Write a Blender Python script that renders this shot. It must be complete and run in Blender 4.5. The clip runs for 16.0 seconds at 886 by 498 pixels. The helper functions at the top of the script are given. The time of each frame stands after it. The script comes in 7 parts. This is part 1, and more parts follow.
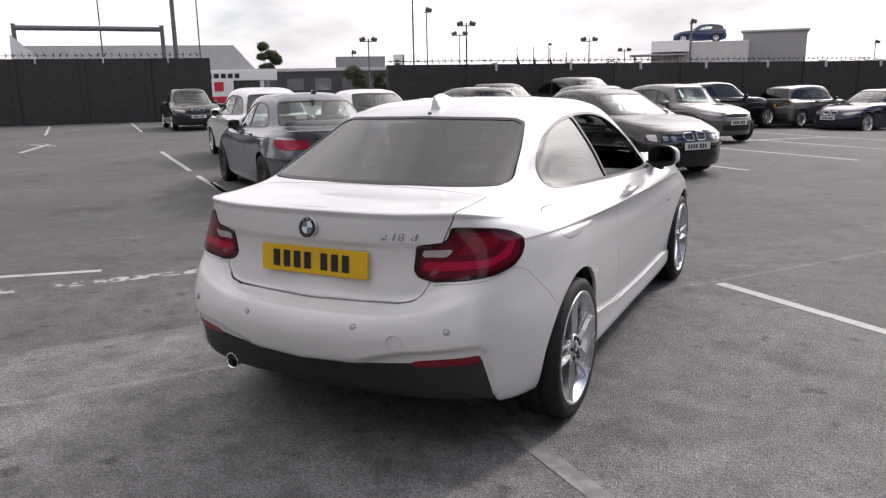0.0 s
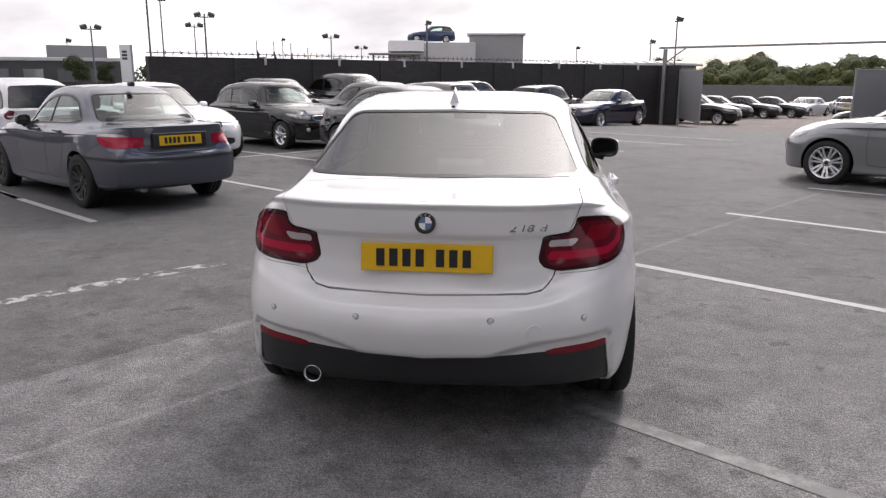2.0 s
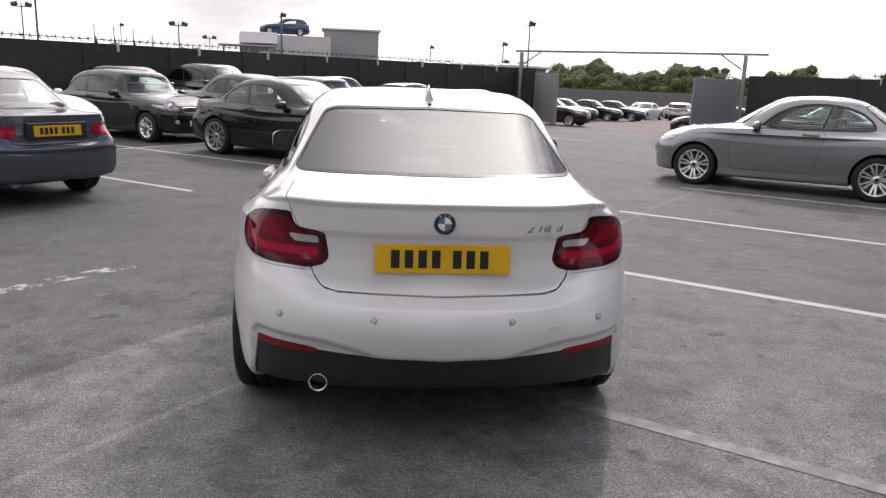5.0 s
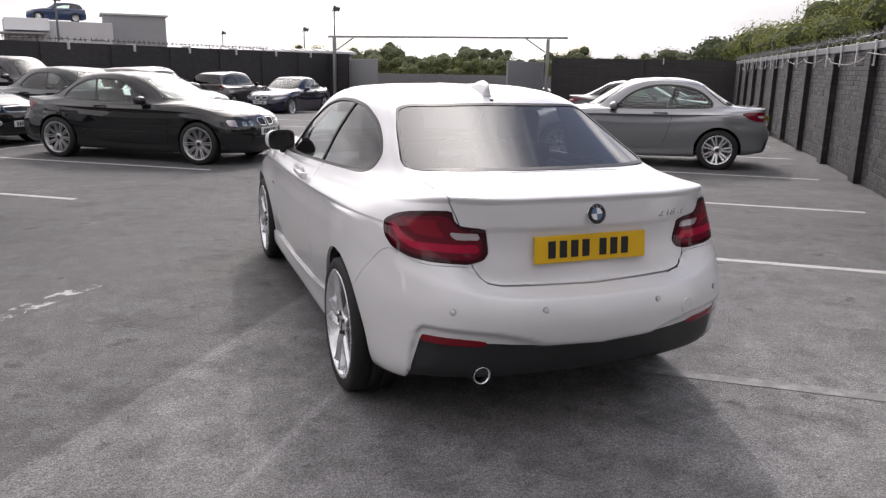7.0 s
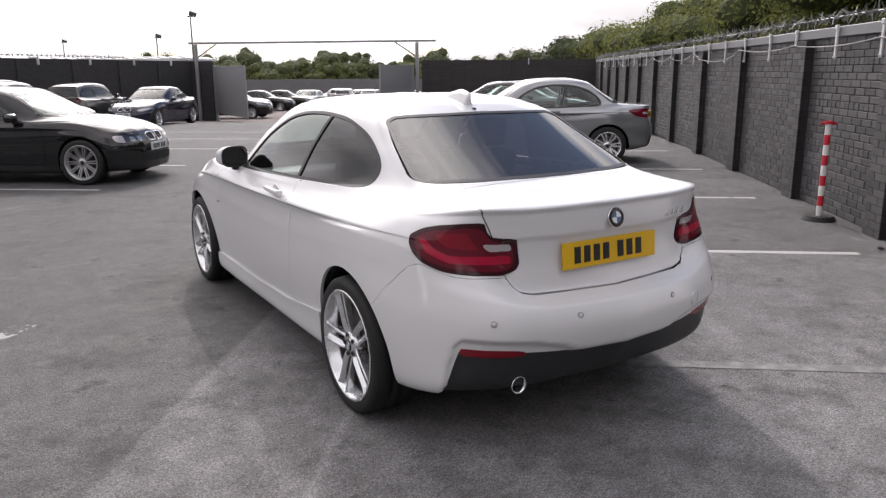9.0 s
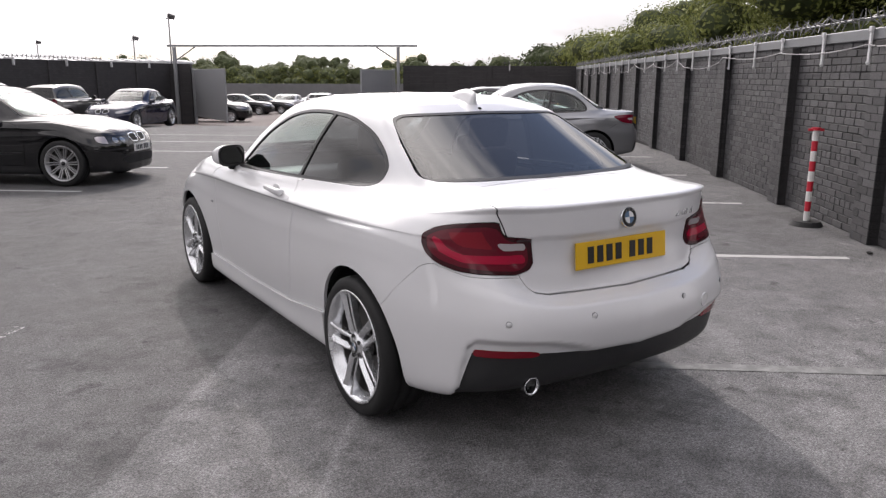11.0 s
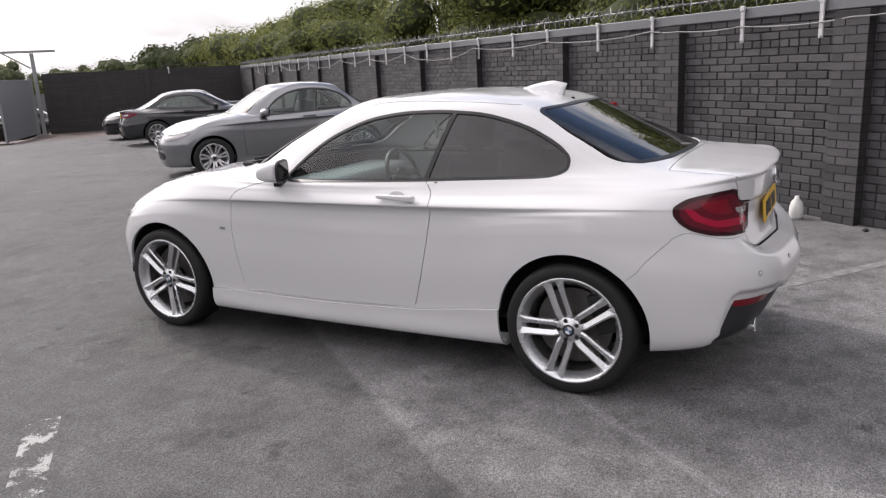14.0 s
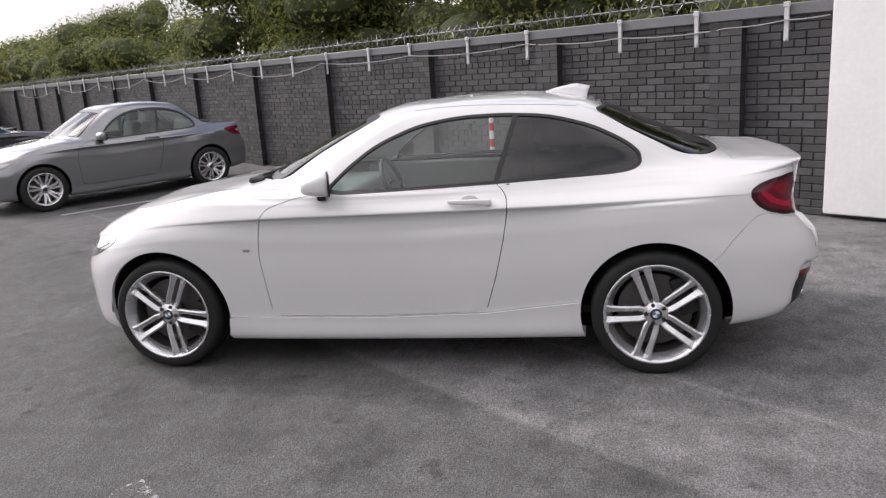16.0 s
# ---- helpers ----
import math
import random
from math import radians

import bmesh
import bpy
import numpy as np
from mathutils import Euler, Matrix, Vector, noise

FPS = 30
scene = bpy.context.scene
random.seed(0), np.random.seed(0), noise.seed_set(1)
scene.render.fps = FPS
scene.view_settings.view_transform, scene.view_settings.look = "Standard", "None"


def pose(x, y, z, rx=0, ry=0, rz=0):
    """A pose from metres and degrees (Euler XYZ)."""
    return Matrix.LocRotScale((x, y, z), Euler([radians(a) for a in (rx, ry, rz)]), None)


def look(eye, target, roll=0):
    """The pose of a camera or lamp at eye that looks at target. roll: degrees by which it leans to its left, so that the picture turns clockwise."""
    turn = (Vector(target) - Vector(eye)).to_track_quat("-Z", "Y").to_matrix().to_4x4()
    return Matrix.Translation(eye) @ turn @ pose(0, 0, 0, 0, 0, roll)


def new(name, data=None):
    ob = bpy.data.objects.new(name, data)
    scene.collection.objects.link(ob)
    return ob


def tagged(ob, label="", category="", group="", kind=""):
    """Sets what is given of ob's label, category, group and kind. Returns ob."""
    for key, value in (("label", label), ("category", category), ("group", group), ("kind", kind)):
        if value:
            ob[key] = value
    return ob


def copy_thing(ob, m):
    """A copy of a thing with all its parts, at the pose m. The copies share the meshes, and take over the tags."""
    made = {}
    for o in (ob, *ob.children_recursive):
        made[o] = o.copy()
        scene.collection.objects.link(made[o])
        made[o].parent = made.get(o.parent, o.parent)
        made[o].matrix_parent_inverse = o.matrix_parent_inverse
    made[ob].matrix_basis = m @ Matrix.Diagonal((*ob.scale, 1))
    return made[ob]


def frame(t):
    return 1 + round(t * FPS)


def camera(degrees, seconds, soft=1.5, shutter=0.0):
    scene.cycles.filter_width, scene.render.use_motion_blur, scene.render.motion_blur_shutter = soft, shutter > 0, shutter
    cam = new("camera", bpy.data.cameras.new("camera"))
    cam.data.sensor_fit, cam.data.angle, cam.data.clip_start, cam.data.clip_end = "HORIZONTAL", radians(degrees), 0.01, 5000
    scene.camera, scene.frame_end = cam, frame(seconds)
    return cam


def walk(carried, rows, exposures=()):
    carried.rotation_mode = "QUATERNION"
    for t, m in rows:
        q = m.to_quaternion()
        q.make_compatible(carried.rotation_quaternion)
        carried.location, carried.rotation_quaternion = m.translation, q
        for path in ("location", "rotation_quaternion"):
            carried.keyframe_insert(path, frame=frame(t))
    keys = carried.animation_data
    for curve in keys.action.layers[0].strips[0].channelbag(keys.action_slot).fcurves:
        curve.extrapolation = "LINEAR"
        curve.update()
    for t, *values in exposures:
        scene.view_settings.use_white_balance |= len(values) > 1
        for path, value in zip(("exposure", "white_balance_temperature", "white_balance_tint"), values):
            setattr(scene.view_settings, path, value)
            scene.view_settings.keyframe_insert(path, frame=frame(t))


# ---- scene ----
cam = camera(61.0, 16.0, 1.3)
PATH = [
    (0, (1.814, -3.179, 1.507), (0.933, -1.436, 1.077), -1.0),
    (0.5, (1.533, -3.308, 1.491), (0.78, -1.51, 1.041), 0.4),
    (1, (1.1, -3.428, 1.508), (0.508, -1.586, 1.003), -0.8),
    (1.5, (0.719, -3.582, 1.518), (0.322, -1.669, 1.089), -0.7),
    (2, (0.382, -3.604, 1.502), (0.17, -1.666, 1.058), 0.1),
    (2.5, (0.125, -3.533, 1.528), (0.051, -1.582, 1.093), -0.6),
    (3, (-0.031, -3.541, 1.528), (0.015, -1.594, 1.075), -0.3),
    (5.3, (-0.366, -3.55, 1.491), (-0.16, -1.611, 1.047), 2.1),
    (5.5, (-0.48, -3.55, 1.506), (-0.217, -1.619, 1.056), 1.1),
    (6, (-0.838, -3.462, 1.486), (-0.439, -1.558, 1.025), 1.3),
    (6.5, (-1.256, -3.416, 1.503), (-0.734, -1.543, 1.032), 1.4),
    (7, (-1.632, -3.352, 1.518), (-0.936, -1.536, 1.049), 1.0),
    (7.5, (-1.881, -3.166, 1.513), (-1.047, -1.411, 1.041), -0.3),
    (8, (-2.109, -3.052, 1.534), (-1.15, -1.362, 1.061), 0.7),
    (8.2, (-2.168, -3.043, 1.551), (-1.179, -1.37, 1.08), 0.4),
    (10.5, (-2.207, -2.997, 1.537), (-1.195, -1.331, 1.089), -1.0),
    (11, (-2.289, -2.927, 1.514), (-1.227, -1.293, 1.069), 0.2),
    (11.5, (-2.589, -2.818, 1.531), (-1.372, -1.294, 1.089), 0.3),
    (12, (-2.893, -2.558, 1.516), (-1.578, -1.119, 1.067), -1.4),
    (12.5, (-3.227, -2.272, 1.53), (-1.824, -0.921, 1.075), 0.0),
    (13, (-3.568, -1.915, 1.54), (-2.041, -0.71, 1.075), -0.4),
    (13.5, (-3.784, -1.531, 1.554), (-2.172, -0.446, 1.079), -2.3),
    (14, (-4.083, -1.129, 1.569), (-2.384, -0.185, 1.095), -2.9),
    (14.5, (-4.263, -0.772, 1.551), (-2.498, 0.04, 1.076), -2.9),
    (15, (-4.431, -0.381, 1.575), (-2.607, 0.285, 1.097), -3.6),
    (15.5, (-4.584, -0.027, 1.594), (-2.708, 0.482, 1.124), -3.5),
    (16, (-4.586, 0.324, 1.58), (-2.678, 0.707, 1.119), -3.8),
]
walk(cam, [(t, look(eye, target, roll)) for t, eye, target, roll in PATH], [(0, -.44, 6550, 17), (7, -.40, 6550, 17), (16, -.34, 6550, 17)])

# ---------------------------------------------------------------- light
SUN_AZ, SUN_EL = radians(21.0), radians(38.5)
world = bpy.data.worlds.new("sky")
scene.world = world
world.use_nodes = True
wt = world.node_tree
bg = wt.nodes["Background"]
sky = wt.nodes.new("ShaderNodeTexSky")
sky.sky_type = "NISHITA"
sky.sun_disc = False
sky.sun_elevation, sky.sun_rotation = SUN_EL, SUN_AZ
sky.air_density, sky.dust_density, sky.ozone_density = 1.0, .6, 1.5
# thin broken cloud over the blue
tc = wt.nodes.new("ShaderNodeTexCoord")
up = wt.nodes.new("ShaderNodeSeparateXYZ")
wt.links.new(tc.outputs["Generated"], up.inputs[0])
rise = wt.nodes.new("ShaderNodeMath")
rise.operation = "ADD"
rise.inputs[1].default_value = .32
wt.links.new(up.outputs[2], rise.inputs[0])
layer = wt.nodes.new("ShaderNodeCombineXYZ")
for k in (0, 1):
    flat = wt.nodes.new("ShaderNodeMath")
    flat.operation = "DIVIDE"
    wt.links.new(up.outputs[k], flat.inputs[0])
    wt.links.new(rise.outputs[0], flat.inputs[1])
    wt.links.new(flat.outputs[0], layer.inputs[k])
cl = wt.nodes.new("ShaderNodeTexNoise")
cl.inputs["Scale"].default_value, cl.inputs["Detail"].default_value, cl.inputs["Roughness"].default_value = 2.2, 8, .55
cr = wt.nodes.new("ShaderNodeMapRange")
cr.inputs["From Min"].default_value, cr.inputs["From Max"].default_value = .22, .46
wt.links.new(layer.outputs[0], cl.inputs["Vector"])
# cloud breaks up overhead and to the east
gaps = wt.nodes.new("ShaderNodeMapRange")
gaps.inputs["From Min"].default_value, gaps.inputs["From Max"].default_value = .22, .55
gaps.inputs["To Max"].default_value = .34
wt.links.new(up.outputs[2], gaps.inputs["Value"])
thin = wt.nodes.new("ShaderNodeMath")
thin.operation = "SUBTRACT"
wt.links.new(cl.outputs["Fac"], thin.inputs[0])
east = wt.nodes.new("ShaderNodeMapRange")
east.inputs["From Min"].default_value, east.inputs["From Max"].default_value = .26, .60
wt.links.new(up.outputs[0], east.inputs["Value"])
clearing = wt.nodes.new("ShaderNodeMath")
clearing.operation = "MULTIPLY"
wt.links.new(gaps.outputs[0], clearing.inputs[0])
wt.links.new(east.outputs[0], clearing.inputs[1])
wt.links.new(clearing.outputs[0], thin.inputs[1])
wt.links.new(thin.outputs[0], cr.inputs["Value"])
shade = wt.nodes.new("ShaderNodeMix")
shade.data_type = "RGBA"
wt.links.new(cr.outputs[0], shade.inputs["Factor"])
wt.links.new(sky.outputs[0], shade.inputs["A"])
grey = wt.nodes.new("ShaderNodeTexNoise")
grey.inputs["Scale"].default_value, grey.inputs["Detail"].default_value = 1.3, 6
wt.links.new(layer.outputs[0], grey.inputs["Vector"])
gm = wt.nodes.new("ShaderNodeMapRange")
gm.inputs["From Min"].default_value, gm.inputs["From Max"].default_value = .36, .6
gm.inputs["To Min"].default_value, gm.inputs["To Max"].default_value = 6.4, 12.0
wt.links.new(grey.outputs["Fac"], gm.inputs["Value"])
cloud = wt.nodes.new("ShaderNodeCombineColor")
for k in range(3):
    wt.links.new(gm.outputs[0], cloud.inputs[k])
wt.links.new(cloud.outputs[0], shade.inputs["B"])
# the veil's glow about the sun
aim = wt.nodes.new("ShaderNodeVectorMath")
aim.operation = "DOT_PRODUCT"
aim.inputs[1].default_value = (math.sin(SUN_AZ) * math.cos(SUN_EL), math.cos(SUN_AZ) * math.cos(SUN_EL), math.sin(SUN_EL))
wt.links.new(tc.outputs["Generated"], aim.inputs[0])
near = wt.nodes.new("ShaderNodeMapRange")
near.inputs["From Min"].default_value, near.inputs["From Max"].default_value = .55, 1.0
wt.links.new(aim.outputs["Value"], near.inputs["Value"])
power = wt.nodes.new("ShaderNodeMath")
power.operation = "POWER"
power.inputs[1].default_value = 5.0
wt.links.new(near.outputs[0], power.inputs[0])
veil = wt.nodes.new("ShaderNodeMix")
veil.data_type, veil.blend_type = "RGBA", "ADD"
veil.inputs["B"].default_value = (55, 54, 51, 1)
lit = wt.nodes.new("ShaderNodeMath")
lit.operation = "MULTIPLY"
wt.links.new(power.outputs[0], lit.inputs[0])
wt.links.new(cr.outputs[0], lit.inputs[1])
wt.links.new(lit.outputs[0], veil.inputs["Factor"])
wt.links.new(shade.outputs["Result"], veil.inputs["A"])
wt.links.new(veil.outputs["Result"], bg.inputs["Color"])
bg.inputs["Strength"].default_value = .150
sun = new("sun", bpy.data.lights.new("sun", "SUN"))
sun.data.energy, sun.data.angle, sun.data.color = 1.82, radians(1.6), (1.0, .95, .89)
sun.matrix_basis = look((0, 0, 30), (-math.sin(SUN_AZ) * math.cos(SUN_EL), -math.cos(SUN_AZ) * math.cos(SUN_EL), 30 - math.sin(SUN_EL)))

# ---------------------------------------------------------------- materials
def material(name, base=(.5, .5, .5), rough=.5, metal=0.0, coat=0.0, spec=.5, emit=None):
    m = bpy.data.materials.new(name)
    m.use_nodes = True
    p = m.node_tree.nodes["Principled BSDF"]
    p.inputs["Base Color"].default_value = (*base, 1)
    p.inputs["Roughness"].default_value = rough
    p.inputs["Metallic"].default_value = metal
    p.inputs["Coat Weight"].default_value = coat
    p.inputs["Coat Roughness"].default_value = .025
    p.inputs["Coat IOR"].default_value = 1.62
    p.inputs["Specular IOR Level"].default_value = spec
    if emit:
        p.inputs["Emission Color"].default_value = (*emit[:3], 1)
        p.inputs["Emission Strength"].default_value = emit[3]
    return m


def wear(m, scale=8.0, amount=.25, rough_by=.15, bump=.0, fine=60.0, coords="Object", tint=None, dist=.01):
    """Two scales of uneven colour, roughness and relief."""
    t = m.node_tree
    p = t.nodes["Principled BSDF"]
    base = tuple(p.inputs["Base Color"].default_value)
    rough = p.inputs["Roughness"].default_value
    tc = t.nodes.new("ShaderNodeTexCoord")
    n1, n2 = t.nodes.new("ShaderNodeTexNoise"), t.nodes.new("ShaderNodeTexNoise")
    n1.inputs["Scale"].default_value, n1.inputs["Detail"].default_value = scale, 6
    n2.inputs["Scale"].default_value, n2.inputs["Detail"].default_value = fine, 3
    for n in (n1, n2):
        t.links.new(tc.outputs[coords], n.inputs["Vector"])
    add = t.nodes.new("ShaderNodeMath")
    add.operation = "MULTIPLY_ADD"
    add.inputs[1].default_value, add.inputs[2].default_value = .5, 0
    t.links.new(n2.outputs["Fac"], add.inputs[0])
    half = t.nodes.new("ShaderNodeMath")
    half.operation = "MULTIPLY_ADD"
    half.inputs[1].default_value = .5
    t.links.new(n1.outputs["Fac"], half.inputs[0])
    t.links.new(add.outputs[0], half.inputs[2])
    ramp = t.nodes.new("ShaderNodeMapRange")
    ramp.inputs["From Min"].default_value, ramp.inputs["From Max"].default_value = .3, .7
    t.links.new(half.outputs[0], ramp.inputs["Value"])
    mix = t.nodes.new("ShaderNodeMix")
    mix.data_type = "RGBA"
    lo = [c * (1 - amount) for c in base[:3]]
    hi = [min(1, c * (1 + amount)) for c in (tint or base[:3])]
    mix.inputs["A"].default_value, mix.inputs["B"].default_value = (*lo, 1), (*hi, 1)
    t.links.new(ramp.outputs[0], mix.inputs["Factor"])
    t.links.new(mix.outputs["Result"], p.inputs["Base Color"])
    rr = t.nodes.new("ShaderNodeMapRange")
    rr.inputs["To Min"].default_value, rr.inputs["To Max"].default_value = max(.02, rough - rough_by), min(1, rough + rough_by)
    t.links.new(n1.outputs["Fac"], rr.inputs["Value"])
    t.links.new(rr.outputs[0], p.inputs["Roughness"])
    if bump:
        b = t.nodes.new("ShaderNodeBump")
        b.inputs["Strength"].default_value, b.inputs["Distance"].default_value = bump, dist
        t.links.new(n2.outputs["Fac"], b.inputs["Height"])
        t.links.new(b.outputs[0], p.inputs["Normal"])
    return m


def glass_like(name, tint, clear):
    """A tinted pane: gloss that grows towards grazing angles over a tinted see-through sheet, alike from both sides."""
    m = bpy.data.materials.new(name)
    m.use_nodes = True
    t = m.node_tree
    t.nodes.remove(t.nodes["Principled BSDF"])
    out = t.nodes["Material Output"]
    clear_n, gloss, mix = t.nodes.new("ShaderNodeBsdfTransparent"), t.nodes.new("ShaderNodeBsdfGlossy"), t.nodes.new("ShaderNodeMixShader")
    clear_n.inputs["Color"].default_value = (*(c * clear for c in tint), 1)
    gloss.inputs["Roughness"].default_value = .012
    lw = t.nodes.new("ShaderNodeLayerWeight")
    lw.inputs["Blend"].default_value = .5
    power = t.nodes.new("ShaderNodeMath")
    power.operation = "POWER"
    power.inputs[1].default_value = 4.0
    t.links.new(lw.outputs["Facing"], power.inputs[0])
    grow = t.nodes.new("ShaderNodeMapRange")
    grow.inputs["To Min"].default_value = .085
    t.links.new(power.outputs[0], grow.inputs["Value"])
    t.links.new(grow.outputs[0], mix.inputs[0])
    t.links.new(clear_n.outputs[0], mix.inputs[1])
    t.links.new(gloss.outputs[0], mix.inputs[2])
    t.links.new(mix.outputs[0], out.inputs["Surface"])
    return m


def paint(name, base, metal=0.0, rough=.35):
    m = material(name, base, rough, metal, 1.0, .25 if max(base) > .3 else .02)
    return wear(m, 1.2, .04, .05, 0, 900)


BLACK = material("matt_black", (.012, .012, .013), .7)
TRIM = material("black_trim", (.015, .015, .016), .35)
PLASTIC = wear(material("grained_black_plastic", (.022, .022, .024), .5), 6, .3, .1, .2, 900, dist=.002)
TYRE = wear(material("tyre_rubber", (.009, .009, .0095), .7), 20, .35, .1, .3, 300, dist=.003)
ALLOY = wear(material("silver_alloy", (.74, .75, .77), .26, .85, .3), 10, .06, .06, 0, 200)
# barrel tone holds the shade inside the wheel
BARREL = wear(material("shaded_wheel_barrel", (.085, .082, .080), .55, .5), 12, .2, .1, 0, 90)
DISC = wear(material("brake_steel", (.11, .105, .10), .5, .7), 14, .25, .1, 0, 120)
CHROME = material("chrome", (.75, .76, .78), .08, 1.0)
DULL_CHROME = material("dull_chrome", (.42, .42, .42), .25, 1.0)
MIRROR = material("mirror_glass", (.16, .155, .155), .03, 1.0)
GLASS = glass_like("side_glass", (.84, .95, .91), .97)
TINT = glass_like("privacy_glass", (.50, .53, .56), .24)
LAMP_DARK = material("dark_red_lens", (.034, .002, .005), .08, 0, .0, .4)
LAMP_RED = material("red_lens", (.115, .003, .013), .08, 0, .0, .4)
LAMP_MID = material("red_lens_clear", (.20, .005, .015), .1, 0, .0, .4)
LAMP_BRIGHT = material("bright_red_lens", (.36, .005, .034), .15, 0, .0, .4)
LAMP_WHITE = material("clear_lens", (.50, .46, .48), .12, .3, 1.0)
LAMP_SMOKE = material("smoked_headlamp_glass", (.035, .035, .038), .06, .3, 1.0)
HEAD = material("headlamp_glass", (.24, .245, .255), .06, .4, 1.0)
SEAT = wear(material("dark_seat_cloth", (.07, .07, .073), .85), 10, .3, .05, .2, 400)
DASH = wear(material("dashboard_plastic", (.20, .205, .21), .6), 8, .2, .1, 0, 200)
PLATE_Y = wear(material("yellow_plate", (.72, .43, .008), .4), 12, .07, .05, 0, 300)
PLATE_W = wear(material("white_plate", (.70, .70, .68), .4), 12, .07, .05, 0, 300)
INK = material("plate_ink", (.012, .012, .014), .45)
BLUE_ENAMEL = material("blue_enamel", (.10, .18, .30), .15, 0, 1.0)
BADGE = material("satin_chrome", (.40, .40, .41), .25, .8)
WHITE_ENAMEL = material("white_enamel", (.75, .76, .78), .15, 0, 1.0)
WHITE_PAINT = paint("white_car_paint", (.715, .715, .73))


def car_mats(p, **more):
    d = dict(paint=p, black=BLACK, trim=TRIM, plastic=PLASTIC, tyre=TYRE, rim=ALLOY, barrel=BARREL, cap=TRIM, disc=DISC, chrome=CHROME, dull=DULL_CHROME, mirror=MIRROR, glass=GLASS, tint=TINT, dark=BLACK,
             lamp_dark=LAMP_DARK, lamp_red=LAMP_RED, lamp_mid=LAMP_MID, lamp_bright=LAMP_BRIGHT, lamp_white=LAMP_WHITE, head=HEAD)
    d.update(more)
    return d


def leafy(m, share=.4):
    """Lets light through the leaves."""
    t = m.node_tree
    p, out = t.nodes["Principled BSDF"], t.nodes["Material Output"]
    tr, mix = t.nodes.new("ShaderNodeBsdfTranslucent"), t.nodes.new("ShaderNodeMixShader")
    src = p.inputs["Base Color"].links[0].from_socket
    t.links.new(src, tr.inputs["Color"])
    mix.inputs[0].default_value = share
    t.links.new(p.outputs[0], mix.inputs[1])
    t.links.new(tr.outputs[0], mix.inputs[2])
    t.links.new(mix.outputs[0], out.inputs["Surface"])
    return m

# ---------------------------------------------------------------- mesh helpers
def link_mesh(name, verts, faces, mats, parent=None, label="", smooth=True, normals=None, mat_ids=None):
    me = bpy.data.meshes.new(name)
    me.from_pydata([tuple(v) for v in verts], [], [tuple(f) for f in faces])
    for m in (mats if isinstance(mats, (list, tuple)) else [mats]):
        me.materials.append(m)
    if mat_ids is not None:
        me.polygons.foreach_set("material_index", mat_ids)
    me.polygons.foreach_set("use_smooth", [smooth] * len(me.polygons))
    me.update()
    if normals is not None:
        me.normals_split_custom_set_from_vertices([tuple(n) for n in normals])
    ob = new(name, me)
    if parent is not None:
        ob.parent = parent
    if label:
        ob["label"] = label
    return ob


def part(name, bm, mat, parent=None, label="", smooth=False, m=None):
    if m is not None:
        bmesh.ops.transform(bm, matrix=m, verts=bm.verts)
    me = bpy.data.meshes.new(name)
    bm.normal_update()
    bm.to_mesh(me)
    bm.free()
    for one in (mat if isinstance(mat, (list, tuple)) else [mat]):
        me.materials.append(one)
    me.polygons.foreach_set("use_smooth", [smooth] * len(me.polygons))
    ob = new(name, me)
    if parent is not None:
        ob.parent = parent
    if label:
        ob["label"] = label
    return ob


def box_bm(sx, sy, sz, m=None, bevel=0.0, seg=2, bm=None):
    own = bmesh.new()
    bmesh.ops.create_cube(own, size=1.0, matrix=Matrix.Diagonal((sx, sy, sz, 1)))
    if bevel > 0:
        bmesh.ops.bevel(own, geom=own.edges[:], offset=bevel, segments=seg, affect="EDGES", profile=0.6)
    if m is not None:
        bmesh.ops.transform(own, matrix=m, verts=own.verts)
    if bm is None:
        return own
    me = bpy.data.meshes.new("tmp")
    own.to_mesh(me)
    own.free()
    bm.from_mesh(me)
    bpy.data.meshes.remove(me)
    return bm


def cyl_bm(r1, r2, depth, seg=16, m=None, bm=None, caps=True):
    bm = bm or bmesh.new()
    bmesh.ops.create_cone(bm, cap_ends=caps, segments=seg, radius1=r1, radius2=r2, depth=depth, matrix=m or Matrix())
    return bm


def rod(bm, a, b, r1, r2=None, seg=8):
    a, b = Vector(a), Vector(b)
    d = b - a
    q = d.to_track_quat("Z", "Y").to_matrix().to_4x4()
    return cyl_bm(r1, r1 if r2 is None else r2, d.length, seg, Matrix.Translation((a + b) / 2) @ q, bm)


def prism_bm(outline, depth, m=None, bm=None):
    """A flat outline in x, y extruded by depth along z."""
    bm = bm or bmesh.new()
    m = m or Matrix()
    lo = [bm.verts.new(m @ Vector((x, y, 0))) for x, y in outline]
    hi = [bm.verts.new(m @ Vector((x, y, depth))) for x, y in outline]
    n = len(outline)
    bm.faces.new(hi)
    bm.faces.new(lo[::-1])
    for i in range(n):
        bm.faces.new((lo[i], lo[(i + 1) % n], hi[(i + 1) % n], hi[i]))
    return bm


def lathe(profile, seg, axis_m=None, closed=False):
    """Turns a profile of (radius, along) round the x axis."""
    verts, faces = [], []
    n = len(profile)
    for k in range(seg):
        a = 2 * math.pi * k / seg
        for r, x in profile:
            verts.append(Vector((x, r * math.cos(a), r * math.sin(a))))
    for k in range(seg):
        for i in range(n if closed else n - 1):
            j = (i + 1) % n
            k2 = (k + 1) % seg
            faces.append((k * n + i, k * n + j, k2 * n + j, k2 * n + i))
    if axis_m is not None:
        verts = [axis_m @ v for v in verts]
    return verts, faces


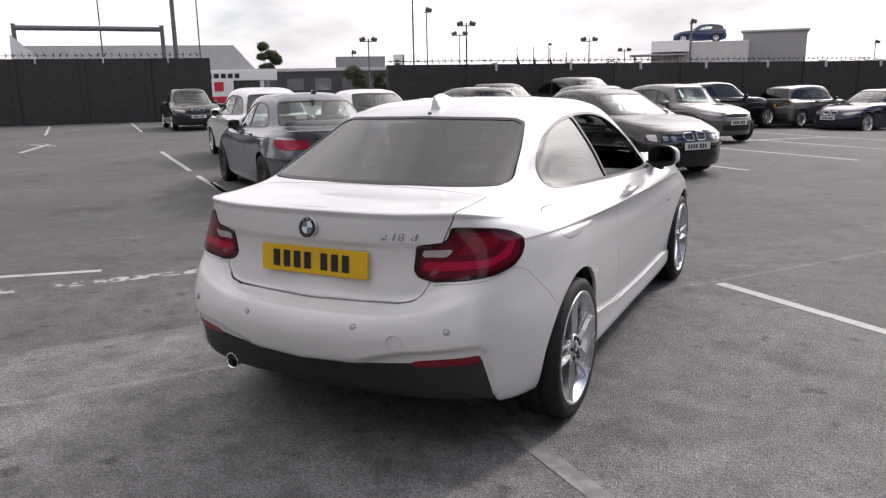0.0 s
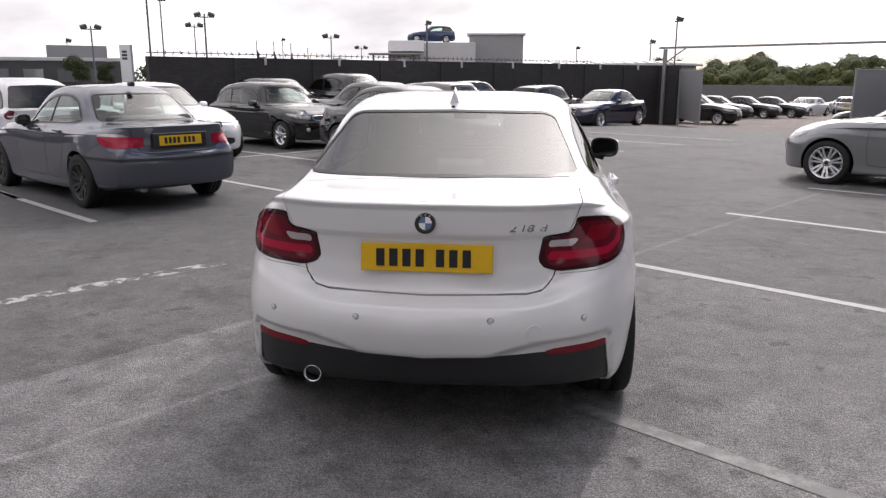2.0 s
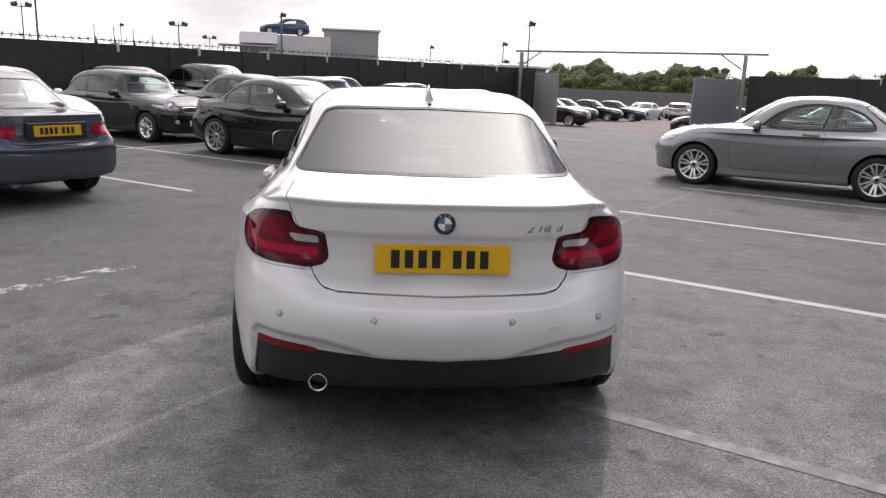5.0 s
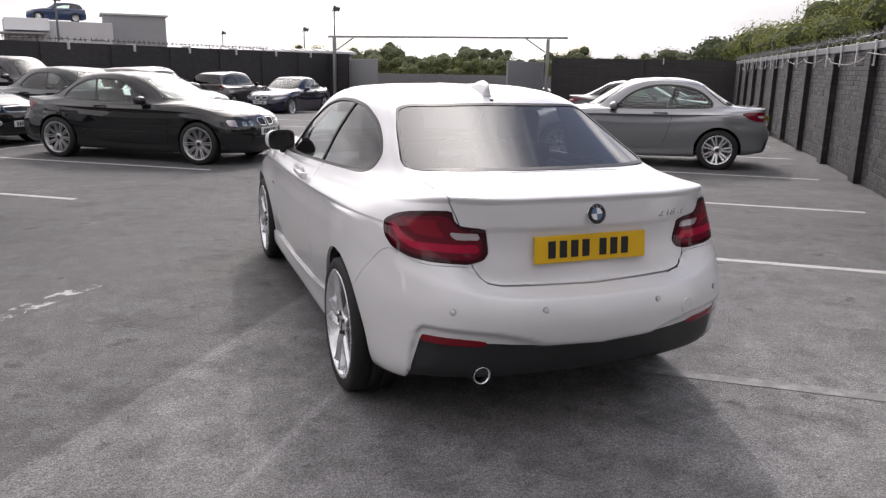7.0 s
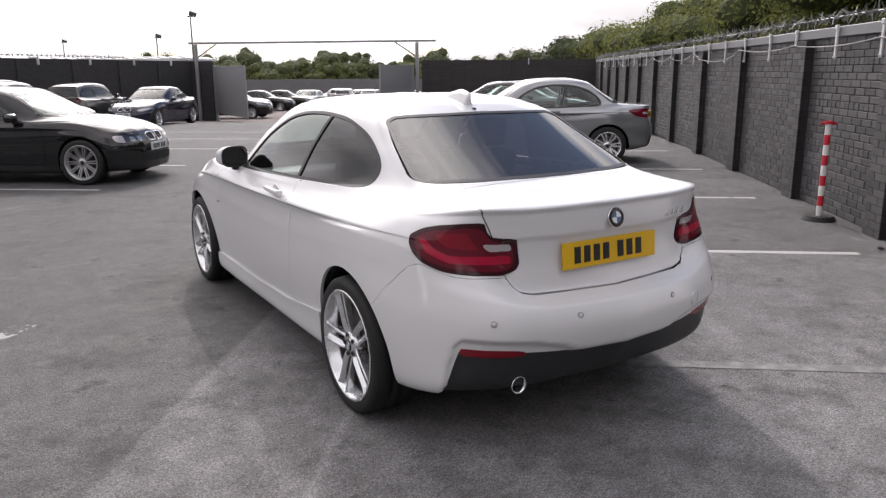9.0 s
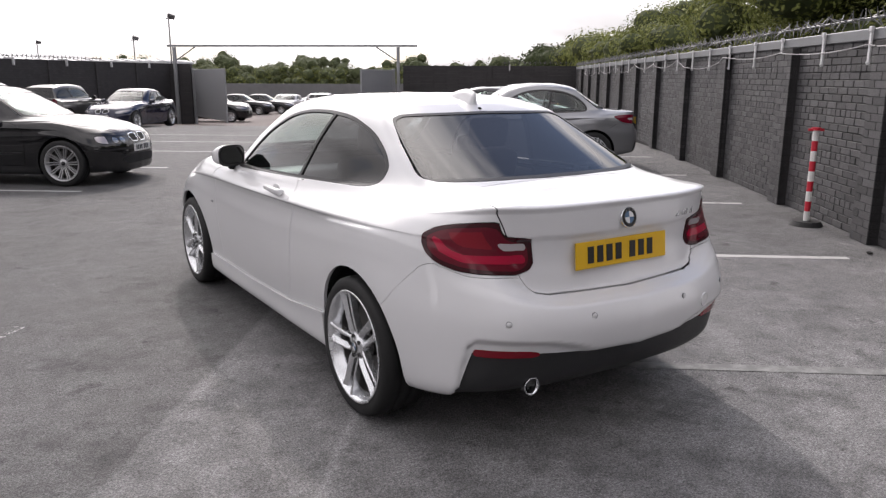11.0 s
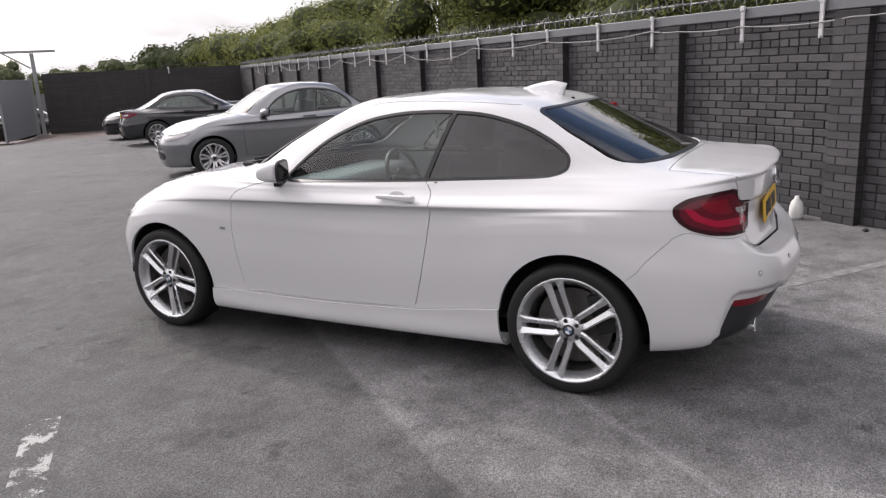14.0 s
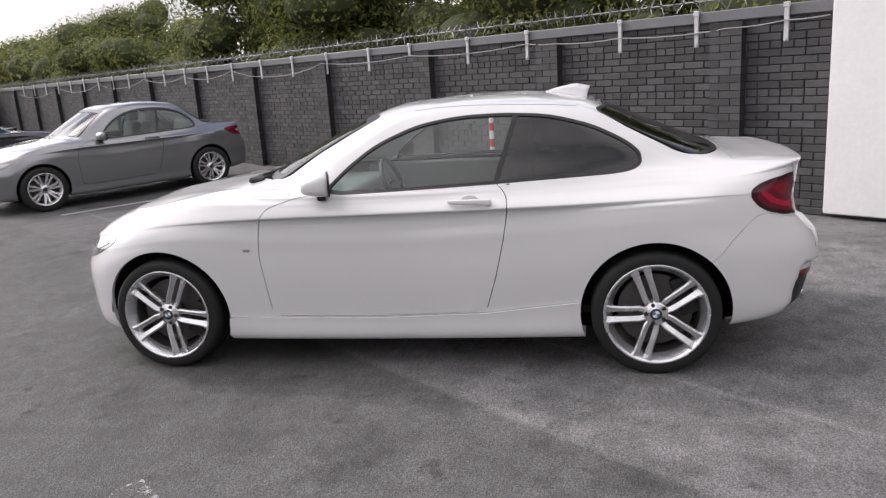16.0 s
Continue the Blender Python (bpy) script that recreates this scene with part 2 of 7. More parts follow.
# ---------------------------------------------------------------- car bodies
# Control rings of a two-door coupe, from the floor up to the roof's centre line. Each runs round half the car from
# the middle of the tail to the middle of the nose; rear axle at y = 0, nose towards +y.
RINGS = []


def ring(x, y, z):
    RINGS.append(np.array([x, y, z], float).T)


# underfloor
ring([0, .35, .6, .66, .68, .68, .68, .68, .66, .58, .35, 0],
     [-.67, -.66, -.58, -.45, 0, .45, 1.3, 2.1, 2.69, 3.1, 3.28, 3.33],
     [.25, .25, .25, .23, .21, .19, .18, .18, .19, .2, .2, .2])
# lower edge of bumpers and sills
ring([0, .42, .692, .8, .82, .825, .815, .815, .81, .75, .43, 0],
     [-.8, -.785, -.695, -.43, 0, .42, 1.3, 2.2, 2.69, 3.13, 3.41, 3.47],
     [.285, .295, .303, .262, .215, .198, .18, .176, .19, .21, .2, .2])
# low side
ring([0, .42, .702, .846, .872, .846, .832, .832, .865, .81, .46, 0],
     [-.885, -.845, -.735, -.4, 0, .45, 1.3, 2.15, 2.69, 3.1, 3.44, 3.51],
     [.41, .42, .44, .44, .45, .34, .3, .31, .42, .4, .4, .4])
# widest line, bumper's fullest part
ring([0, .43, .712, .858, .889, .868, .854, .856, .88, .815, .465, 0],
     [-.925, -.868, -.73, -.375, 0, .5, 1.3, 2.1, 2.69, 3.11, 3.43, 3.5],
     [.55, .56, .59, .61, .65, .55, .52, .54, .66, .56, .55, .55])
# bumper's upper edge
ring([0, .43, .712, .846, .888, .868, .86, .862, .878, .8, .46, 0],
     [-.9, -.845, -.69, -.345, 0, .5, 1.3, 2.08, 2.66, 3.08, 3.39, 3.46],
     [.632, .642, .7, .735, .77, .71, .67, .685, .735, .68, .66, .66])
# shelf over the bumper
ring([0, .43, .71, .842, .884, .867, .862, .865, .874, .79, .46, 0],
     [-.862, -.812, -.655, -.335, 0, .5, 1.3, 2.07, 2.64, 3.07, 3.36, 3.43],
     [.655, .665, .76, .795, .82, .765, .725, .74, .768, .715, .695, .695])
# foot of the boot lid, foot of the tail lamps
ring([0, .42, .706, .832, .874, .858, .856, .86, .864, .78, .46, 0],
     [-.8, -.757, -.63, -.328, 0, .5, 1.3, 2.06, 2.62, 3.04, 3.34, 3.41],
     [.685, .695, .825, .862, .875, .83, .795, .803, .802, .75, .73, .73])
# under the flank crease
ring([0, .41, .698, .822, .857, .854, .858, .858, .852, .768, .455, 0],
     [-.775, -.742, -.618, -.33, 0, .5, 1.3, 2.05, 2.6, 3.01, 3.3, 3.38],
     [.755, .765, .868, .898, .888, .868, .858, .85, .83, .782, .762, .762])
# number plate recess, flank crease
ring([0, .4, .69, .818, .852, .874, .886, .881, .847, .755, .45, 0],
     [-.768, -.738, -.612, -.332, 0, .5, 1.3, 2.04, 2.58, 2.98, 3.26, 3.35],
     [.82, .83, .905, .912, .908, .893, .88, .87, .852, .808, .79, .79])
# shoulder
ring([0, .4, .66, .775, .802, .832, .86, .862, .8, .72, .44, 0],
     [-.785, -.75, -.625, -.36, 0, .5, 1.3, 2.02, 2.5, 2.9, 3.17, 3.26],
     [.94, .945, .962, .955, .95, .937, .925, .928, .94, .865, .835, .835])
# under the boot lip
ring([0, .39, .622, .742, .772, .808, .846, .842, .765, .685, .425, 0],
     [-.785, -.755, -.65, -.385, -.01, .5, 1.28, 1.98, 2.44, 2.84, 3.09, 3.18],
     [1.005, 1.003, 1.002, .98, .977, .962, .948, .954, .967, .9, .868, .868])
# boot lip, belt, bonnet edge
ring([0, .38, .604, .718, .752, .792, .838, .83, .74, .66, .42, 0],
     [-.775, -.745, -.655, -.4, -.02, .5, 1.25, 1.95, 2.4, 2.8, 3.05, 3.13],
     [1.034, 1.033, 1.034, .995, .994, .98, .967, .972, .985, .92, .885, .885])
# deck and foot of the side glass
ring([0, .38, .585, .684, .728, .774, .815, .8, .7, .6, .4, 0],
     [-.63, -.605, -.5, -.28, .06, .5, 1.2, 1.8, 2.2, 2.55, 2.8, 2.9],
     [1.05, 1.049, 1.048, 1.02, 1.021, 1.004, .99, .99, 1.01, .975, .945, .945])
# foot of the rear window and windscreen
ring([0, .36, .585, .645, .697, .756, .797, .78, .7, .58, .38, 0],
     [-.38, -.365, -.27, -.09, .16, .5, 1.15, 1.68, 1.98, 2.13, 2.22, 2.27],
     [1.078, 1.077, 1.077, 1.076, 1.063, 1.03, 1.008, 1.005, 1.015, 1.03, 1.035, 1.035])
# half way up the glass
ring([0, .335, .54, .598, .64, .68, .705, .69, .65, .55, .36, 0],
     [-.05, -.04, .04, .15, .31, .6, 1.05, 1.44, 1.66, 1.8, 1.9, 1.94],
     [1.218, 1.215, 1.21, 1.208, 1.208, 1.208, 1.205, 1.2, 1.19, 1.19, 1.197, 1.202])
# roof rail
ring([0, .32, .485, .522, .548, .567, .578, .577, .565, .485, .32, 0],
     [.29, .29, .32, .38, .5, .68, .93, 1.15, 1.3, 1.4, 1.46, 1.48],
     [1.364, 1.36, 1.348, 1.346, 1.358, 1.368, 1.377, 1.374, 1.362, 1.368, 1.378, 1.384])
# inner roof
ring([0, .2, .315, .36, .375, .38, .385, .38, .37, .315, .2, 0],
     [.48, .48, .5, .55, .62, .72, .86, .98, 1.09, 1.18, 1.24, 1.26],
     [1.408, 1.405, 1.401, 1.403, 1.41, 1.414, 1.42, 1.42, 1.415, 1.413, 1.414, 1.415])
# roof's centre line
ring([0, 0, 0, 0, 0, 0, 0, 0, 0, 0, 0, 0],
     [.68, .69, .71, .74, .77, .8, .84, .89, .94, .98, 1.01, 1.02],
     [1.43, 1.43, 1.43, 1.43, 1.43, 1.43, 1.43, 1.43, 1.43, 1.43, 1.43, 1.43])
BELT_RING = 12


def spline_rows(p, n, axis):
    """Catmull-Rom through the control points, n steps to each span."""
    p = np.moveaxis(p, axis, 0)
    k = len(p)
    ext = np.concatenate([2 * p[:1] - p[1:2], p, 2 * p[-1:] - p[-2:-1]])
    out = []
    for i in range(k - 1):
        a, b, c, d = ext[i], ext[i + 1], ext[i + 2], ext[i + 3]
        for j in range(n):
            t = j / n
            out.append(0.5 * (2 * b + (c - a) * t + (2 * a - 5 * b + 4 * c - d) * t * t + (3 * b - a - 3 * c + d) * t ** 3))
    out.append(p[-1])
    return np.moveaxis(np.array(out), 0, axis)


def polygon_field(poly, q):
    """Signed distance of the points q (n, 2) to a closed outline: positive inside."""
    poly = np.array(poly, float)
    best = np.full(len(q), 1e9)
    inside = np.zeros(len(q), bool)
    for a, b in zip(poly, np.roll(poly, -1, 0)):
        ab = b - a
        t = np.clip(((q - a) @ ab) / (ab @ ab + 1e-12), 0, 1)
        best = np.minimum(best, np.linalg.norm(q - (a + t[:, None] * ab), axis=1))
        hit = (a[1] > q[:, 1]) != (b[1] > q[:, 1])
        with np.errstate(divide="ignore", invalid="ignore"):
            xs = a[0] + (q[:, 1] - a[1]) * ab[0] / (ab[1] if ab[1] else 1e-12)
        inside ^= hit & (q[:, 0] < xs)
    return np.where(inside, best, -best)


def rounded(poly, rounds=2, cut=.2):
    """Corners cut off a closed outline, for smooth curves."""
    p = [np.array(v, float) for v in poly]
    for _ in range(rounds):
        out = []
        for a, b in zip(p, p[1:] + p[:1]):
            out += [a * (1 - cut) + b * cut, a * cut + b * (1 - cut)]
        p = out
    return [tuple(v) for v in p]


def soft(poly, r=.02):
    """Corners rounded off by about r."""
    p = [np.array(v, float) for v in poly]
    out = []
    for a, b, c in zip(p[-1:] + p[:-1], p, p[1:] + p[:1]):
        la, lc = np.linalg.norm(a - b), np.linalg.norm(c - b)
        u, w = b + (a - b) * min(r / la, .45), b + (c - b) * min(r / lc, .45)
        out += [tuple(u), tuple(.25 * u + .5 * b + .25 * w), tuple(w)]
    return out


class Skin:
    """Faces over shared points that carry a place, a normal and, for outlines, the coupe's own coordinates."""

    def __init__(self, data, faces):
        self.data, self.faces = data, faces

    def clip(self, field):
        """Splits off the faces where field(self) > 0. Returns the inner skin; self keeps the rest."""
        f = field(self)
        data, n = [self.data], len(self.data)
        made, extra = {}, []

        def cross(i, j):
            key = (min(i, j), max(i, j))
            if key not in made:
                a, b = key
                t = f[a] / (f[a] - f[b])
                made[key] = n + len(extra)
                extra.append(self.data[a] + t * (self.data[b] - self.data[a]))
            return made[key]
        inner, outer = [], []
        for face in self.faces:
            s = [f[i] > 0 for i in face]
            if all(s):
                inner.append(face)
            elif not any(s):
                outer.append(face)
            else:
                a, b = [], []
                for k, i in enumerate(face):
                    j = face[(k + 1) % len(face)]
                    (a if f[i] > 0 else b).append(i)
                    if (f[i] > 0) != (f[j] > 0):
                        c = cross(i, j)
                        a.append(c)
                        b.append(c)
                if len(a) > 2:
                    inner.append(tuple(a))
                if len(b) > 2:
                    outer.append(tuple(b))
        if extra:
            self.data = np.concatenate([self.data, np.array(extra)])
        self.faces = outer
        return Skin(self.data, inner)

    def islands(self, least=6):
        """The separate patches, largest first; crumbs join the largest."""
        root = {}

        def find(i):
            while root.setdefault(i, i) != i:
                root[i] = root[root[i]]
                i = root[i]
            return i
        for fc in self.faces:
            for i in fc[1:]:
                root[find(i)] = find(fc[0])
        groups = {}
        for fc in self.faces:
            groups.setdefault(find(fc[0]), []).append(fc)
        groups = sorted(groups.values(), key=len, reverse=True)
        whole = [g for g in groups if len(g) >= least]
        for g in groups[len(whole):]:
            whole[0] = whole[0] + g
        return [Skin(self.data, g) for g in whole]

    def copied(self):
        return Skin(self.data.copy(), list(self.faces))

    def shrink(self, field, gap):
        """Drops a rim of the given width inside the field, which leaves a joint."""
        kept = self.clip(lambda s: field(s) - gap)
        self.faces, self.data = kept.faces, kept.data

    def mesh(self, depth=0.014, push=0.0, sides=(1,), join=False):
        """Points, faces and normals, with a rim turned inwards by depth. sides: 1 as built, -1 mirrored."""
        used = sorted({i for fc in self.faces for i in fc})
        at = {i: k for k, i in enumerate(used)}
        d = self.data[used]
        faces = [tuple(at[i] for i in fc) for fc in self.faces]
        edges = {}
        for fc in faces:
            for a, b in zip(fc, fc[1:] + fc[:1]):
                edges[(a, b)] = 1
        rim = [(a, b) for a, b in edges if (b, a) not in edges]
        if join:
            rim = [(a, b) for a, b in rim if not (abs(d[a, 0]) < 1e-4 and abs(d[b, 0]) < 1e-4)]
        verts = [d[:, :3] + push * d[:, 3:6]]
        norms = [d[:, 3:6]]
        k = len(d)
        if depth and rim:
            ends = sorted({i for e in rim for i in e})
            lo = {i: k + n for n, i in enumerate(ends)}
            top = {i: k + len(ends) + n for n, i in enumerate(ends)}
            p = d[ends, :3] + push * d[ends, 3:6]
            verts += [p - depth * d[ends, 3:6], p]
            turn = {i: np.zeros(3) for i in ends}
            for a, b in rim:
                o = np.cross(d[b, :3] - d[a, :3], d[a, 3:6])
                turn[a], turn[b] = turn[a] + o, turn[b] + o
            out = np.array([turn[i] for i in ends])
            out /= np.linalg.norm(out, axis=1)[:, None] + 1e-9
            norms += [out, out]
            faces += [(top[a], lo[a], lo[b], top[b]) for a, b in rim]
        verts, norms = np.concatenate(verts), np.concatenate(norms)
        vs, fs, ns = [], [], []
        for s in sides:
            base = sum(len(v) for v in vs)
            vs.append(verts * (s, 1, 1))
            ns.append(norms * (s, 1, 1))
            fs += [tuple(base + i for i in (fc if s > 0 else fc[::-1])) for fc in faces]
        return np.concatenate(vs), fs, np.concatenate(ns)

    def link(self, name, mat, parent, label="", depth=0.014, push=0.0, sides=(1,), join=False):
        if not self.faces:
            return None
        v, f, n = self.mesh(depth, push, sides, join)
        return link_mesh(name, v, f, mat, parent, label, True, n)


def warp(v, keys):
    return np.interp(v, [k[0] for k in keys], [k[1] for k in keys])


def body_skin(steps_u, steps_v, ykeys=None, zkeys=None, wide=1.0, dents=()):
    cage = np.array(RINGS)
    grid = spline_rows(spline_rows(cage, steps_u, 1), steps_v, 0)
    grid[..., 0] = np.maximum(grid[..., 0], 0)
    grid[:, 0, 0] = grid[:, -1, 0] = 0
    step = np.linalg.norm(np.diff(grid[..., :2], axis=1), axis=2)
    tail = np.concatenate([np.zeros((len(grid), 1)), np.cumsum(step, 1)], 1)
    nose = tail[:, -1:] - tail
    src = np.concatenate([grid, tail[..., None], nose[..., None]], 2)
    pos = grid.copy()
    pos[..., 0] *= wide
    for poly, deep, soft in dents:
        flat = src.reshape(-1, 5)
        d = np.where(flat[:, 1] < .6, polygon_field(poly, flat[:, [3, 2]]), -1).reshape(pos.shape[:2])
        t = np.clip(d / soft, 0, 1)
        pos[..., 1] += deep * t * t * (3 - 2 * t)
    # a sharp fold along the flank
    zc = grid[8 * steps_v, :, 2]
    fade = np.clip((grid[8 * steps_v, :, 1] + .40) / .5, 0, 1) * np.clip((2.75 - grid[8 * steps_v, :, 1]) / .6, 0, 1)
    pos[..., 0] += .008 * fade * np.clip(1 - np.abs(grid[..., 2] - zc) / .05, 0, 1)
    # the boot lid's crisp lip
    zl = grid[11 * steps_v, :, 2]
    at_tail = np.clip((.72 - grid[11 * steps_v, :, 0]) / .1, 0, 1) * (grid[11 * steps_v, :, 1] < 0)
    pos[..., 1] -= .012 * at_tail * np.clip(1 - np.abs(grid[..., 2] - zl) / .030, 0, 1) * (grid[..., 1] < .2)
    if ykeys:
        pos[..., 1] = warp(grid[..., 1], ykeys)
    if zkeys:
        pos[..., 2] = warp(grid[..., 2], zkeys)
    # normals, with the mirror half seen at the middle
    full = np.concatenate([pos[:, 1:2] * (-1, 1, 1), pos, pos[:, -2:-1] * (-1, 1, 1)], 1)
    du = (full[:, 2:] - full[:, :-2])
    dv = np.gradient(pos, axis=0)
    nor = np.cross(du, dv)
    ln = np.linalg.norm(nor, axis=2, keepdims=True)
    nor = np.where(ln > 1e-9, nor / (ln + 1e-12), (0, 0, 1))
    nor[-1] = (0, 0, 1)
    h, w = pos.shape[:2]
    faces = [(r * w + c, r * w + c + 1, (r + 1) * w + c + 1, (r + 1) * w + c) for r in range(h - 1) for c in range(w - 1)]
    return Skin(np.concatenate([pos.reshape(-1, 3), nor.reshape(-1, 3), src.reshape(-1, 5)], 1), faces), pos, nor, steps_v


# outlines on the coupe's own coordinates: src columns are x, y, z, run from tail, run from nose
def side_area(poly, least=0.45):
    return lambda s: np.minimum(polygon_field(poly, s.data[:, [7, 8]]), s.data[:, 6] - least)


def tail_area(poly):
    return lambda s: np.minimum(polygon_field(poly, s.data[:, [9, 8]]), 1.2 - s.data[:, 7])


def nose_area(poly):
    return lambda s: np.minimum(polygon_field(poly, s.data[:, [10, 8]]), s.data[:, 7] - 1.6)


def rear_glass_area(poly):
    return lambda s: np.minimum(polygon_field(poly, s.data[:, [6, 8]]), 0.62 - s.data[:, 7])


def front_glass_area(poly):
    return lambda s: np.minimum(polygon_field(poly, s.data[:, [6, 8]]), s.data[:, 7] - 1.05)


def less(field, by):
    return lambda s: field(s) - by

SIDE_GLASS = rounded([(1.74, .972), (1.60, 1.105), (1.44, 1.218), (1.22, 1.306), (1.0, 1.341), (.76, 1.345), (.52, 1.326), (.30, 1.265),
                      (.13, 1.178), (.055, 1.115), (.055, 1.05), (.14, 1.022), (.5, 1.008), (.8, .997), (1.3, .982)], 2)
REAR_GLASS = rounded([(-.1, 1.081), (.42, 1.080), (.598, 1.080), (.620, 1.096), (.572, 1.21), (.520, 1.320), (.46, 1.340), (-.1, 1.348)], 1, .12)
FRONT_GLASS = rounded([(-.1, 1.04), (.58, 1.035), (.655, 1.05), (.618, 1.14), (.522, 1.335), (.46, 1.36), (-.1, 1.37)], 1)
DOOR = soft([(1.80, .975), (1.88, .965), (2.03, .92), (2.085, .84), (2.105, .66), (2.07, .30), (1.5, .298), (.862, .325), (.80, .52),
                (.752, .72), (.722, .90), (.735, .955), (.80, 1.02), (.80, 1.2)], .03)
SKIRT = [(2.34, .296), (2.34, .0), (.31, .0), (.31, .39), (.6, .356), (.862, .322), (1.5, .295), (2.07, .296)]
LAMP = rounded([(.455, .907), (.52, .913), (.572, .921), (.585, .942), (.597, .978), (.68, .974), (.78, .962), (.85, .947), (.905, .920), (.925, .885),
                (.915, .845), (.88, .812), (.80, .790), (.66, .776), (.51, .763), (.455, .778), (.437, .808)], 1, .12)
BOOT = rounded([(-.3, .672), (.38, .676), (.46, .69), (.498, .74), (.515, .80), (.56, .93), (.59, 1.0), (.606, 1.05), (.606, 1.3), (-.3, 1.3)], 1)
BUMPER = [(-.3, .684), (.38, .688), (.462, .702), (.49, .74), (.515, .756), (.75, .773), (.90, .810), (.97, .79), (1.06, .74), (1.16, .672),
          (1.20, .63), (1.5, .40), (1.5, 0), (-.3, 0)]
DIFFUSER = [(-.3, .442), (.30, .452), (.46, .466), (.60, .470), (.70, .476), (.748, .484), (.760, .43), (.785, .27), (.785, .0), (-.3, 0)]
REFLECTOR = soft([(.455, .462), (.50, .478), (.60, .489), (.70, .496), (.742, .498), (.748, .470), (.60, .459), (.50, .452)], .006)
BOX_HEADLAMP = soft([(.30, .615), (.30, .715), (.60, .732), (.86, .735), (.89, .70), (.87, .635), (.62, .605)], .02)
HEADLAMP = rounded([(.42, .69), (.55, .73), (.78, .765), (.96, .770), (.97, .735), (.92, .69), (.76, .63), (.52, .605), (.44, .62)], 1)
FUEL = rounded([(-.215, .985), (.0, .985), (.055, .87), (.02, .85), (-.155, .852), (-.225, .91)], 1)


DENTS = (([(-.5, .676), (.44, .676), (.50, .72), (.53, .80), (.53, .905), (-.5, .905)], .012, .008),
         ([(.34, .490), (.44, .514), (.58, .530), (.70, .540), (.765, .539), (.79, .48), (.80, .25), (-.5, .25), (-.5, .44), (.25, .455)], .028, .014))


def cut_arches(skin, rear, front, r, z):
    keep = None
    for y, rad in ((0.0, r), (front, r)):
        skin.clip(lambda s, y=y, rad=rad: np.minimum(rad - np.hypot(s.data[:, 1] - y, s.data[:, 2] - z), s.data[:, 0] - .35))


def even_glass(*pieces):
    """Lays the panes of one window on a single even curve, so that reflections run clean."""
    used = sorted({i for s in pieces for fc in s.faces for i in fc})
    d = max((s.data for s in pieces), key=len)[used]

    def basis(x, z):
        return np.stack([np.ones_like(x), z, z * z, x * x, x * x * z, x ** 4], 1)
    z0 = d[:, 2].mean()
    b = basis(d[:, 0], d[:, 2] - z0)
    c = np.linalg.lstsq(b, d[:, 1], rcond=None)[0]
    c[:5] = .5 * c[:5] + .5 * np.linalg.lstsq(b[:, :5], d[:, 1], rcond=None)[0]
    c[5] *= .5
    for s in pieces:
        own = s.data.copy()
        k = sorted({i for fc in s.faces for i in fc})
        x, z = own[k, 0], own[k, 2] - z0
        own[k, 1] = basis(x, z) @ c
        dx = 2 * c[3] * x + 2 * c[4] * x * z + 4 * c[5] * x ** 3
        dz = c[1] + 2 * c[2] * z + c[4] * x * x
        n = np.stack([-dx, np.ones_like(x), -dz], 1)
        n *= np.sign((n * own[k, 3:6]).sum(1))[:, None]
        own[k, 3:6] = n / np.linalg.norm(n, axis=1)[:, None]
        s.data = own


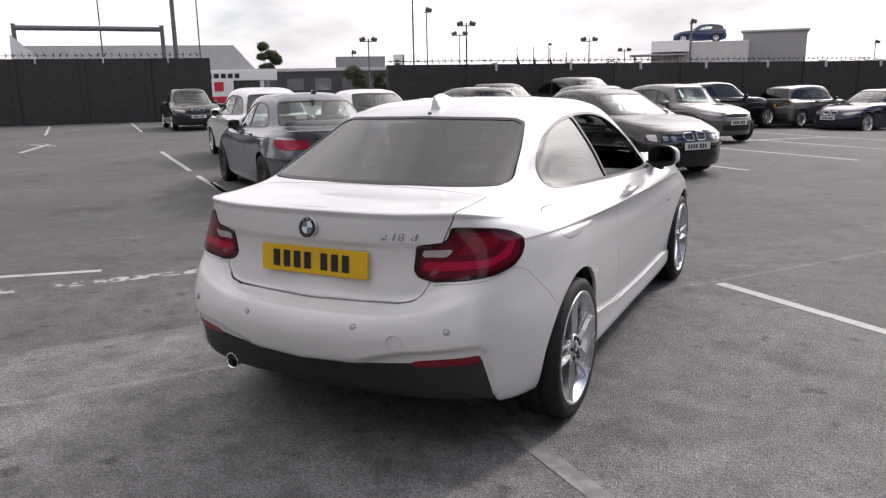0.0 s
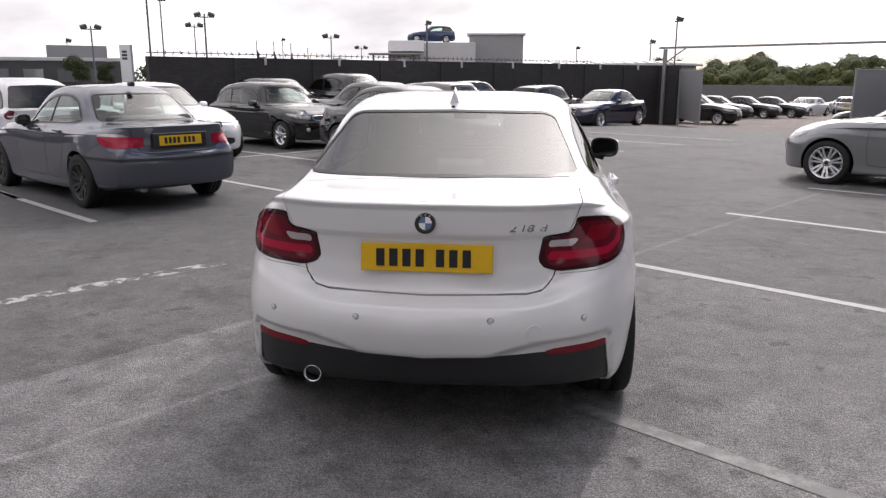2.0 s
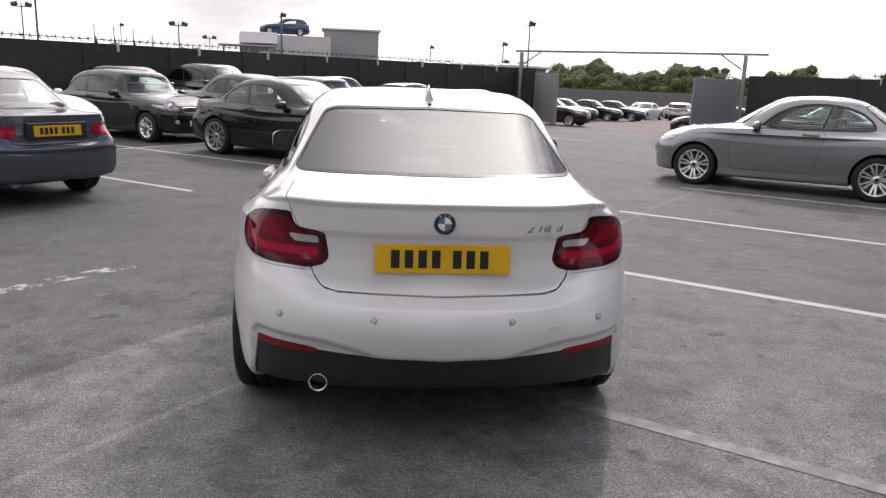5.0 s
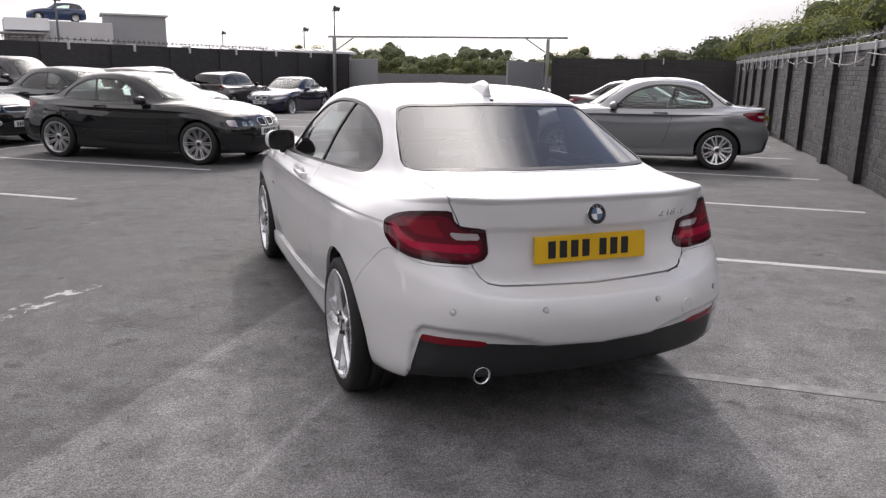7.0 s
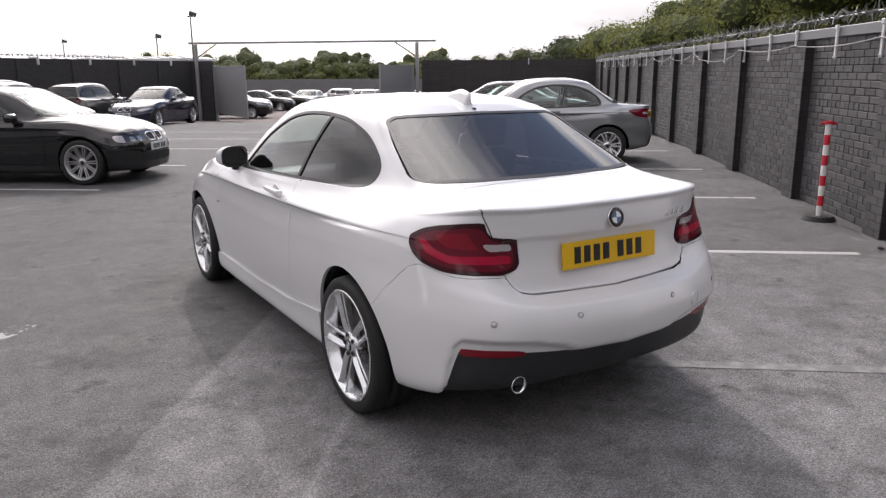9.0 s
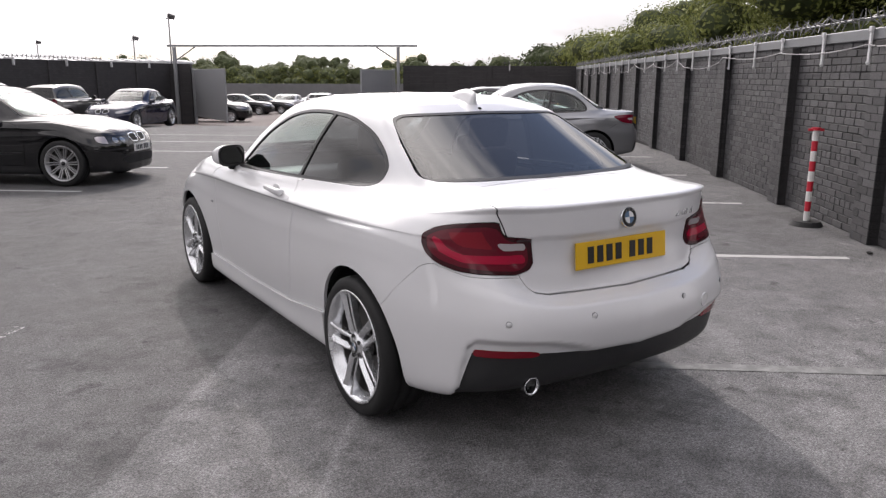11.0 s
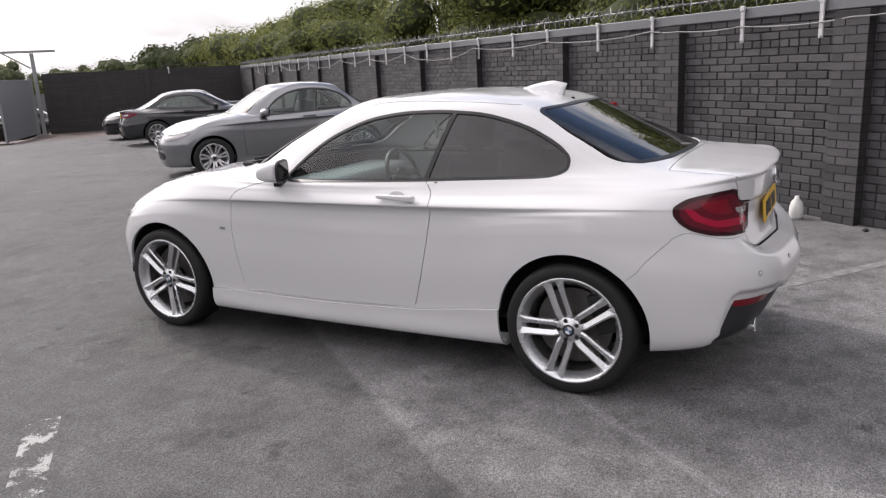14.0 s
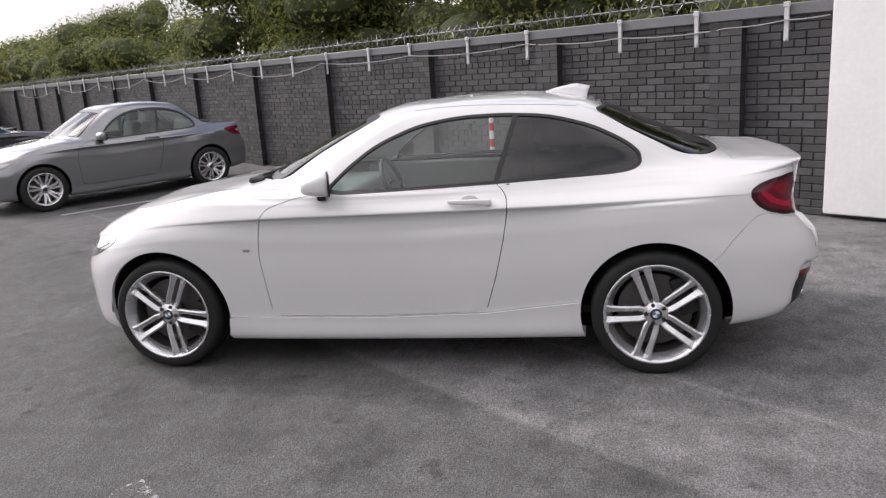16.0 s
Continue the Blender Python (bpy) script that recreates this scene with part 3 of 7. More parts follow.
def wheel(parent, at, side, tyre_r, rim_r, width, style, mats, seg=40, label="", spin=7.0, steer=0.0):
    """A wheel at a hub. Parts: tyre, rim with spokes, brake disc. Local +x points outwards."""
    base = new("wheel")
    base.parent = parent
    base.matrix_basis = Matrix.Translation(at) @ pose(0, 0, 0, 0, 0, steer) @ (Matrix() if side > 0 else pose(0, 0, 0, 0, 0, 180)) @ pose(0, 0, 0, spin)
    w = width / 2
    face = .86 if style == "five_pairs" else .66
    if label:
        base["label"] = label
    prof = [(rim_r - .012, -w * .9), (rim_r + .004, -w * .95), (tyre_r * .93, -w), (tyre_r * .985, -w * .86), (tyre_r, -w * .6), (tyre_r, -w * .30),
            (tyre_r - .007, -w * .28), (tyre_r - .007, -w * .22), (tyre_r, -w * .20), (tyre_r, w * .20), (tyre_r - .007, w * .22),
            (tyre_r - .007, w * .28), (tyre_r, w * .30), (tyre_r, w * .6), (tyre_r * .985, w * .86), (tyre_r * .93, w), (rim_r + .004, w * .96), (rim_r - .012, w * .9)]
    v, f = lathe(prof, seg)
    link_mesh("tyre", v, f, mats["tyre"], base, "", True)
    # lip, and the barrel behind it, its colour darkened for the wheel's inner shade
    lip = [(rim_r - .012, w * .9), (rim_r + .002, w * .97), (rim_r - .003, w * 1.0), (rim_r - .010, w * .985), (rim_r - .016, w * .90), (rim_r - .040, w * .62), (rim_r - .043, w * .52)]
    v, f = lathe(lip, seg)
    link_mesh("rim", v, f, mats["rim"], base, "", True)
    v, f = lathe([(rim_r - .043, w * .53), (rim_r - .050, w * .2), (rim_r - .045, -w * .9)], seg)
    link_mesh("barrel", v, f, mats["barrel"], base, "inner barrel coloured dark for the shade inside the wheel", True)
    bm = bmesh.new()
    hub, outer = .062, rim_r - .02
    if style == "five_pairs":
        for k in range(5):
            for s in (-1, 1):
                a0 = 2 * math.pi * k / 5
                m = Matrix.Rotation(a0, 4, "X")
                pts = []
                for r, off, wd, x in ((hub - .022, .016, .030, w * .78), (hub + .018, .0265, .029, w * .85), (outer * .55, .0275, .029, w * .89), (outer * .78, .0285, .031, w * .91), (outer * .92, .030, .036, w * .93), (outer + .006, .033, .046, w * .96)):
                    pts.append((r, s * off, wd, x))
                rows = []
                for r, off, wd, x in pts:
                    rows.append([bm.verts.new(m @ Vector(p)) for p in ((x - .034, off - wd * .44, r), (x - .004 - (.010 if s > 0 else 0), off - wd / 2, r), (x, off + s * wd * .22, r), (x - .004 - (.010 if s < 0 else 0), off + wd / 2, r), (x - .034, off + wd * .44, r))])
                for a, b in zip(rows, rows[1:]):
                    for i in range(5):
                        bm.faces.new((a[i], a[(i + 1) % 5], b[(i + 1) % 5], b[i]))
    else:
        n = 10 if style == "multi" else 7
        for k in range(n):
            m = Matrix.Rotation(2 * math.pi * k / n, 4, "X")
            for s in (-1, 1):
                wd = .015 if style == "multi" else .030
                rows = []
                for r, off, x in ((hub - .01, s * .010, w * .6), (outer + .004, s * (.019 if style == "multi" else .034), w * .9)):
                    rows.append([bm.verts.new(m @ Vector(p)) for p in ((x - .03, off - wd / 2, r), (x, off - wd / 2, r), (x, off + wd / 2, r), (x - .03, off + wd / 2, r))])
                for i in range(4):
                    bm.faces.new((rows[0][i], rows[0][(i + 1) % 4], rows[1][(i + 1) % 4], rows[1][i]))
    bmesh.ops.recalc_face_normals(bm, faces=bm.faces)
    part("spokes", bm, mats["rim"], base, "", False)
    v, f = lathe([(.0005, w * face), (.030, w * face), (.034, w * (face - .04)), (.056, w * (face - .03)), (.064, w * (face - .12)), (.064, w * .30)], 24)
    link_mesh("hub", v, f, mats["rim"], base, "", True)
    v, f = lathe([(.0005, w * (face + .02)), (.029, w * (face + .01)), (.031, w * (face - .02))], 24)
    link_mesh("hub_cap", v, f, mats["cap"], base, "round cap in dark, white and blue", True)
    if style == "five_pairs":
        v, f = lathe([(.0005, w * (face + .026)), (.019, w * (face + .025))], 20)
        link_mesh("cap_centre", v, f, [WHITE_ENAMEL, BLUE_ENAMEL], base, "white and blue quarters", True, None, [i // 5 % 2 for i in range(len(f))])
        for k in range(5):
            a = 2 * math.pi * k / 5 + math.pi / 2
            part("wheel_bolt", cyl_bm(.011, .010, .02, 6, Matrix.Translation((w * (face - .06), .049 * math.cos(a), .049 * math.sin(a))) @ pose(0, 0, 0, 0, 90, 0)), mats["dark"], base)
    v, f = lathe([(.06, w * .12), (rim_r * .72, w * .12), (rim_r * .72, w * .02), (.06, w * .02)], 32)
    link_mesh("brake_disc", v, f, mats["disc"], base, "", False)
    part("brake_caliper", box_bm(.07, .10, .20, Matrix.Translation((w * .12, rim_r * .62, .03)), .015), mats["dark"], base)
    return base


def plate_on(parent, at, yaw, tilt, mat_bg, mat_ink, width=.52, high=.111, seed=1):
    """A number plate with plain bars for the characters. Faces local -y before yaw."""
    base = new("number_plate")
    base.parent = parent
    base.matrix_basis = pose(*at, tilt, 0, yaw)
    part("backing", box_bm(width, .008, high, None, .003), mat_bg, base)
    rng = random.Random(seed)
    n, x = 0, -width * .40
    step = width * .8 / 8
    for k in range(8):
        if k == 4:
            x += step * .55
            continue
        part("character_bar", box_bm(step * .62, .003, high * .62, Matrix.Translation((x + step * .5, -.0055, 0))), mat_ink, base)
        x += step
    return base


def oval_bm(hx, hz, y0, y1, z, n=28):
    """A thin rounded plate between y0 and y1."""
    bm = bmesh.new()
    pts = []
    for k in range(n):
        a = 2 * math.pi * k / n
        c, s = math.cos(a), math.sin(a)
        pts.append((math.copysign(abs(c) ** .62, c) * hx, math.copysign(abs(s) ** .62, s) * hz + z))
    front = [bm.verts.new((x, y0, h)) for x, h in pts]
    back = [bm.verts.new((x, y1, h)) for x, h in pts]
    bm.faces.new(front)
    bm.faces.new(back[::-1])
    for k in range(n):
        j = (k + 1) % n
        bm.faces.new((front[j], front[k], back[k], back[j]))
    bmesh.ops.recalc_face_normals(bm, faces=bm.faces)
    return bm


def seat(parent, x, y, z, mat, wide=.50, name="seat", tall=.62):
    s = new(name)
    s.parent = parent
    s.location = (x, y, z)
    part("cushion", box_bm(wide, .50, .16, Matrix.Translation((0, .05, .08)), .05, 3), mat, s, "", True)
    part("backrest", box_bm(wide * .94, .13, tall, pose(0, -.27, .16 + tall / 2, 14), .055, 3), mat, s, "", True)
    if name == "seat":
        part("headrest", box_bm(.25, .09, .17, pose(0, -.37, .16 + tall + .10, 10), .04, 3), mat, s, "", True)
    return s


def make_car(name, label, mats, ykeys=None, zkeys=None, wide=1.0, base=2.69, tyre_r=.318, rim_r=.238, tyre_w=.235, track=.775, arch=.368, hub_z=None,
             style="five_pairs", steps=(9, 6), lamp=LAMP, glass=SIDE_GLASS, rear_glass=REAR_GLASS, front_glass=FRONT_GLASS, pillars=((.79, 1.0, .68, 1.36),), doors=(DOOR,),
             detail=False, plate="yellow", nose="twin", wheel_seg=28, frit=.024, trim=None, clear_at=((.40, .86), (.75, .86), (.75, .90), (.40, .90)), rub=False, head=HEADLAMP, strips=False):
    car = new(name)
    hub_z = hub_z or tyre_r - .004
    skin, pos, nor, _ = body_skin(*steps, ykeys, zkeys, wide, DENTS if detail else ())
    rows = steps[1]
    W = pos.shape[1]
    # lining behind the joints and under the belt
    low = pos[: BELT_RING * rows + 1] - .03 * nor[: BELT_RING * rows + 1]
    low[..., 0] = np.maximum(low[..., 0], 0)
    lin = Skin(np.concatenate([low.reshape(-1, 3), nor[: BELT_RING * rows + 1].reshape(-1, 3), np.zeros((low.shape[0] * W, 5))], 1),
               [(r * W + c, r * W + c + 1, (r + 1) * W + c + 1, (r + 1) * W + c) for r in range(0, BELT_RING * rows) for c in range(W - 1)])
    cut_arches(lin, 0, base, arch + .03, hub_z)
    lin.clip(lambda s: .26 - s.data[:, 2])
    lin.link("lining", mats["black"], car, "", 0, 0, (1, -1))
    under = pos[0]
    n = len(under)
    vs = [(x, y, z) for x, y, z in under] + [(-x, y, z) for x, y, z in under]
    link_mesh("underbody", vs, [(i, n + i, n + i + 1, i + 1) for i in range(n - 1)], mats["black"], car, "", False)
    cut_arches(skin, 0, base, arch, hub_z)
    both = (1, -1)
    mirror = lambda s, *a, **k: [s.link(*a, sides=(q,), **k) for q in both]
    # glass, in dark frames
    for k, (field, nm, wide_frit) in enumerate(((side_area(glass), "side_window", frit), (rear_glass_area(rear_glass), "rear_window", .010), (front_glass_area(front_glass), "windscreen", .03))):
        piece = skin.clip(field)
        pane = piece.clip(less(field, wide_frit))
        if nm != "side_window":
            even_glass(piece, pane)
        if nm == "side_window":
            mirror(piece, "window_frame", mats["trim"], car, push=.002)
            for q in pillars:
                (y0, z0, y1, z1) = q
                d = np.array([y1 - y0, z1 - z0])
                d /= np.linalg.norm(d)
                line = lambda s, y0=y0, z0=z0, d=d: (s.data[:, 7] - y0) * d[1] - (s.data[:, 8] - z0) * d[0]
                rear_pane = pane.clip(lambda s: -line(s) - .012)
                bar = pane.clip(lambda s: .012 - line(s))
                mirror(rear_pane, "rear_side_window", mats["tint"], car, depth=.004, push=-.004)
                mirror(bar, "window_pillar", mats["trim"], car, push=.002)
            if detail:
                pane.link("door_window", mats["glass"], car, "", .004, -.004, (-1,))
            else:
                mirror(pane, "door_window", mats["glass"], car, depth=.004, push=-.004)
        else:
            piece.link(nm + "_frame", mats["trim"], car, "", .012, .001, both, True)
            pane.link(nm, mats["tint"] if nm == "rear_window" else mats["glass"], car, "", 0, -.002, both, True)
    # lamps
    field = tail_area(lamp)
    piece = skin.clip(field)
    piece.shrink(field, .003)
    if detail:
        core = lambda s: polygon_field(rounded([(.475, .890), (.565, .900), (.607, .960), (.78, .946), (.84, .930), (.89, .905), (.895, .86), (.86, .828), (.76, .804), (.60, .786), (.49, .779), (.460, .815)], 1), s.data[:, [9, 8]])
        glow = piece.clip(core)
        strip = lambda s: polygon_field([(.474, .858), (.590, .864), (.598, .893), (.482, .886)], s.data[:, [9, 8]])
        white = glow.clip(strip)
        band1 = glow.clip(lambda s: polygon_field([(.475, .805), (.75, .822), (.84, .856), (.865, .905), (.835, .915), (.80, .872), (.74, .850), (.475, .840)], s.data[:, [9, 8]]))
        band2 = glow.clip(lambda s: polygon_field([(.61, .868), (.74, .880), (.775, .905), (.79, .93), (.66, .938), (.64, .903)], s.data[:, [9, 8]]))
        for q in both:
            lampob = piece.link("tail_lamp", mats["lamp_dark"], car, "dark red tail lamp with bright red bands", depth=.03, push=.004, sides=(q,))
            glow.link("lens", mats["lamp_red"], lampob, "", depth=.01, push=.003, sides=(q,))
            band1.link("light_band", mats["lamp_bright"], lampob, "bright red band", depth=.01, push=.0036, sides=(q,))
            band2.link("light_band", mats["lamp_mid"], lampob, "", depth=.01, push=.0033, sides=(q,))
            white.link("reversing_light", mats["lamp_white"], lampob, "clear white strip", depth=.01, push=.004, sides=(q,))
    else:
        strip = piece.clip(lambda s: polygon_field(clear_at, s.data[:, [9, 8]]))
        for q in both:
            lampob = piece.link("tail_lamp", mats["lamp_red"], car, "", depth=.02, push=.003, sides=(q,))
            strip.link("reversing_light", mats["lamp_white"], lampob, "", depth=.01, push=.003, sides=(q,))
    field = nose_area(head)
    piece = skin.clip(field)
    piece.shrink(field, .003)
    for q in both:
        h = piece.link("headlamp", mats["head"], car, "", depth=.03, push=.002, sides=(q,))
        if strips:
            clear = piece.copied().clip(nose_area([(.71, .5), (1.2, .5), (1.2, .9), (.71, .9)]))
            clear.link("indicator_lens", mats["lamp_white"], h, "clear corner lens", depth=.01, push=.006, sides=(q,))
            for x in (.42, .56):
                bowl = piece.copied().clip(lambda s, x=x: .050 - np.hypot(s.data[:, 10] - x, s.data[:, 8] - .668))
                bowl.link("reflector_bowl", mats["dull"], h, "", depth=.01, push=.005, sides=(q,))
        else:
            inner = piece.copied().clip(less(field, .034))
            inner.link("reflector_bowl", mats["lamp_white"], h, "", depth=.01, push=.006, sides=(q,))
    if strips:
        for poly in ([(-.3, .508), (1.6, .520), (1.6, .550), (-.3, .540)],):
            band = skin.copied().clip(nose_area(poly))
            band.link("bumper_strip", mats["trim"], car, "", .012, .010, both, True)
        band = skin.copied().clip(side_area([(2.2, .455), (2.2, .495), (.45, .505), (.45, .465)], .6))
        for q in both:
            band.link("rub_strip", mats["trim"], car, "", depth=.012, push=.010, sides=(q,))
    # grille and lower intake
    if nose == "twin":
        for k, (poly, nm) in enumerate(((soft([(.028, .615), (.19, .620), (.235, .665), (.232, .752), (.035, .765)], .03), "grille"),)):
            field = nose_area(poly)
            piece = skin.clip(field)
            inner = piece.clip(less(field, .013))
            for q in both:
                g = piece.link(nm, mats["chrome"], car, "", depth=.02, push=.006, sides=(q,))
                inner.link("grille_backing", mats["black"], g, "", depth=.02, push=0, sides=(q,))
            for x in (.07, .11, .15, .19):
                bar = inner.copied().clip(nose_area([(x - .004, .5), (x + .004, .5), (x + .004, .9), (x - .004, .9)]))
                for q in both:
                    bar.link("grille_bar", mats["trim"], car, "", depth=.01, push=.004, sides=(q,))
    else:
        field = nose_area(rounded([(-.3, .58), (.36, .58), (.42, .64), (.36, .70), (-.3, .71)], 2))
        piece = skin.clip(field)
        inner = piece.clip(less(field, .02))
        piece.link("grille", mats["dull"], car, "", .02, .006, both, True)
        inner.link("grille_backing", mats["black"], car, "", .02, 0, both, True)
    field = nose_area(rounded([(-.3, .30), (.42, .30), (.50, .36), (.44, .43), (-.3, .44)], 1))
    skin.clip(field).link("air_intake", mats["black"], car, "", .02, -.004, both, True)
    # doors
    gap = .0045 if detail else .005
    for d in doors:
        field = side_area(d, .5)
        piece = skin.clip(field)
        piece.shrink(field, gap)
        made = mirror(piece, "door", mats["paint"], car)
        yh = min(p[0] for p in d) + .19
        for q, ob in zip(both, made):
            hy = float(warp(yh, ykeys)) if ykeys else yh
            hz = float(warp(.925, zkeys)) if zkeys else .925
            bm = box_bm(.026, .225, .036, Matrix.Translation((q * (.889 * wide + .016), hy, hz)), .0125, 4)
            for vert in bm.verts:
                k = (vert.co.y - hy) / .1125
                vert.co.x -= q * .014 * k * k
                vert.co.z = hz + (vert.co.z - hz) * (1 - .45 * max(0.0, k)) + .004 * k
            box_bm(.03, .03, .024, Matrix.Translation((q * (.882 * wide), hy - .092, hz)), .008, 2, bm)
            box_bm(.03, .03, .018, Matrix.Translation((q * (.882 * wide), hy + .092, hz)), .008, 2, bm)
            part("door_handle", bm, mats["paint"], ob, "", True)
            bowl = lathe([(.0005, .001), (.030, .0015), (.036, .004), (.037, 0)], 24)
            if detail:
                link_mesh("handle_bowl", [(q * (.866 + p.x * q * q), hy + p.y * 1.5, hz - .004 + p.z) for p in bowl[0]], bowl[1], mats["paint"], ob, "", True)
    if detail:
        field = side_area(SKIRT, .6)
        piece = skin.clip(field)
        piece.shrink(field, .002)
        mirror(piece, "side_skirt", mats["paint"], car, push=.013)
    # boot lid and bumpers
    field = lambda s: np.minimum(np.minimum(polygon_field(BOOT, s.data[:, [6, 8]]), -.385 - s.data[:, 7]), 1.2)
    piece = skin.clip(field)
    piece.shrink(field, gap)
    lid = piece.link("boot_lid", mats["paint"], car, "", .014, 0, both, True)
    field = lambda s: np.minimum(polygon_field(BUMPER, s.data[:, [9, 8]]), .3 - s.data[:, 7])
    piece = skin.clip(field)
    piece.shrink(field, gap * .4)
    if detail:
        refl = piece.clip(tail_area(REFLECTOR))
    dif = piece.clip(tail_area(DIFFUSER))
    if rub:
        band = piece.clip(tail_area([(-.3, .585), (1.25, .605), (1.25, .64), (-.3, .62)]))
        for q in both:
            band.link("rub_strip", mats["trim"], car, "", depth=.01, push=.006, sides=(q,))
    bump = piece.link("rear_bumper", mats["paint"], car, "", .012, 0, both, True)
    dif.link("diffuser", mats.get("skirt", mats["plastic"]), car, "", .012, -.006, both, True)
    if detail:
        for q in both:
            refl.link("reflector", mats["lamp_mid"], bump, "red reflector strip", depth=.01, push=.002, sides=(q,))
        flap = skin.clip(lambda s: side_area(FUEL)(s))
        flap_l = flap.copied()
        flap.shrink(side_area(FUEL), .003)
        flap.link("fuel_flap", mats["paint"], car, "", depth=.012, sides=(1,))
        flap_l.link("rear_quarter_panel", mats["paint"], car, "", depth=0, sides=(-1,))
    for k, island in enumerate(skin.islands()):
        if k == 0:
            island.link("body_shell", mats["paint"], car, "", .016, 0, both, True)
        else:
            for q in both:
                island.link("body_panel", mats["paint"], car, "", .016, 0, (q,))
    # wheel arches
    for y in (0, base):
        for q in both:
            v, f = lathe([(.10, .58), (arch + .012, .58), (arch + .014, .80 * wide), (arch + .004, .825 * wide)], 40)
            v2 = [(q * p.x, y + p.y, hub_z + p.z) for p in v]
            keep = [fc for fc in f if min(v2[i][2] for i in fc) > .26]
            used = sorted({i for fc in keep for i in fc})
            at = {i: n for n, i in enumerate(used)}
            link_mesh("arch_liner", [v2[i] for i in used], [tuple(at[i] for i in fc) for fc in keep], mats["black"], car, "", True)
    hub_x = track
    for y in (0, base):
        for q in both:
            wheel(car, (q * (hub_x + (.010 if detail and y == 0 else 0)), y, hub_z), q, tyre_r, rim_r, tyre_w, style, mats, wheel_seg, "", (12.0 if q > 0 else 18.0) if y == 0 else (-16.0 if q > 0 else -25.0), 0.0)
    # mirrors
    my = float(warp(1.70, ykeys)) if ykeys else 1.70
    mz = float(warp(1.03, zkeys)) if zkeys else 1.03
    for q in both:
        mir = new("door_mirror")
        mir.parent = car
        mir.matrix_basis = Matrix.Translation(((.915 if q > 0 else -.885) * wide, my, mz)) @ pose(0, 0, 0, 0, 0, q * -20)
        bm = bmesh.new()
        bmesh.ops.create_uvsphere(bm, u_segments=28, v_segments=18, radius=1.0)
        for vert in bm.verts:
            c = [math.copysign(abs(a) ** .62, a) for a in vert.co]
            drop = 1 - .34 * max(0.0, c[1])
            vert.co = (c[0] * .090 * drop, max(c[1] * (.105 if detail else .062), -.038), .012 + c[2] * .061 * drop - .010 * max(0.0, c[1]))
        part("mirror_housing", bm, mats["paint"], mir, "", True)
        part("mirror_foot", box_bm(.12, .045, .03, pose(-q * .07, .0, -.052, 0, q * 14, 0), .012, 2), mats["black"], mir)
        part("mirror_surround", oval_bm(.0945, .0655, -.047, -.038, .011), mats["trim"], mir)
        part("mirror_glass", oval_bm(.082, .053, -.0495, -.045, .011), mats["mirror"], mir)
    return car, lid, bump

# ---------------------------------------------------------------- the car park
# u runs towards the brick wall, v along it
def P(u, v, z=0.0):
    return Vector((.8 * u + .6 * v, -.6 * u + .8 * v, z))


def ground_z(u, v):
    z = -.018 * max(0.0, min(v, 32.0) - 12.0)
    in_gate = 1.0 if v > 31.4 else max(0.0, min(1.0, (-4.6 - u) / 1.0, (u + 16.5) / 1.0))
    fall = .35 * in_gate * max(0.0, min(1.0, (v - 22.0) / 10.0))
    return z - fall - .0216 * max(0.0, min(v, 76.0) - 32.0)


UV_TURN = math.degrees(math.atan2(-.6, .8))


def at_uv(u, v, z=None, turn=0.0):
    p = P(u, v, ground_z(u, v) if z is None else z)
    return pose(p.x, p.y, p.z, 0, 0, UV_TURN + turn)


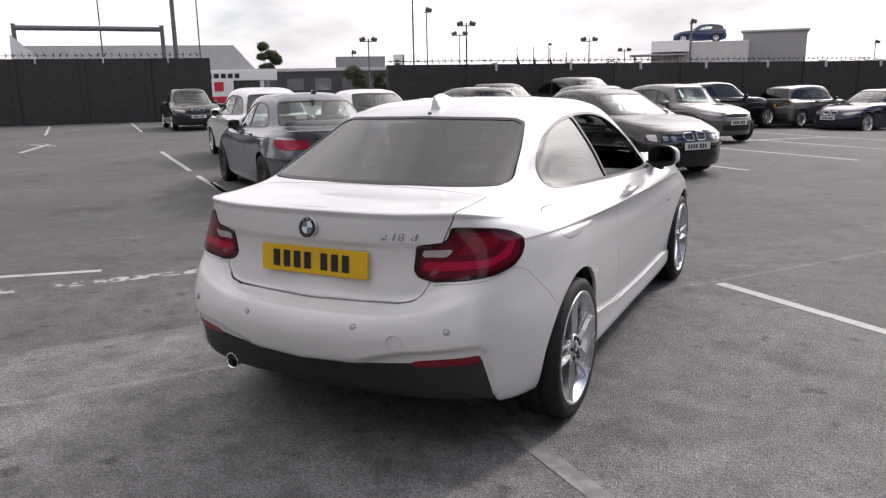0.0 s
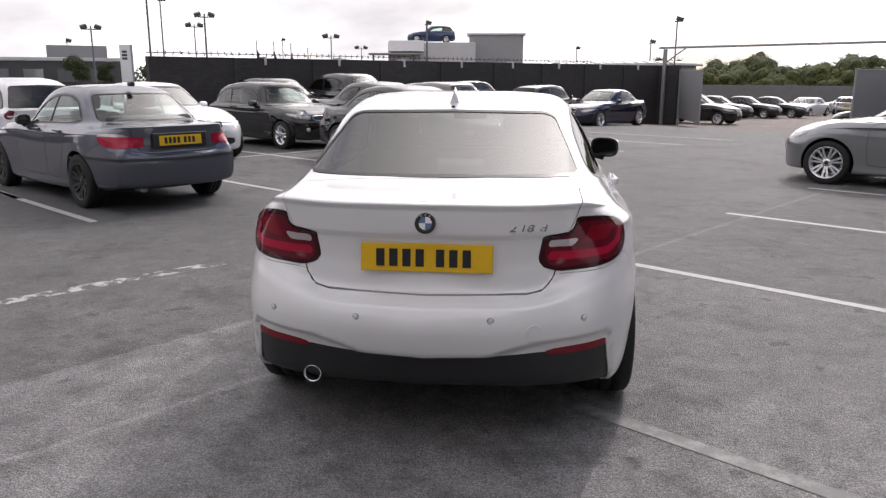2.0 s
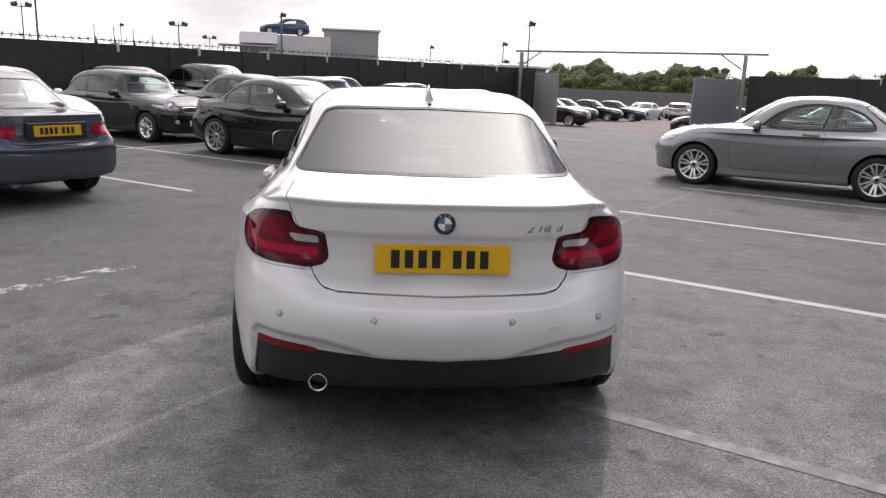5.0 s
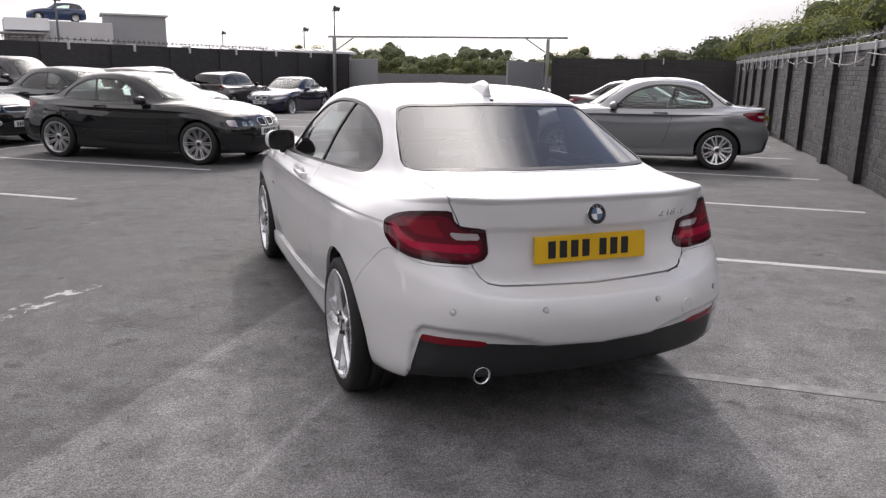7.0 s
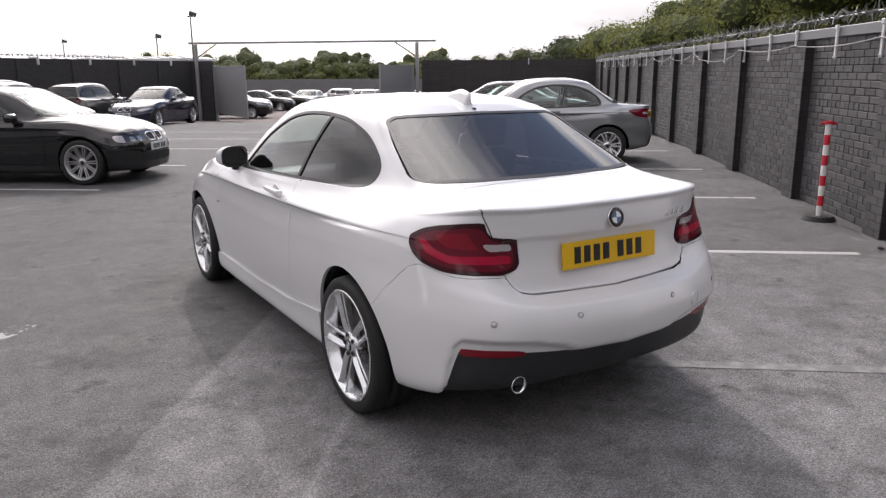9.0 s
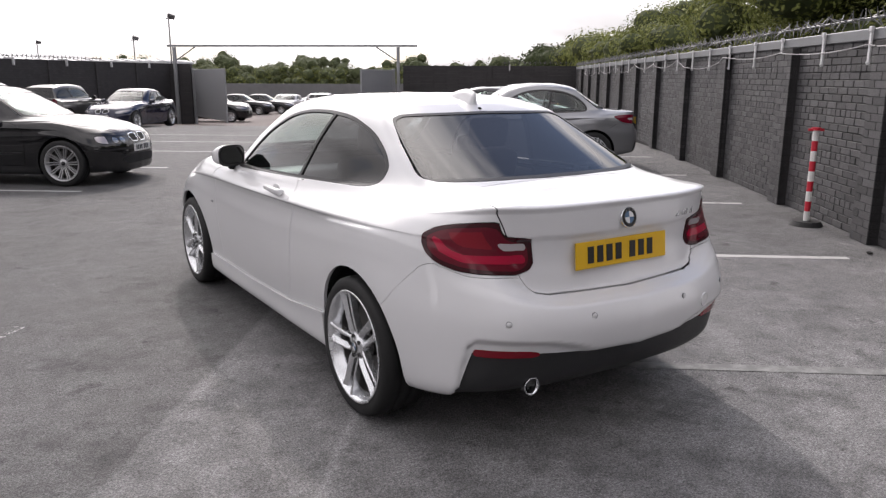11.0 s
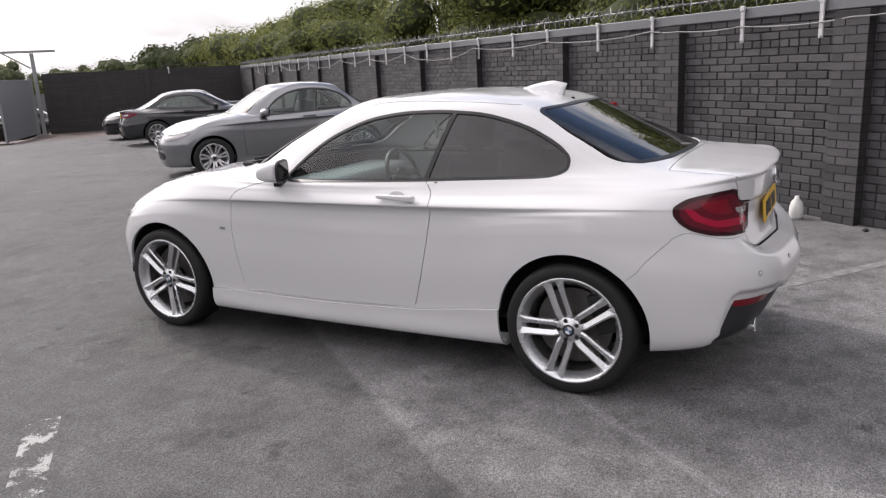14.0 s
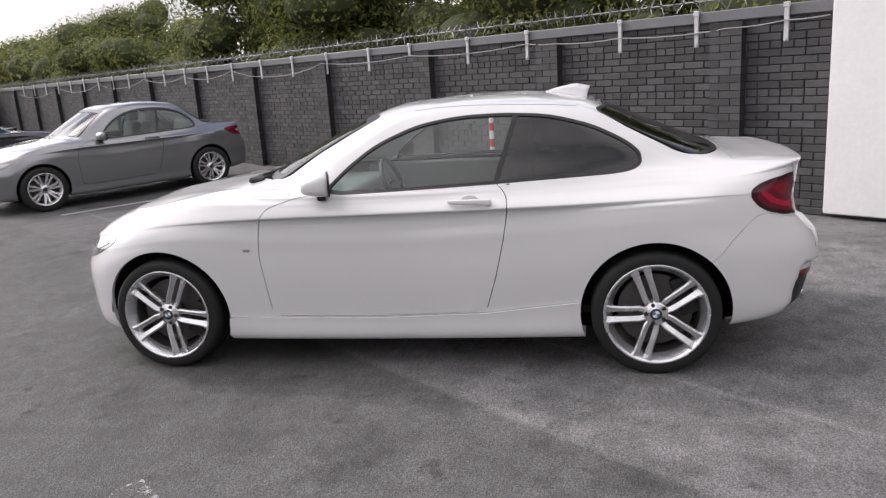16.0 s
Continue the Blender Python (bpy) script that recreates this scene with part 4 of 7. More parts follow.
def asphalt():
    m = bpy.data.materials.new("worn_asphalt")
    m.use_nodes = True
    t = m.node_tree
    p = t.nodes["Principled BSDF"]
    tc = t.nodes.new("ShaderNodeTexCoord")

    def noise_n(scale, detail=4, rough=.55):
        n = t.nodes.new("ShaderNodeTexNoise")
        n.inputs["Scale"].default_value, n.inputs["Detail"].default_value, n.inputs["Roughness"].default_value = scale, detail, rough
        t.links.new(tc.outputs["Object"], n.inputs["Vector"])
        return n

    def maths(op, a, b=None, c=None):
        n = t.nodes.new("ShaderNodeMath")
        n.operation = op
        for i, v in enumerate((a, b, c)):
            if v is None:
                continue
            if isinstance(v, (int, float)):
                n.inputs[i].default_value = v
            else:
                t.links.new(v, n.inputs[i])
        return n.outputs[0]

    def ramp(x, a, b, lo, hi):
        n = t.nodes.new("ShaderNodeMapRange")
        for k, v in zip(("From Min", "From Max", "To Min", "To Max"), (a, b, lo, hi)):
            n.inputs[k].default_value = v
        t.links.new(x, n.inputs["Value"])
        return n.outputs[0]
    sep = t.nodes.new("ShaderNodeSeparateXYZ")
    t.links.new(tc.outputs["Object"], sep.inputs[0])
    u = maths("SUBTRACT", maths("MULTIPLY", sep.outputs[0], .8), maths("MULTIPLY", sep.outputs[1], .6))
    v = maths("ADD", maths("MULTIPLY", sep.outputs[0], .6), maths("MULTIPLY", sep.outputs[1], .8))
    edge = noise_n(3.0, 3)
    # the older, paler strip along the bays
    ue = maths("ADD", u, maths("MULTIPLY", edge.outputs["Fac"], .06))
    pale = maths("MULTIPLY", ramp(ue, -1.53, -1.49, 0, 1), ramp(v, 2.75, 2.95, 1, .25))
    # dark scuffs where cars stop, plus a painted lift under the coupe's shadow
    scuff_lift = maths("MULTIPLY", ramp(maths("ABSOLUTE", maths("ADD", u, -.2)), 2.2, 3.6, 1, 0), ramp(maths("ABSOLUTE", maths("ADD", v, 1.2)), 1.6, 3.0, 1, 0))
    seam = ramp(maths("ABSOLUTE", maths("ADD", ue, .66)), .012, .035, 1, 0)
    big, mid, grit = noise_n(.35, 5), noise_n(2.2, 6, .65), noise_n(130, 2, .6)
    grit2 = noise_n(60, 3, .75)
    base = maths("ADD", .094, maths("MULTIPLY", pale, .060))
    base = maths("ADD", base, maths("MULTIPLY", seam, .05))
    base = maths("MULTIPLY", base, ramp(big.outputs["Fac"], .3, .7, .82, 1.18))
    base = maths("MULTIPLY", base, ramp(mid.outputs["Fac"], .3, .72, .72, 1.28))
    base = maths("MULTIPLY", base, ramp(grit2.outputs["Fac"], .34, .66, .55, 1.46))
    base = maths("MULTIPLY", base, ramp(grit.outputs["Fac"], .36, .66, .60, 1.50))
    # oil drips
    oil = noise_n(4.5, 4, .6)
    base = maths("MULTIPLY", base, ramp(oil.outputs["Fac"], .63, .70, 1, .5))
    stain = noise_n(1.3, 7, .7)
    base = maths("MULTIPLY", base, ramp(stain.outputs["Fac"], .52, .66, 1, .62))
    smear = noise_n(3.3, 8, .72)
    dark = maths("MULTIPLY", ramp(smear.outputs["Fac"], .50, .62, 0, 1), scuff_lift)
    # paler asphalt here softens the shadow behind the coupe
    base = maths("MULTIPLY", base, maths("ADD", 1.0, maths("MULTIPLY", scuff_lift, .22)))
    base = maths("MULTIPLY", base, maths("SUBTRACT", 1.0, maths("MULTIPLY", dark, .36)))
    blot = noise_n(7.5, 9, .78)
    base = maths("MULTIPLY", base, ramp(blot.outputs["Fac"], .40, .62, 1.10, .78))
    pale_scrape = ramp(noise_n(1.9, 8, .75).outputs["Fac"], .58, .66, 0, 1)
    base = maths("MULTIPLY", base, maths("ADD", 1.0, maths("MULTIPLY", pale_scrape, .35)))
    col = t.nodes.new("ShaderNodeCombineColor")
    # bare earth and hardcore beyond the gate
    yard = ramp(maths("ADD", v, maths("MULTIPLY", edge.outputs["Fac"], .5)), 25.2, 25.7, 0, 1)
    t.links.new(maths("MULTIPLY", base, maths("ADD", 1.0, maths("MULTIPLY", yard, .15))), col.inputs[0])
    t.links.new(maths("MULTIPLY", base, maths("SUBTRACT", .985, maths("MULTIPLY", yard, .12))), col.inputs[1])
    t.links.new(maths("MULTIPLY", base, maths("SUBTRACT", 1.0, maths("MULTIPLY", yard, .22))), col.inputs[2])
    t.links.new(col.outputs[0], p.inputs["Base Color"])
    t.links.new(ramp(mid.outputs["Fac"], .3, .7, .68, .88), p.inputs["Roughness"])
    b = t.nodes.new("ShaderNodeBump")
    b.inputs["Strength"].default_value, b.inputs["Distance"].default_value = .8, .012
    t.links.new(maths("ADD", grit.outputs["Fac"], maths("MULTIPLY", grit2.outputs["Fac"], .8)), b.inputs["Height"])
    t.links.new(b.outputs[0], p.inputs["Normal"])
    return m


ASPHALT = asphalt()


def build_ground():
    us = sorted({-900, -400, -200, -100, -60, *range(-45, 15, 3), -16.5, -15.5, -5.6, -4.6, 20, 40, 100, 300, 900})
    vs = sorted({-900, -300, -100, -40, *range(-20, 12, 4), 12, 16, 20, 22, 24, 26, 29, 31.3, 31.5, 32, 34, 40, 50, 60, 76, 100, 200, 400, 900})
    verts = [P(u, v, ground_z(u, v)) for v in vs for u in us]
    w = len(us)
    faces = [(r * w + c, r * w + c + 1, (r + 1) * w + c + 1, (r + 1) * w + c) for r in range(len(vs) - 1) for c in range(w - 1)]
    g = link_mesh("ground", verts, faces, ASPHALT, None, "", False)
    tagged(g, "grey worn asphalt of a car park with patched strips", "ground", "", "structure")


build_ground()

WHITE_LINE = bpy.data.materials.new("worn_road_paint")


def line_paint(m, tone=.40, lo=.62, hi=.76, under=.12, flaked=False):
    m.use_nodes = True
    t = m.node_tree
    p = t.nodes["Principled BSDF"]
    tc = t.nodes.new("ShaderNodeTexCoord")
    a, b = t.nodes.new("ShaderNodeTexNoise"), t.nodes.new("ShaderNodeTexNoise")
    a.inputs["Scale"].default_value, a.inputs["Detail"].default_value = 9, 8
    b.inputs["Scale"].default_value, b.inputs["Detail"].default_value = 120, 2
    for n in (a, b):
        t.links.new(tc.outputs["Object"], n.inputs["Vector"])
    s = t.nodes.new("ShaderNodeMath")
    s.operation = "MULTIPLY_ADD"
    s.inputs[1].default_value = .35
    t.links.new(b.outputs["Fac"], s.inputs[0])
    t.links.new(a.outputs["Fac"], s.inputs[2])
    r = t.nodes.new("ShaderNodeMapRange")
    r.inputs["From Min"].default_value, r.inputs["From Max"].default_value = lo, hi
    t.links.new(s.outputs[0], r.inputs["Value"])
    mix = t.nodes.new("ShaderNodeMix")
    mix.data_type = "RGBA"
    mix.inputs["A"].default_value, mix.inputs["B"].default_value = (tone, tone, tone * .98, 1), (under, under, under, 1)
    t.links.new(r.outputs[0], mix.inputs["Factor"])
    t.links.new(mix.outputs["Result"], p.inputs["Base Color"])
    p.inputs["Roughness"].default_value = .75
    if flaked:
        left = t.nodes.new("ShaderNodeMath")
        left.operation = "SUBTRACT"
        left.inputs[0].default_value = 1.0
        t.links.new(r.outputs[0], left.inputs[1])
        t.links.new(left.outputs[0], p.inputs["Alpha"])


line_paint(WHITE_LINE, .42, .74, .98)


FADED_LINE = bpy.data.materials.new("faded_road_paint")
line_paint(FADED_LINE, .27, .50, .74, .16)
BROKEN_LINE = bpy.data.materials.new("broken_road_paint")
line_paint(BROKEN_LINE, .38, .62, .69, .24, True)


def road_line(u0, v0, u1, v1, width=.09, mat=WHITE_LINE):
    n = max(1, int(math.hypot(u1 - u0, v1 - v0) / 1.0))
    d = Vector((u1 - u0, v1 - v0)).normalized() * width / 2
    verts, faces = [], []
    for i in range(n + 1):
        t = i / n
        u, v = u0 + (u1 - u0) * t, v0 + (v1 - v0) * t
        j = random.uniform(-.006, .006)
        for s in (-1, 1):
            a, b = u - s * d.y + j, v + s * d.x + j
            verts.append(P(a, b, ground_z(a, b) + .003))
    faces = [(2 * i, 2 * i + 2, 2 * i + 3, 2 * i + 1) for i in range(n)]
    ob = link_mesh("road_marking", verts, [f[::-1] for f in faces], mat, None, "", False)
    return tagged(ob, "worn white painted bay line on asphalt", "road marking", "bay lines", "structure")


for v in (.17, 2.83, 5.73, 8.5, 11.3, 14.1, 16.9, 19.7, 22.5, 25.3):
    road_line(-.95 if v > 3 else -.62, v, 3.0, v, .09, FADED_LINE if v < 1 else WHITE_LINE)
for v in (.55, 3.25, 5.95, 8.7, 11.5, 14.3, 17.1):
    road_line(-10.3, v, -5.6, v)
    if v > 3:
        road_line(-15.2, v, -10.4, v)
for a, b in ((-9.2, -7.9), (-16.2, -11.2)):
    road_line(a, .6, b, .55)
road_line(-10.35, 3.25, -10.35, 17.1)
for a, b in ((-5.5, -3.6), (-3.3, -1.9), (-1.7, .52)):
    road_line(-3.04 + .05 * a, a, -3.04 + .05 * b, b, .15, BROKEN_LINE)
road_line(-3.78, -2.4, -3.5, -1.3, .08)
road_line(-34, 1.3, -25.5, 1.0)
road_line(-33, -2.0, -26, -2.05)
road_line(-21, -1.9, -18, -2.5, .12)
road_line(-21.2, -2.4, -20.0, -1.7, .12)

# ---------------------------------------------------------------- walls
def uneven(m, lo, hi):
    """Each piece a little lighter or darker, by its object's or island's random number."""
    t = m.node_tree
    p = t.nodes["Principled BSDF"]
    src = p.inputs["Base Color"].links[0].from_socket
    oi, ge = t.nodes.new("ShaderNodeObjectInfo"), t.nodes.new("ShaderNodeNewGeometry")
    add = t.nodes.new("ShaderNodeMath")
    add.operation = "ADD"
    t.links.new(oi.outputs["Random"], add.inputs[0])
    t.links.new(ge.outputs["Random Per Island"], add.inputs[1])
    fr = t.nodes.new("ShaderNodeMath")
    fr.operation = "FRACT"
    t.links.new(add.outputs[0], fr.inputs[0])
    r = t.nodes.new("ShaderNodeMapRange")
    r.inputs["To Min"].default_value, r.inputs["To Max"].default_value = lo, hi
    t.links.new(fr.outputs[0], r.inputs["Value"])
    mul = t.nodes.new("ShaderNodeVectorMath")
    mul.operation = "SCALE"
    t.links.new(src, mul.inputs[0])
    t.links.new(r.outputs[0], mul.inputs["Scale"])
    t.links.new(mul.outputs[0], p.inputs["Base Color"])
    return m


BRICK = uneven(wear(material("grey_painted_brick", (.066, .064, .068), .7), 7, .30, .12, .6, 70, dist=.008), .66, 1.26)
MORTAR = wear(material("dark_mortar", (.035, .034, .035), .9), 20, .3, .05, .3, 150, dist=.004)
DARK_BRICK = wear(material("black_painted_wall", (.036, .034, .036), .8), 3, .35, .1, .4, 40, dist=.01)


def coursed(m):
    """Faint brick courses in a wall that stays far off."""
    t = m.node_tree
    p = t.nodes["Principled BSDF"]
    tc, sep, cmb, br = t.nodes.new("ShaderNodeTexCoord"), t.nodes.new("ShaderNodeSeparateXYZ"), t.nodes.new("ShaderNodeCombineXYZ"), t.nodes.new("ShaderNodeTexBrick")
    add = t.nodes.new("ShaderNodeMath")
    t.links.new(tc.outputs["Object"], sep.inputs[0])
    t.links.new(sep.outputs[0], add.inputs[0])
    t.links.new(sep.outputs[1], add.inputs[1])
    t.links.new(add.outputs[0], cmb.inputs[0])
    t.links.new(sep.outputs[2], cmb.inputs[1])
    t.links.new(cmb.outputs[0], br.inputs["Vector"])
    br.inputs["Scale"].default_value = 1.0
    br.inputs["Brick Width"].default_value, br.inputs["Row Height"].default_value, br.inputs["Mortar Size"].default_value = .225, .075, .008
    br.inputs["Color1"].default_value, br.inputs["Color2"].default_value, br.inputs["Mortar"].default_value = (.86, .85, .85, 1), (1.16, 1.13, 1.12, 1), (.8, .8, .8, 1)
    mul = t.nodes.new("ShaderNodeMix")
    mul.data_type, mul.blend_type = "RGBA", "MULTIPLY"
    mul.inputs["Factor"].default_value = 1.0
    t.links.new(p.inputs["Base Color"].links[0].from_socket, mul.inputs["A"])
    t.links.new(br.outputs["Color"], mul.inputs["B"])
    t.links.new(mul.outputs["Result"], p.inputs["Base Color"])


coursed(DARK_BRICK)
RAIL = wear(material("galvanised_rail", (.165, .17, .18), .5, .3), 5, .15, .1, 0, 80)
BRACKET = wear(material("white_bracket", (.55, .55, .56), .5), 10, .15, .1, 0, 80)
CABLE = material("grey_cable", (.30, .29, .30), .6)
STEEL = wear(material("grey_steel", (.27, .275, .285), .5, .2), 2, .12, .1, 0, 60)
SPIKE_DARK = wear(material("weathered_steel_spikes", (.07, .07, .07), .6, .3), 8, .3, .1, 0, 80)
SPIKE = wear(material("dull_galvanised_spikes", (.20, .20, .20), .5, .5), 8, .3, .1, 0, 80)
WALL_U = 3.5
PIERS = [1.10, 3.38, 5.68, 8.28, 10.72, 13.3, 15.75, 18.2, 20.65, 23.1, 25.55, 28.0]


def wall_box(name, u0, u1, v0, v1, z0, z1, mat, label, cat="wall"):
    m = at_uv((u0 + u1) / 2, (v0 + v1) / 2, 0)
    ob = part(name, box_bm(u1 - u0, v1 - v0, z1 - z0, Matrix.Translation((0, 0, (z0 + z1) / 2)), .006, 1), mat)
    ob.matrix_basis = m
    return tagged(ob, label, cat, "", "structure")


wall_east = wall_box("wall_east", WALL_U + .012, WALL_U + .24, -.75, 31.3, -.5, 1.87, MORTAR, "grey painted brick wall with piers and a spiked rail")


def brick_mesh(length, deep, high=.066):
    me = bpy.data.meshes.new("brick")
    bm = box_bm(deep, length, high, None, .005, 1)
    bm.to_mesh(me)
    bm.free()
    me.materials.append(BRICK)
    return me


def lay_bricks():
    rng = random.Random(7)
    near = {k: brick_mesh(k, .05) for k in (.215, .102)}
    verts, faces = [], []
    count = 0
    inv = wall_east.matrix_basis.inverted()

    def put(u, v, z, length, deep):
        nonlocal count
        u += rng.uniform(-.003, .003)
        if 0.6 < v < 4.2 and count < 300 and z > .62 and deep < .06:
            b = new("brick", near[.215 if length > .15 else .102])
            b.parent = wall_east
            b.matrix_basis = inv @ at_uv(u + .025, v, z) @ pose(0, 0, 0, rng.uniform(-.5, .5), 0, rng.uniform(-.6, .6))
            count += 1
            return
        h, s = .033, length / 2
        i = len(verts)
        e = .004
        a, b2 = (u, u + .05)
        for (q, w) in ((a + e, 1), (a, 0), (b2, 1)):
            g = 0 if w else e
            for dv, dz in ((-s + g, -h + g), (s - g, -h + g), (s - g, h - g), (-s + g, h - g)):
                verts.append(P(q, v + dv, z + dz))
        # front face, chamfer, sides
        faces.append((i + 4, i + 7, i + 6, i + 5))
        for k in range(4):
            n = (k + 1) % 4
            faces.append((i + 4 + k, i + 4 + n, i + n, i + k))
            faces.append((i + k, i + n, i + 8 + n, i + 8 + k))
    courses = 25
    for c in range(courses):
        z = .04 + c * .075
        header = c % 6 == 3
        length = .102 if header else .215
        v = -.6 + (0 if c % 2 else .1125) + (.056 if header else 0)
        while v < 31:
            put(WALL_U, v, z, length, .05)
            v += length + .0105
    base = link_mesh("brick_rows", verts, faces, BRICK, wall_east, "", False)
    base.matrix_parent_inverse = wall_east.matrix_basis.inverted()
    base["kind"] = "stuff"
    # piers, each one and a half bricks wide
    for k, v0 in enumerate(PIERS):
        if v0 < 0 or v0 > 30.5:
            continue
        pier = part("brick_pier", box_bm(.10, .33, 1.86, Matrix.Translation((-.045, .165, .93)), .004, 1), MORTAR)
        pier.matrix_basis = at_uv(WALL_U, v0, 0)
        tagged(pier, "grey painted brick pier standing proud of the wall", "pier", "wall piers", "structure")
        pv, pf = [], []
        for c in range(24):
            z = .04 + c * .075
            cells = ((.0, .2175), (.228, .33)) if c % 2 else ((.0, .102), (.1125, .33))
            for a, b in cells:
                i = len(pv)
                x0, x1, h = -.102, -.02, .033
                pv += [(x, y, z + dz) for x in (x0, x1) for y, dz in ((a, -h), (b, -h), (b, h), (a, h))]
                pf += [(i, i + 3, i + 2, i + 1), (i, i + 1, i + 5, i + 4), (i + 1, i + 2, i + 6, i + 5), (i + 2, i + 3, i + 7, i + 6), (i + 3, i, i + 4, i + 7)]
        link_mesh("brick_courses", pv, pf, BRICK, pier, "", False)


def wall_rail():
    rail = part("wall_rail", box_bm(.13, 31.4, .11, Matrix.Translation((0, 15.7, 1.925)), .008, 1), RAIL)
    rail.matrix_basis = at_uv(WALL_U + .03, -.7, 0)
    tagged(rail, "long grey galvanised rail along the brick wall's top", "rail", "", "structure")
    for v in (.69, 1.6, 2.52, 3.88, 4.93, 6.13, 7.12, 8.27, 9.35, 10.45, 11.6, 12.7, 13.8, 14.9, 16.0, 17.1, 18.2, 19.3, 20.5, 21.7, 22.9, 24.2, 25.5, 26.8, 28.1):
        short = abs(v - 6.13) < .1
        drop = .16 if short else .33
        bm = box_bm(.02, .045, drop, Matrix.Translation((-.055, 0, 1.97 - drop / 2)), .004, 1)
        box_bm(.03, .06, .05, Matrix.Translation((-.06, 0, 1.97)), .006, 1, bm)
        cyl_bm(.012, .012, .016, 8, pose(-.068, 0, 1.66 if not short else 1.85, 0, 90, 0), bm)
        b = part("wall_bracket", bm, BRACKET)
        b.matrix_basis = at_uv(WALL_U, v, 0)
        tagged(b, "white metal bracket hanging from the wall's rail", "bracket", "wall brackets")
    # sagging cable
    cu = bpy.data.curves.new("cable", "CURVE")
    cu.dimensions, cu.bevel_depth, cu.bevel_resolution = "3D", .0065, 2
    sp = cu.splines.new("POLY")
    pts = []
    knots = [(.3, 1.84), (.69, 1.83), (1.25, 1.80), (2.52, 1.80), (3.4, 1.80), (3.88, 1.83), (6.13, 1.82), (8.35, 1.82), (11.6, 1.84), (13.8, 1.82), (16, 1.84), (19.3, 1.82), (22.9, 1.83), (28, 1.83)]
    for (a, za), (b, zb) in zip(knots, knots[1:]):
        for k in range(8):
            t = k / 8
            sag = (b - a) * (.022 if a < 8 else .05) * 4 * t * (1 - t)
            pts.append((a + (b - a) * t, za + (zb - za) * t - sag))
    sp.points.add(len(pts) - 1)
    for q, (v, z) in zip(sp.points, pts):
        w = P(WALL_U - .075 - .06 * max(0, 1 - min(abs(v - p - .1) for p in PIERS) / .25), v, z)
        q.co = (*w, 1)
    cu.materials.append(CABLE)
    tagged(new("wall_cable", cu), "pale cable sagging between brackets along the brick wall", "cable")


def spike_line(name, pts, mat, step=.16, high=.20, label="row of rotary anti-climb spikes on a wall top", posts=0.0, thick=.010):
    """Star wheels of spikes on a bar, along a line of (u, v, z)."""
    rng = random.Random(len(name) + len(pts))
    verts, faces = [], []

    def bar(a, b, r):
        d = (b - a).normalized()
        s = d.cross(Vector((0, 0, 1)))
        s = (s if s.length > .1 else Vector((1, 0, 0))).normalized() * r
        t = d.cross(s).normalized() * r
        i = len(verts)
        for q, w in ((a, 1), (b, .35)):
            verts.extend([q + s * w, q + t * w, q - s * w, q - t * w])
        for k in range(4):
            faces.append((i + k, i + (k + 1) % 4, i + 4 + (k + 1) % 4, i + 4 + k))
    for (u0, v0, z0), (u1, v1, z1) in zip(pts, pts[1:]):
        a, b = P(u0, v0, z0), P(u1, v1, z1)
        n = max(1, int((b - a).length / step))
        bar(a + Vector((0, 0, high * .5)), b + Vector((0, 0, high * .5)), .012)
        for i in range(n):
            c = a.lerp(b, (i + .5) / n) + Vector((0, 0, high * .5))
            spin = rng.uniform(0, 3)
            along = (b - a).normalized()
            side = along.cross(Vector((0, 0, 1)))
            for k in range(4):
                an = spin + k * math.pi / 2
                d = (Vector((0, 0, 1)) * math.cos(an) + side * math.sin(an)) * .75 + along * rng.uniform(-.6, .6)
                bar(c, c + d * high * .55, thick)
    ob = link_mesh(name, verts, faces, mat, None, "", False)
    return tagged(ob, label, "spikes", "", "stuff")


def dark_wall(name, pts, thick, top, label):
    """A black wall along points (u, v), with shallow panels between posts."""
    verts, faces = [], []
    for (u0, v0), (u1, v1) in zip(pts, pts[1:]):
        a, b = P(u0, v0), P(u1, v1)
        d = (b - a).normalized()
        nrm = Vector((-d.y, d.x, 0)) * thick / 2
        i = len(verts)
        for q in (a, b):
            for s in (-1, 1):
                for z in (-.8, top):
                    verts.append(Vector((q.x + s * nrm.x, q.y + s * nrm.y, z)))
        faces += [(i, i + 1, i + 5, i + 4), (i + 2, i + 6, i + 7, i + 3), (i + 1, i + 3, i + 7, i + 5), (i, i + 2, i + 3, i + 1), (i + 4, i + 5, i + 7, i + 6)]
    ob = link_mesh(name, verts, faces, DARK_BRICK, None, "", False)
    tagged(ob, label, "wall", "", "structure")
    for (u0, v0), (u1, v1) in zip(pts, pts[1:]):
        a, b = P(u0, v0), P(u1, v1)
        n = int((b - a).length / 2.6)
        d = (b - a).normalized()
        nrm = Vector((-d.y, d.x, 0))
        for k in range(1, n):
            q = a.lerp(b, k / n)
            post = part("wall_post", box_bm(.22, thick + .12, top + .75, Matrix.Translation((0, 0, (top + .7) / 2 - .75)), .008, 1), DARK_BRICK)
            post.parent = ob
            post.matrix_basis = Matrix.Translation((q.x, q.y, 0)) @ Matrix.Rotation(math.atan2(d.y, d.x), 4, "Z")
            lug = part("wall_bracket", box_bm(.05, thick + .16, .26, Matrix.Translation((.9, 0, top - .08)), .006, 1), BRACKET)
            lug.parent = ob
            lug.matrix_basis = post.matrix_basis.copy()
    return ob


